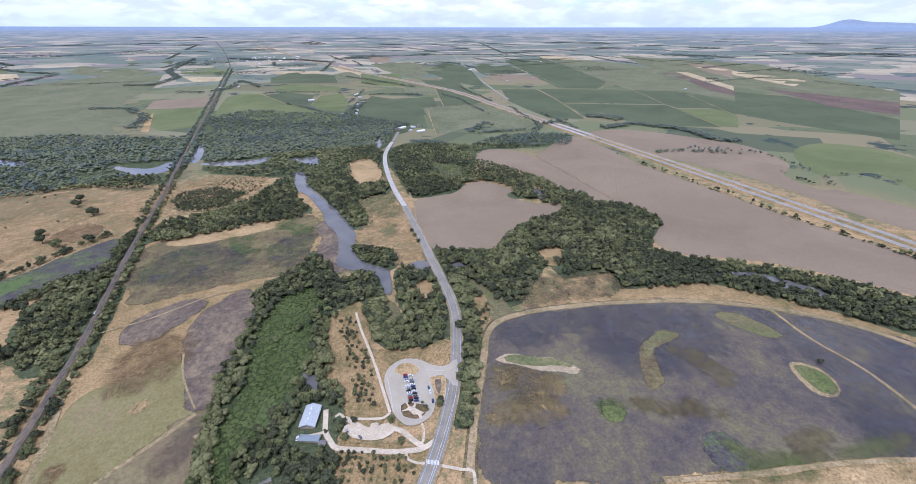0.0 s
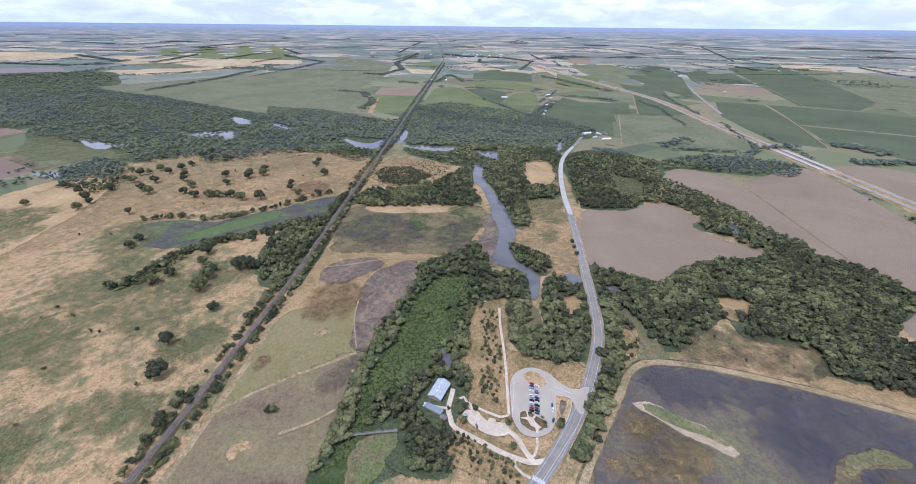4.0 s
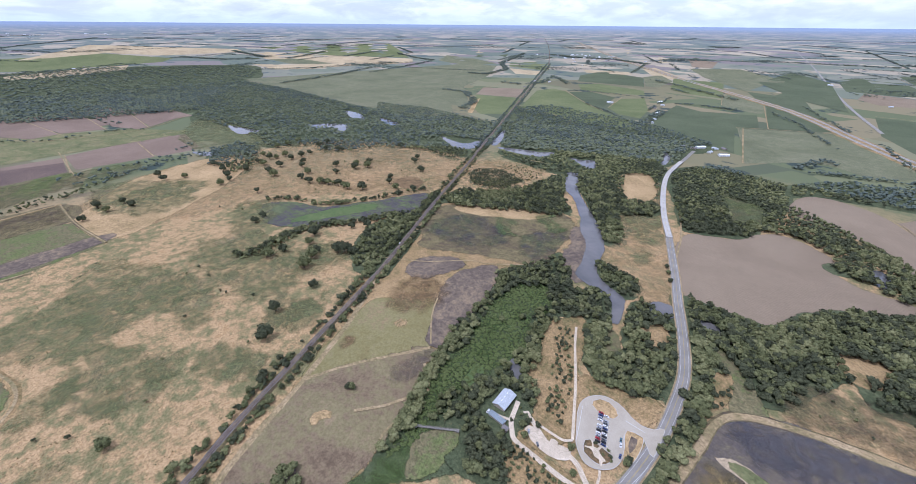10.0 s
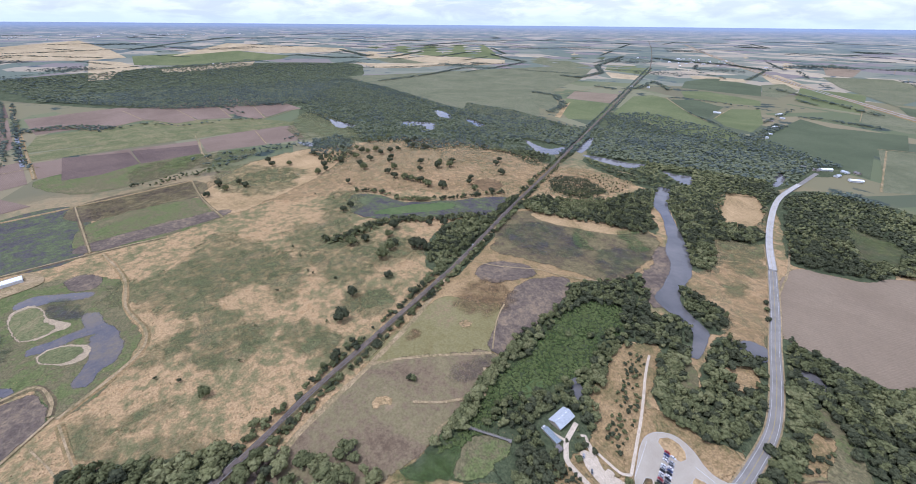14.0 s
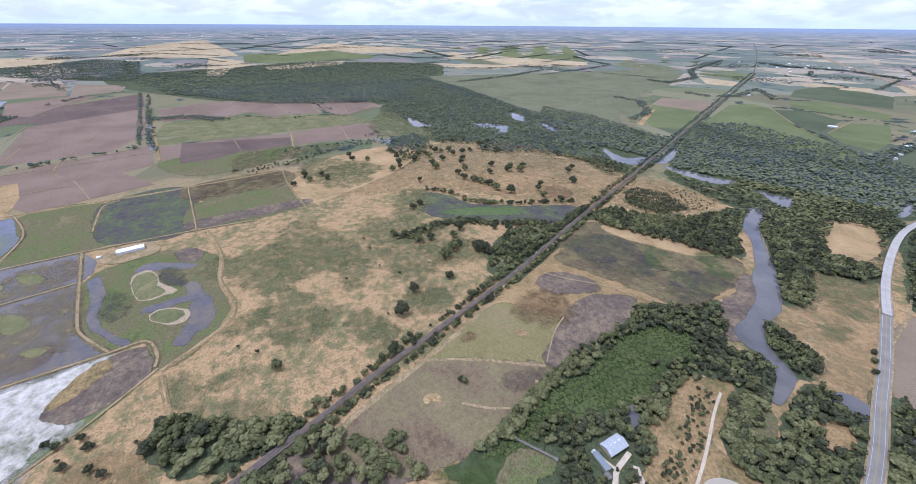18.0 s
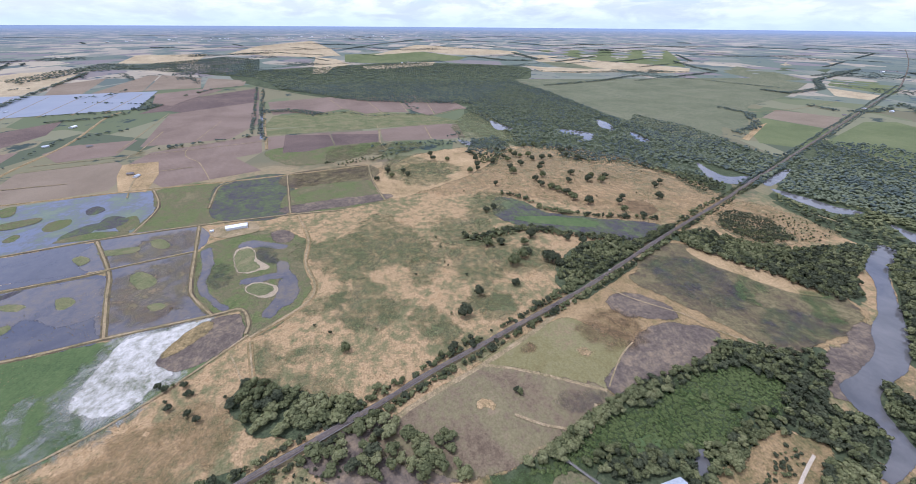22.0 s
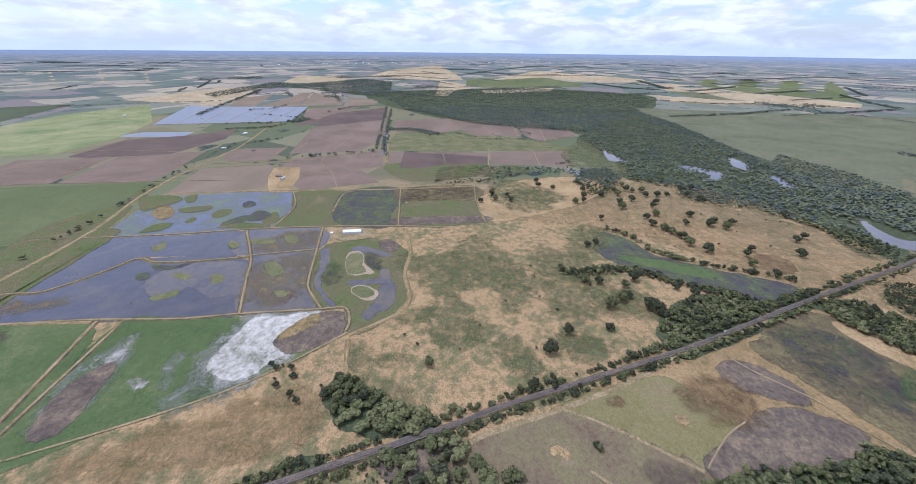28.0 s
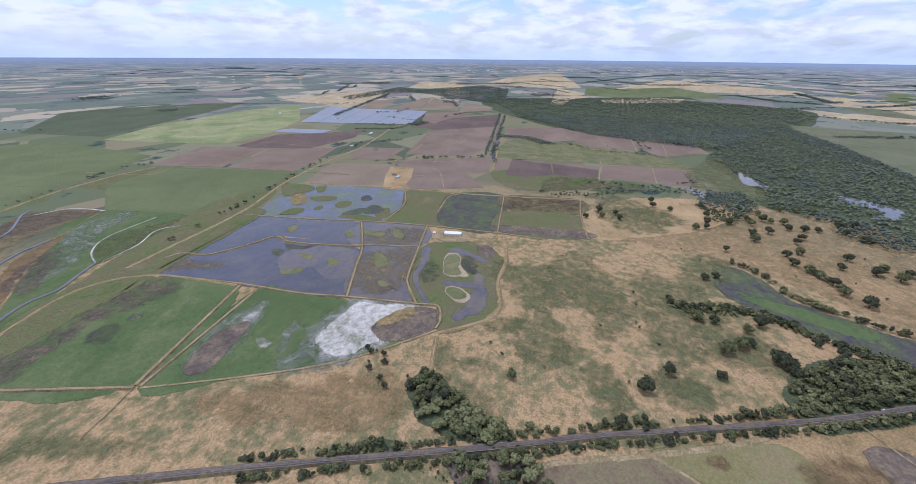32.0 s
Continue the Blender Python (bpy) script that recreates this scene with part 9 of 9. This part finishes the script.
# boardwalk over the marsh
e = empty("boardwalk")
a, b = Vector((-167, 144)), Vector((-138, 163))
d = b - a
m = Matrix.Translation((a.x, a.y, 0)) @ Matrix.Rotation(math.atan2(d.y, d.x), 4, "Z")
n = int(d.length / 0.45)
for i in range(n):
    bm = bmesh.new()
    v = box(bm, i * 0.45 + 0.03, i * 0.45 + 0.42, -1.0, 1.0, 2.0, 2.1)
    bmesh.ops.transform(bm, matrix=m, verts=v)
    part("plank", bm, MAT["grey_wood"], e)
for s in (-1, 1):
    for h in (2.6, 3.1):
        bm = bmesh.new()
        v = box(bm, 0, d.length, s * 1.0 - 0.05, s * 1.0 + 0.05, h, h + 0.1)
        bmesh.ops.transform(bm, matrix=m, verts=v)
        part("handrail", bm, MAT["grey_wood"], e)
    for i in range(13):
        bm = bmesh.new()
        v = box(bm, i * d.length / 12 - 0.08, i * d.length / 12 + 0.08, s * 1.0 - 0.07, s * 1.0 + 0.07, 0.0, 3.1)
        bmesh.ops.transform(bm, matrix=m, verts=v)
        part("post", bm, MAT["timber"], e)
for x in (-1.0, d.length + 1.0):
    bm = bmesh.new()
    v = box(bm, x - 1.5, x + 1.5, -1.7, 1.7, 1.9, 2.08)
    bmesh.ops.transform(bm, matrix=m, verts=v)
    part("landing", bm, MAT["grey_wood"], e)
tagged(e, "weathered wooden boardwalk bridge over green marsh", "bridge")

# ---- barn and farms ----
BARN_A, BARN_B = Vector([(-708, -245)][0]), Vector([(-714, -210)][0])
d = BARN_B - BARN_A
plate("yard", "levee", [(-688, -260), (-714, -265), (-730, -238), (-732, -200), (-714, -187), (-690, -185), (-679, -208), (-674, -233)], 0.9, "pale bare yard round the barn", category="yard")
barn = house("barn", d.length, 13.0, 4.5, 6.5, WALL_WHITE, WHITE_ROOF, 0, "long white metal barn with a low gable roof", "barn", ribs=12, over=0.3, doors=2)
c = (BARN_A + BARN_B) / 2
barn_turn = math.degrees(math.atan2(d.y, d.x))
put(barn, c.x, c.y + 4, barn_turn, 0.85)
tank = house("small_shed", 5.5, 5, 2.8, 3.6, WALL_WHITE, WHITE_ROOF, 0, "small white metal shed beside the barn", "shed", over=0.2)
c = Vector([(-705, -263)][0])
put(tank, c.x, c.y, barn_turn, 0.85)
homes = [
    house("farmhouse", 16, 9, 3.0, 5.2, WALL_WHITE, METAL_ROOF, 4, "white farmhouse with a pale roof", "house"),
    house("farmhouse", 14, 9, 3.0, 5.4, WALL_TAN, DARK_ROOF, 3, "tan farmhouse with a dark roof", "house"),
    house("farm_shed", 26, 12, 4.0, 6.0, WALL_WHITE, WHITE_ROOF, 0, "long white farm shed", "shed"),
]
SITES = [[(-1062, -515), (-1084, -536), (-1687, -946), (-1416, -883), (-1390, -761), (-2118, -1810), (-2061, -1358)], [(-197, 1279), (-184, 1302), (-153, 1266), (-129, 1330), (-118, 1256), (-149, 1317), (-224, 1280)], [(-667, 1856), (-391, 1550), (-415, 1573), (-501, 2028), (-467, 1949)], [(-473, 1853), (-431, 1747), (-405, 1615), (146, 3923), (95, 3358), (304, 2605)], [(-1219, 2022), (-1228, 2320), (-1313, 2283), (-1642, 3304), (-1794, 3843), (-1572, 3530), (-1997, 3197), (-2264, 3388)], [(1238, 2253), (1737, 1855), (813, 4184), (666, 5259)], [(-4222, 617), (-4080, 542), (-4297, 3054)]]
r = np.random.RandomState(4)
k = 0
for site in SITES:
    for x, y in site:
        h = homes[k % 3]
        if k < 3:
            put(h, x, y, r.uniform(0, 180), 0.8)
        else:
            another(h, x, y, r.uniform(0, 180), 0.8)
        k += 1
TOWN = [(-2405, 4535), (-1626, 4377)]
a, b = Vector(TOWN[0]), Vector(TOWN[1])
for i in range(46):
    p = a.lerp(b, r.rand()) + Vector(r.normal(0, 1, 2)) * 180
    another(homes[r.randint(3)], p.x, p.y, r.uniform(0, 180), 0.2, 1.4)
CITY = [(-10389, -4157), (-14270, 1928)]
a, b = Vector(CITY[0]), Vector(CITY[1])
for i in range(60):
    p = a.lerp(b, r.rand()) + Vector(r.normal(0, 1, 2)) * 700
    another(homes[r.choice([0, 2])], p.x, p.y, r.uniform(0, 180), 0.2, 2.0)

# ---- single trees ----
def limbs(seed):
    """A tapered trunk that forks into limbs."""
    r = random.Random(seed)
    bm = bmesh.new()

    def stem(p, q, w0, w1):
        d = (q - p).normalized()
        s = d.orthogonal().normalized()
        t = d.cross(s)
        rings = []
        for c, w in ((p, w0), (q, w1)):
            rings.append([bm.verts.new(c + (s * math.cos(k * 1.047) + t * math.sin(k * 1.047)) * w) for k in range(6)])
        for k in range(6):
            l = (k + 1) % 6
            bm.faces.new((rings[0][k], rings[0][l], rings[1][l], rings[1][k]))

    stem(Vector((0, 0, 0)), Vector((0, 0, 0.55)), 0.085, 0.06)
    for k in range(5):
        a = k * 1.257 + r.random()
        stem(Vector((0, 0, 0.5)), Vector((0.5 * math.cos(a), 0.5 * math.sin(a), 0.95 + 0.3 * r.random())), 0.05, 0.018)
    return bm


def tree_kind(seed, leaf, lobes, cards, size, label, name):
    v, f, m = crown(seed, lobes, cards, size, True)
    f = f[m == 0]
    me = bpy.data.meshes.new("crown")
    me.from_pydata([tuple(q) for q in v], [], [tuple(int(i) for i in q) for q in f])
    me.materials.append(MAT[leaf])
    e = empty(name)
    c = new("crown", me)
    c.parent = e
    part("trunk", limbs(seed), MAT["bark"], e)
    return tagged(e, label, "tree", name + "s")


OAKS = [tree_kind(100 + i, ["leaf_dark", "leaf_dark", "leaf_mid"][i % 3], 12 + i % 4, 340, 0.11, "dark spreading valley oak on dry grass", "oak_tree") for i in range(6)]
YOUNG = [tree_kind(130 + i, ["leaf_dark", "leaf_mid"][i % 2], 5, 70, 0.18, "small dark young tree in dry grass", "young_tree") for i in range(4)]
planted = set()


def plant(kinds, x, y, rad):
    i = r.randint(len(kinds))
    k = kinds[i]
    key = (id(kinds), i)
    if key in planted:
        another(k, x, y, r.uniform(0, 360), 0.02, rad * r.uniform(0.92, 1.08))
    else:
        planted.add(key)
        put(k, x, y, r.uniform(0, 360), 0.02, rad)


for x, y in [(-871, 378), (-773, 530), (-760, 557), (-652, 459), (-539, 197), (-549, 281), (-489, 240), (-472, 217), (-471, 274), (-464, 281), (-375, 112)]:
    plant(OAKS, x, y, 10.8)
for x, y in [(-1024, 204), (-903, 275), (-947, 307), (-923, 420), (-964, 400), (-999, 432), (-994, 472), (-1087, 499), (-1089, 533), (-1091, 566), (-958, 469), (-960, 499), (-881, 454), (-809, 410), (-829, 438), (-773, 407), (-750, 422), (-732, 430), (-710, 439), (-679, 440), (-825, 513), (-636, 520), (-702, 660), (-642, 622), (-1008, 584)]:
    plant(OAKS, x, y, 9.0)
for x, y in [(-968, 578), (-667, 238), (-680, 258), (-537, 221), (-528, 260), (-498, 253), (-452, 286), (-524, 337), (-506, 358), (-420, 200), (-349, -37), (-721, 437), (-743, 427), (-695, 442), (-915, 299), (-799, 305), (-1042, 437), (-1022, 445), (-994, 448), (-992, 400), (-911, 118), (-916, 81), (-898, 43)]:
    plant(OAKS, x, y, 7.2)
for x, y in [(-1061, 403), (-964, 526), (-909, 474), (-1020, 616), (-935, 596), (-905, 383), (-797, 552), (-784, 583), (-829, 730), (-717, 684), (-660, 544), (-603, 509), (-569, 527), (-960, 355), (-993, 317), (-1052, 319), (-1009, 240), (-1064, 205), (-938, 112), (-954, 73), (-780, 482), (-411, 142)]:
    plant(OAKS, x, y, 8.0)
for x, y in [(-782, 224), (-740, 248), (-725, 393), (-839, 547), (-494, 118), (-462, 139), (-728, 479), (-743, 569), (-886, 687), (-811, 676), (-802, 701), (-791, 712), (-680, 595), (-576, 502), (-686, 499), (-662, 476), (-840, 633), (-551, 119), (-586, 119), (-579, 100), (-382, -55), (-401, -73), (-279, -66), (-312, -153), (-341, -208), (-325, -186), (-321, -209), (-432, 310), (-425, 296), (-419, 279), (-419, 269), (-427, 287), (-376, -1), (-424, 26), (-481, 66), (-381, 95)]:
    plant(YOUNG, x, y, 2.4)
for x, y in [(-338, -197), (-325, -190), (-311, -203), (-299, -183), (-290, -172), (-337, -214), (-343, -222), (-247, 130), (-244, 132), (-331, 106), (-317, 105)]:
    plant(OAKS, x, y, 4.0)
for x, y in [(-69, 545), (-61, 525), (-75, 561), (2, 258), (-15, 233), (-16, 230), (-91, 197), (-95, 211), (-56, 213), (-45, 194), (-98, 205), (-87, 213), (24, 351), (30, 356), (16, 231), (357, 278)]:
    plant(OAKS, x, y, 3.6)
for x, y in [(-31, 231), (-28, 227), (-26, 224), (-33, 225), (-42, 231), (-108, 219), (-104, 213), (-108, 203)]:
    plant(YOUNG, x, y, 2.0)


PATH_LINE = [(-118, 355), (-104, 322), (-93, 300), (-81.5, 276), (-72, 254), (-64, 235), (-58, 221)]


def sow(pts, gap, rad, chance, turn=0.0):
    """Young trees in loose rows."""
    P = np.array(pts)
    lo, hi = P.min(0), P.max(0)
    for gx in np.arange(lo[0], hi[0], gap):
        for gy in np.arange(lo[1], hi[1], gap):
            x, y = gx + r.uniform(-0.2, 0.2) * gap, gy + r.uniform(-0.2, 0.2) * gap
            if r.rand() < chance and not beside(PATH_LINE, np.array([x]), np.array([y]), 3.5)[0] and inside(pts, np.array([x]), np.array([y]))[0]:
                plant(YOUNG, x, y, rad * r.uniform(0.6, 1.2))


sow([(-101, 185), (-82, 187), (-41, 183), (-31, 179), (-33, 166), (-100, 165)], 5.2, 2.2, 0.8)
sow([(-96, 184), (-68, 182), (-26, 180), (-26, 167), (-81, 153)], 5.5, 1.9, 0.5)
sow([(-132, 336), (-118, 361), (-95, 309), (-73, 256), (-71, 228), (-92, 230), (-106, 270)], 5.5, 2.7, 0.8)
sow([(-528, 781), (-472, 834), (-424, 822), (-404, 752), (-437, 700)], 9.0, 2.2, 0.7)
sow([(-209, -99), (-221, -87), (-216, -43), (-199, -43)], 6.0, 1.8, 0.8)
sow([(89, 419), (210, 436), (201, 400), (120, 377), (87, 383)], 13.0, 1.8, 0.5)
# brush along the railway
brush = []
for a, b in zip(RAIL[1:11], RAIL[2:12]):
    a, b = Vector(a), Vector(b)
    d = b - a
    s = Vector((d.y, -d.x)).normalized()
    for i in range(int(d.length / 0.95)):
        side = r.choice([-1, 1])
        thick = noise.noise((a.x / 90 + i / 9, side * 5, 0)) + 0.35
        if r.rand() < 0.35 + thick:
            p = a + d * r.rand() + s * side * r.uniform(6.8, 13.0)
            brush.append((p.x, p.y, r.uniform(1.8, 5.0), r.uniform(2.5, 8.0)))
for a, b in zip(RAIL[3:9], RAIL[4:10]):
    a, b = Vector(a), Vector(b)
    d = b - a
    s = Vector((d.y, -d.x)).normalized()
    for i in range(int(d.length / 7)):
        t = r.rand()
        if noise.noise(((a + d * t).x / 60, (a + d * t).y / 60, 3)) > -0.1:
            p = a + d * t - s * r.uniform(9.5, 17.0)
            brush.append((p.x, p.y, r.uniform(3.5, 6.5), r.uniform(6, 11)))
stand("railway_brush", "green brush and small trees along the railway", brush, (0.45, 0.4, 0.15))
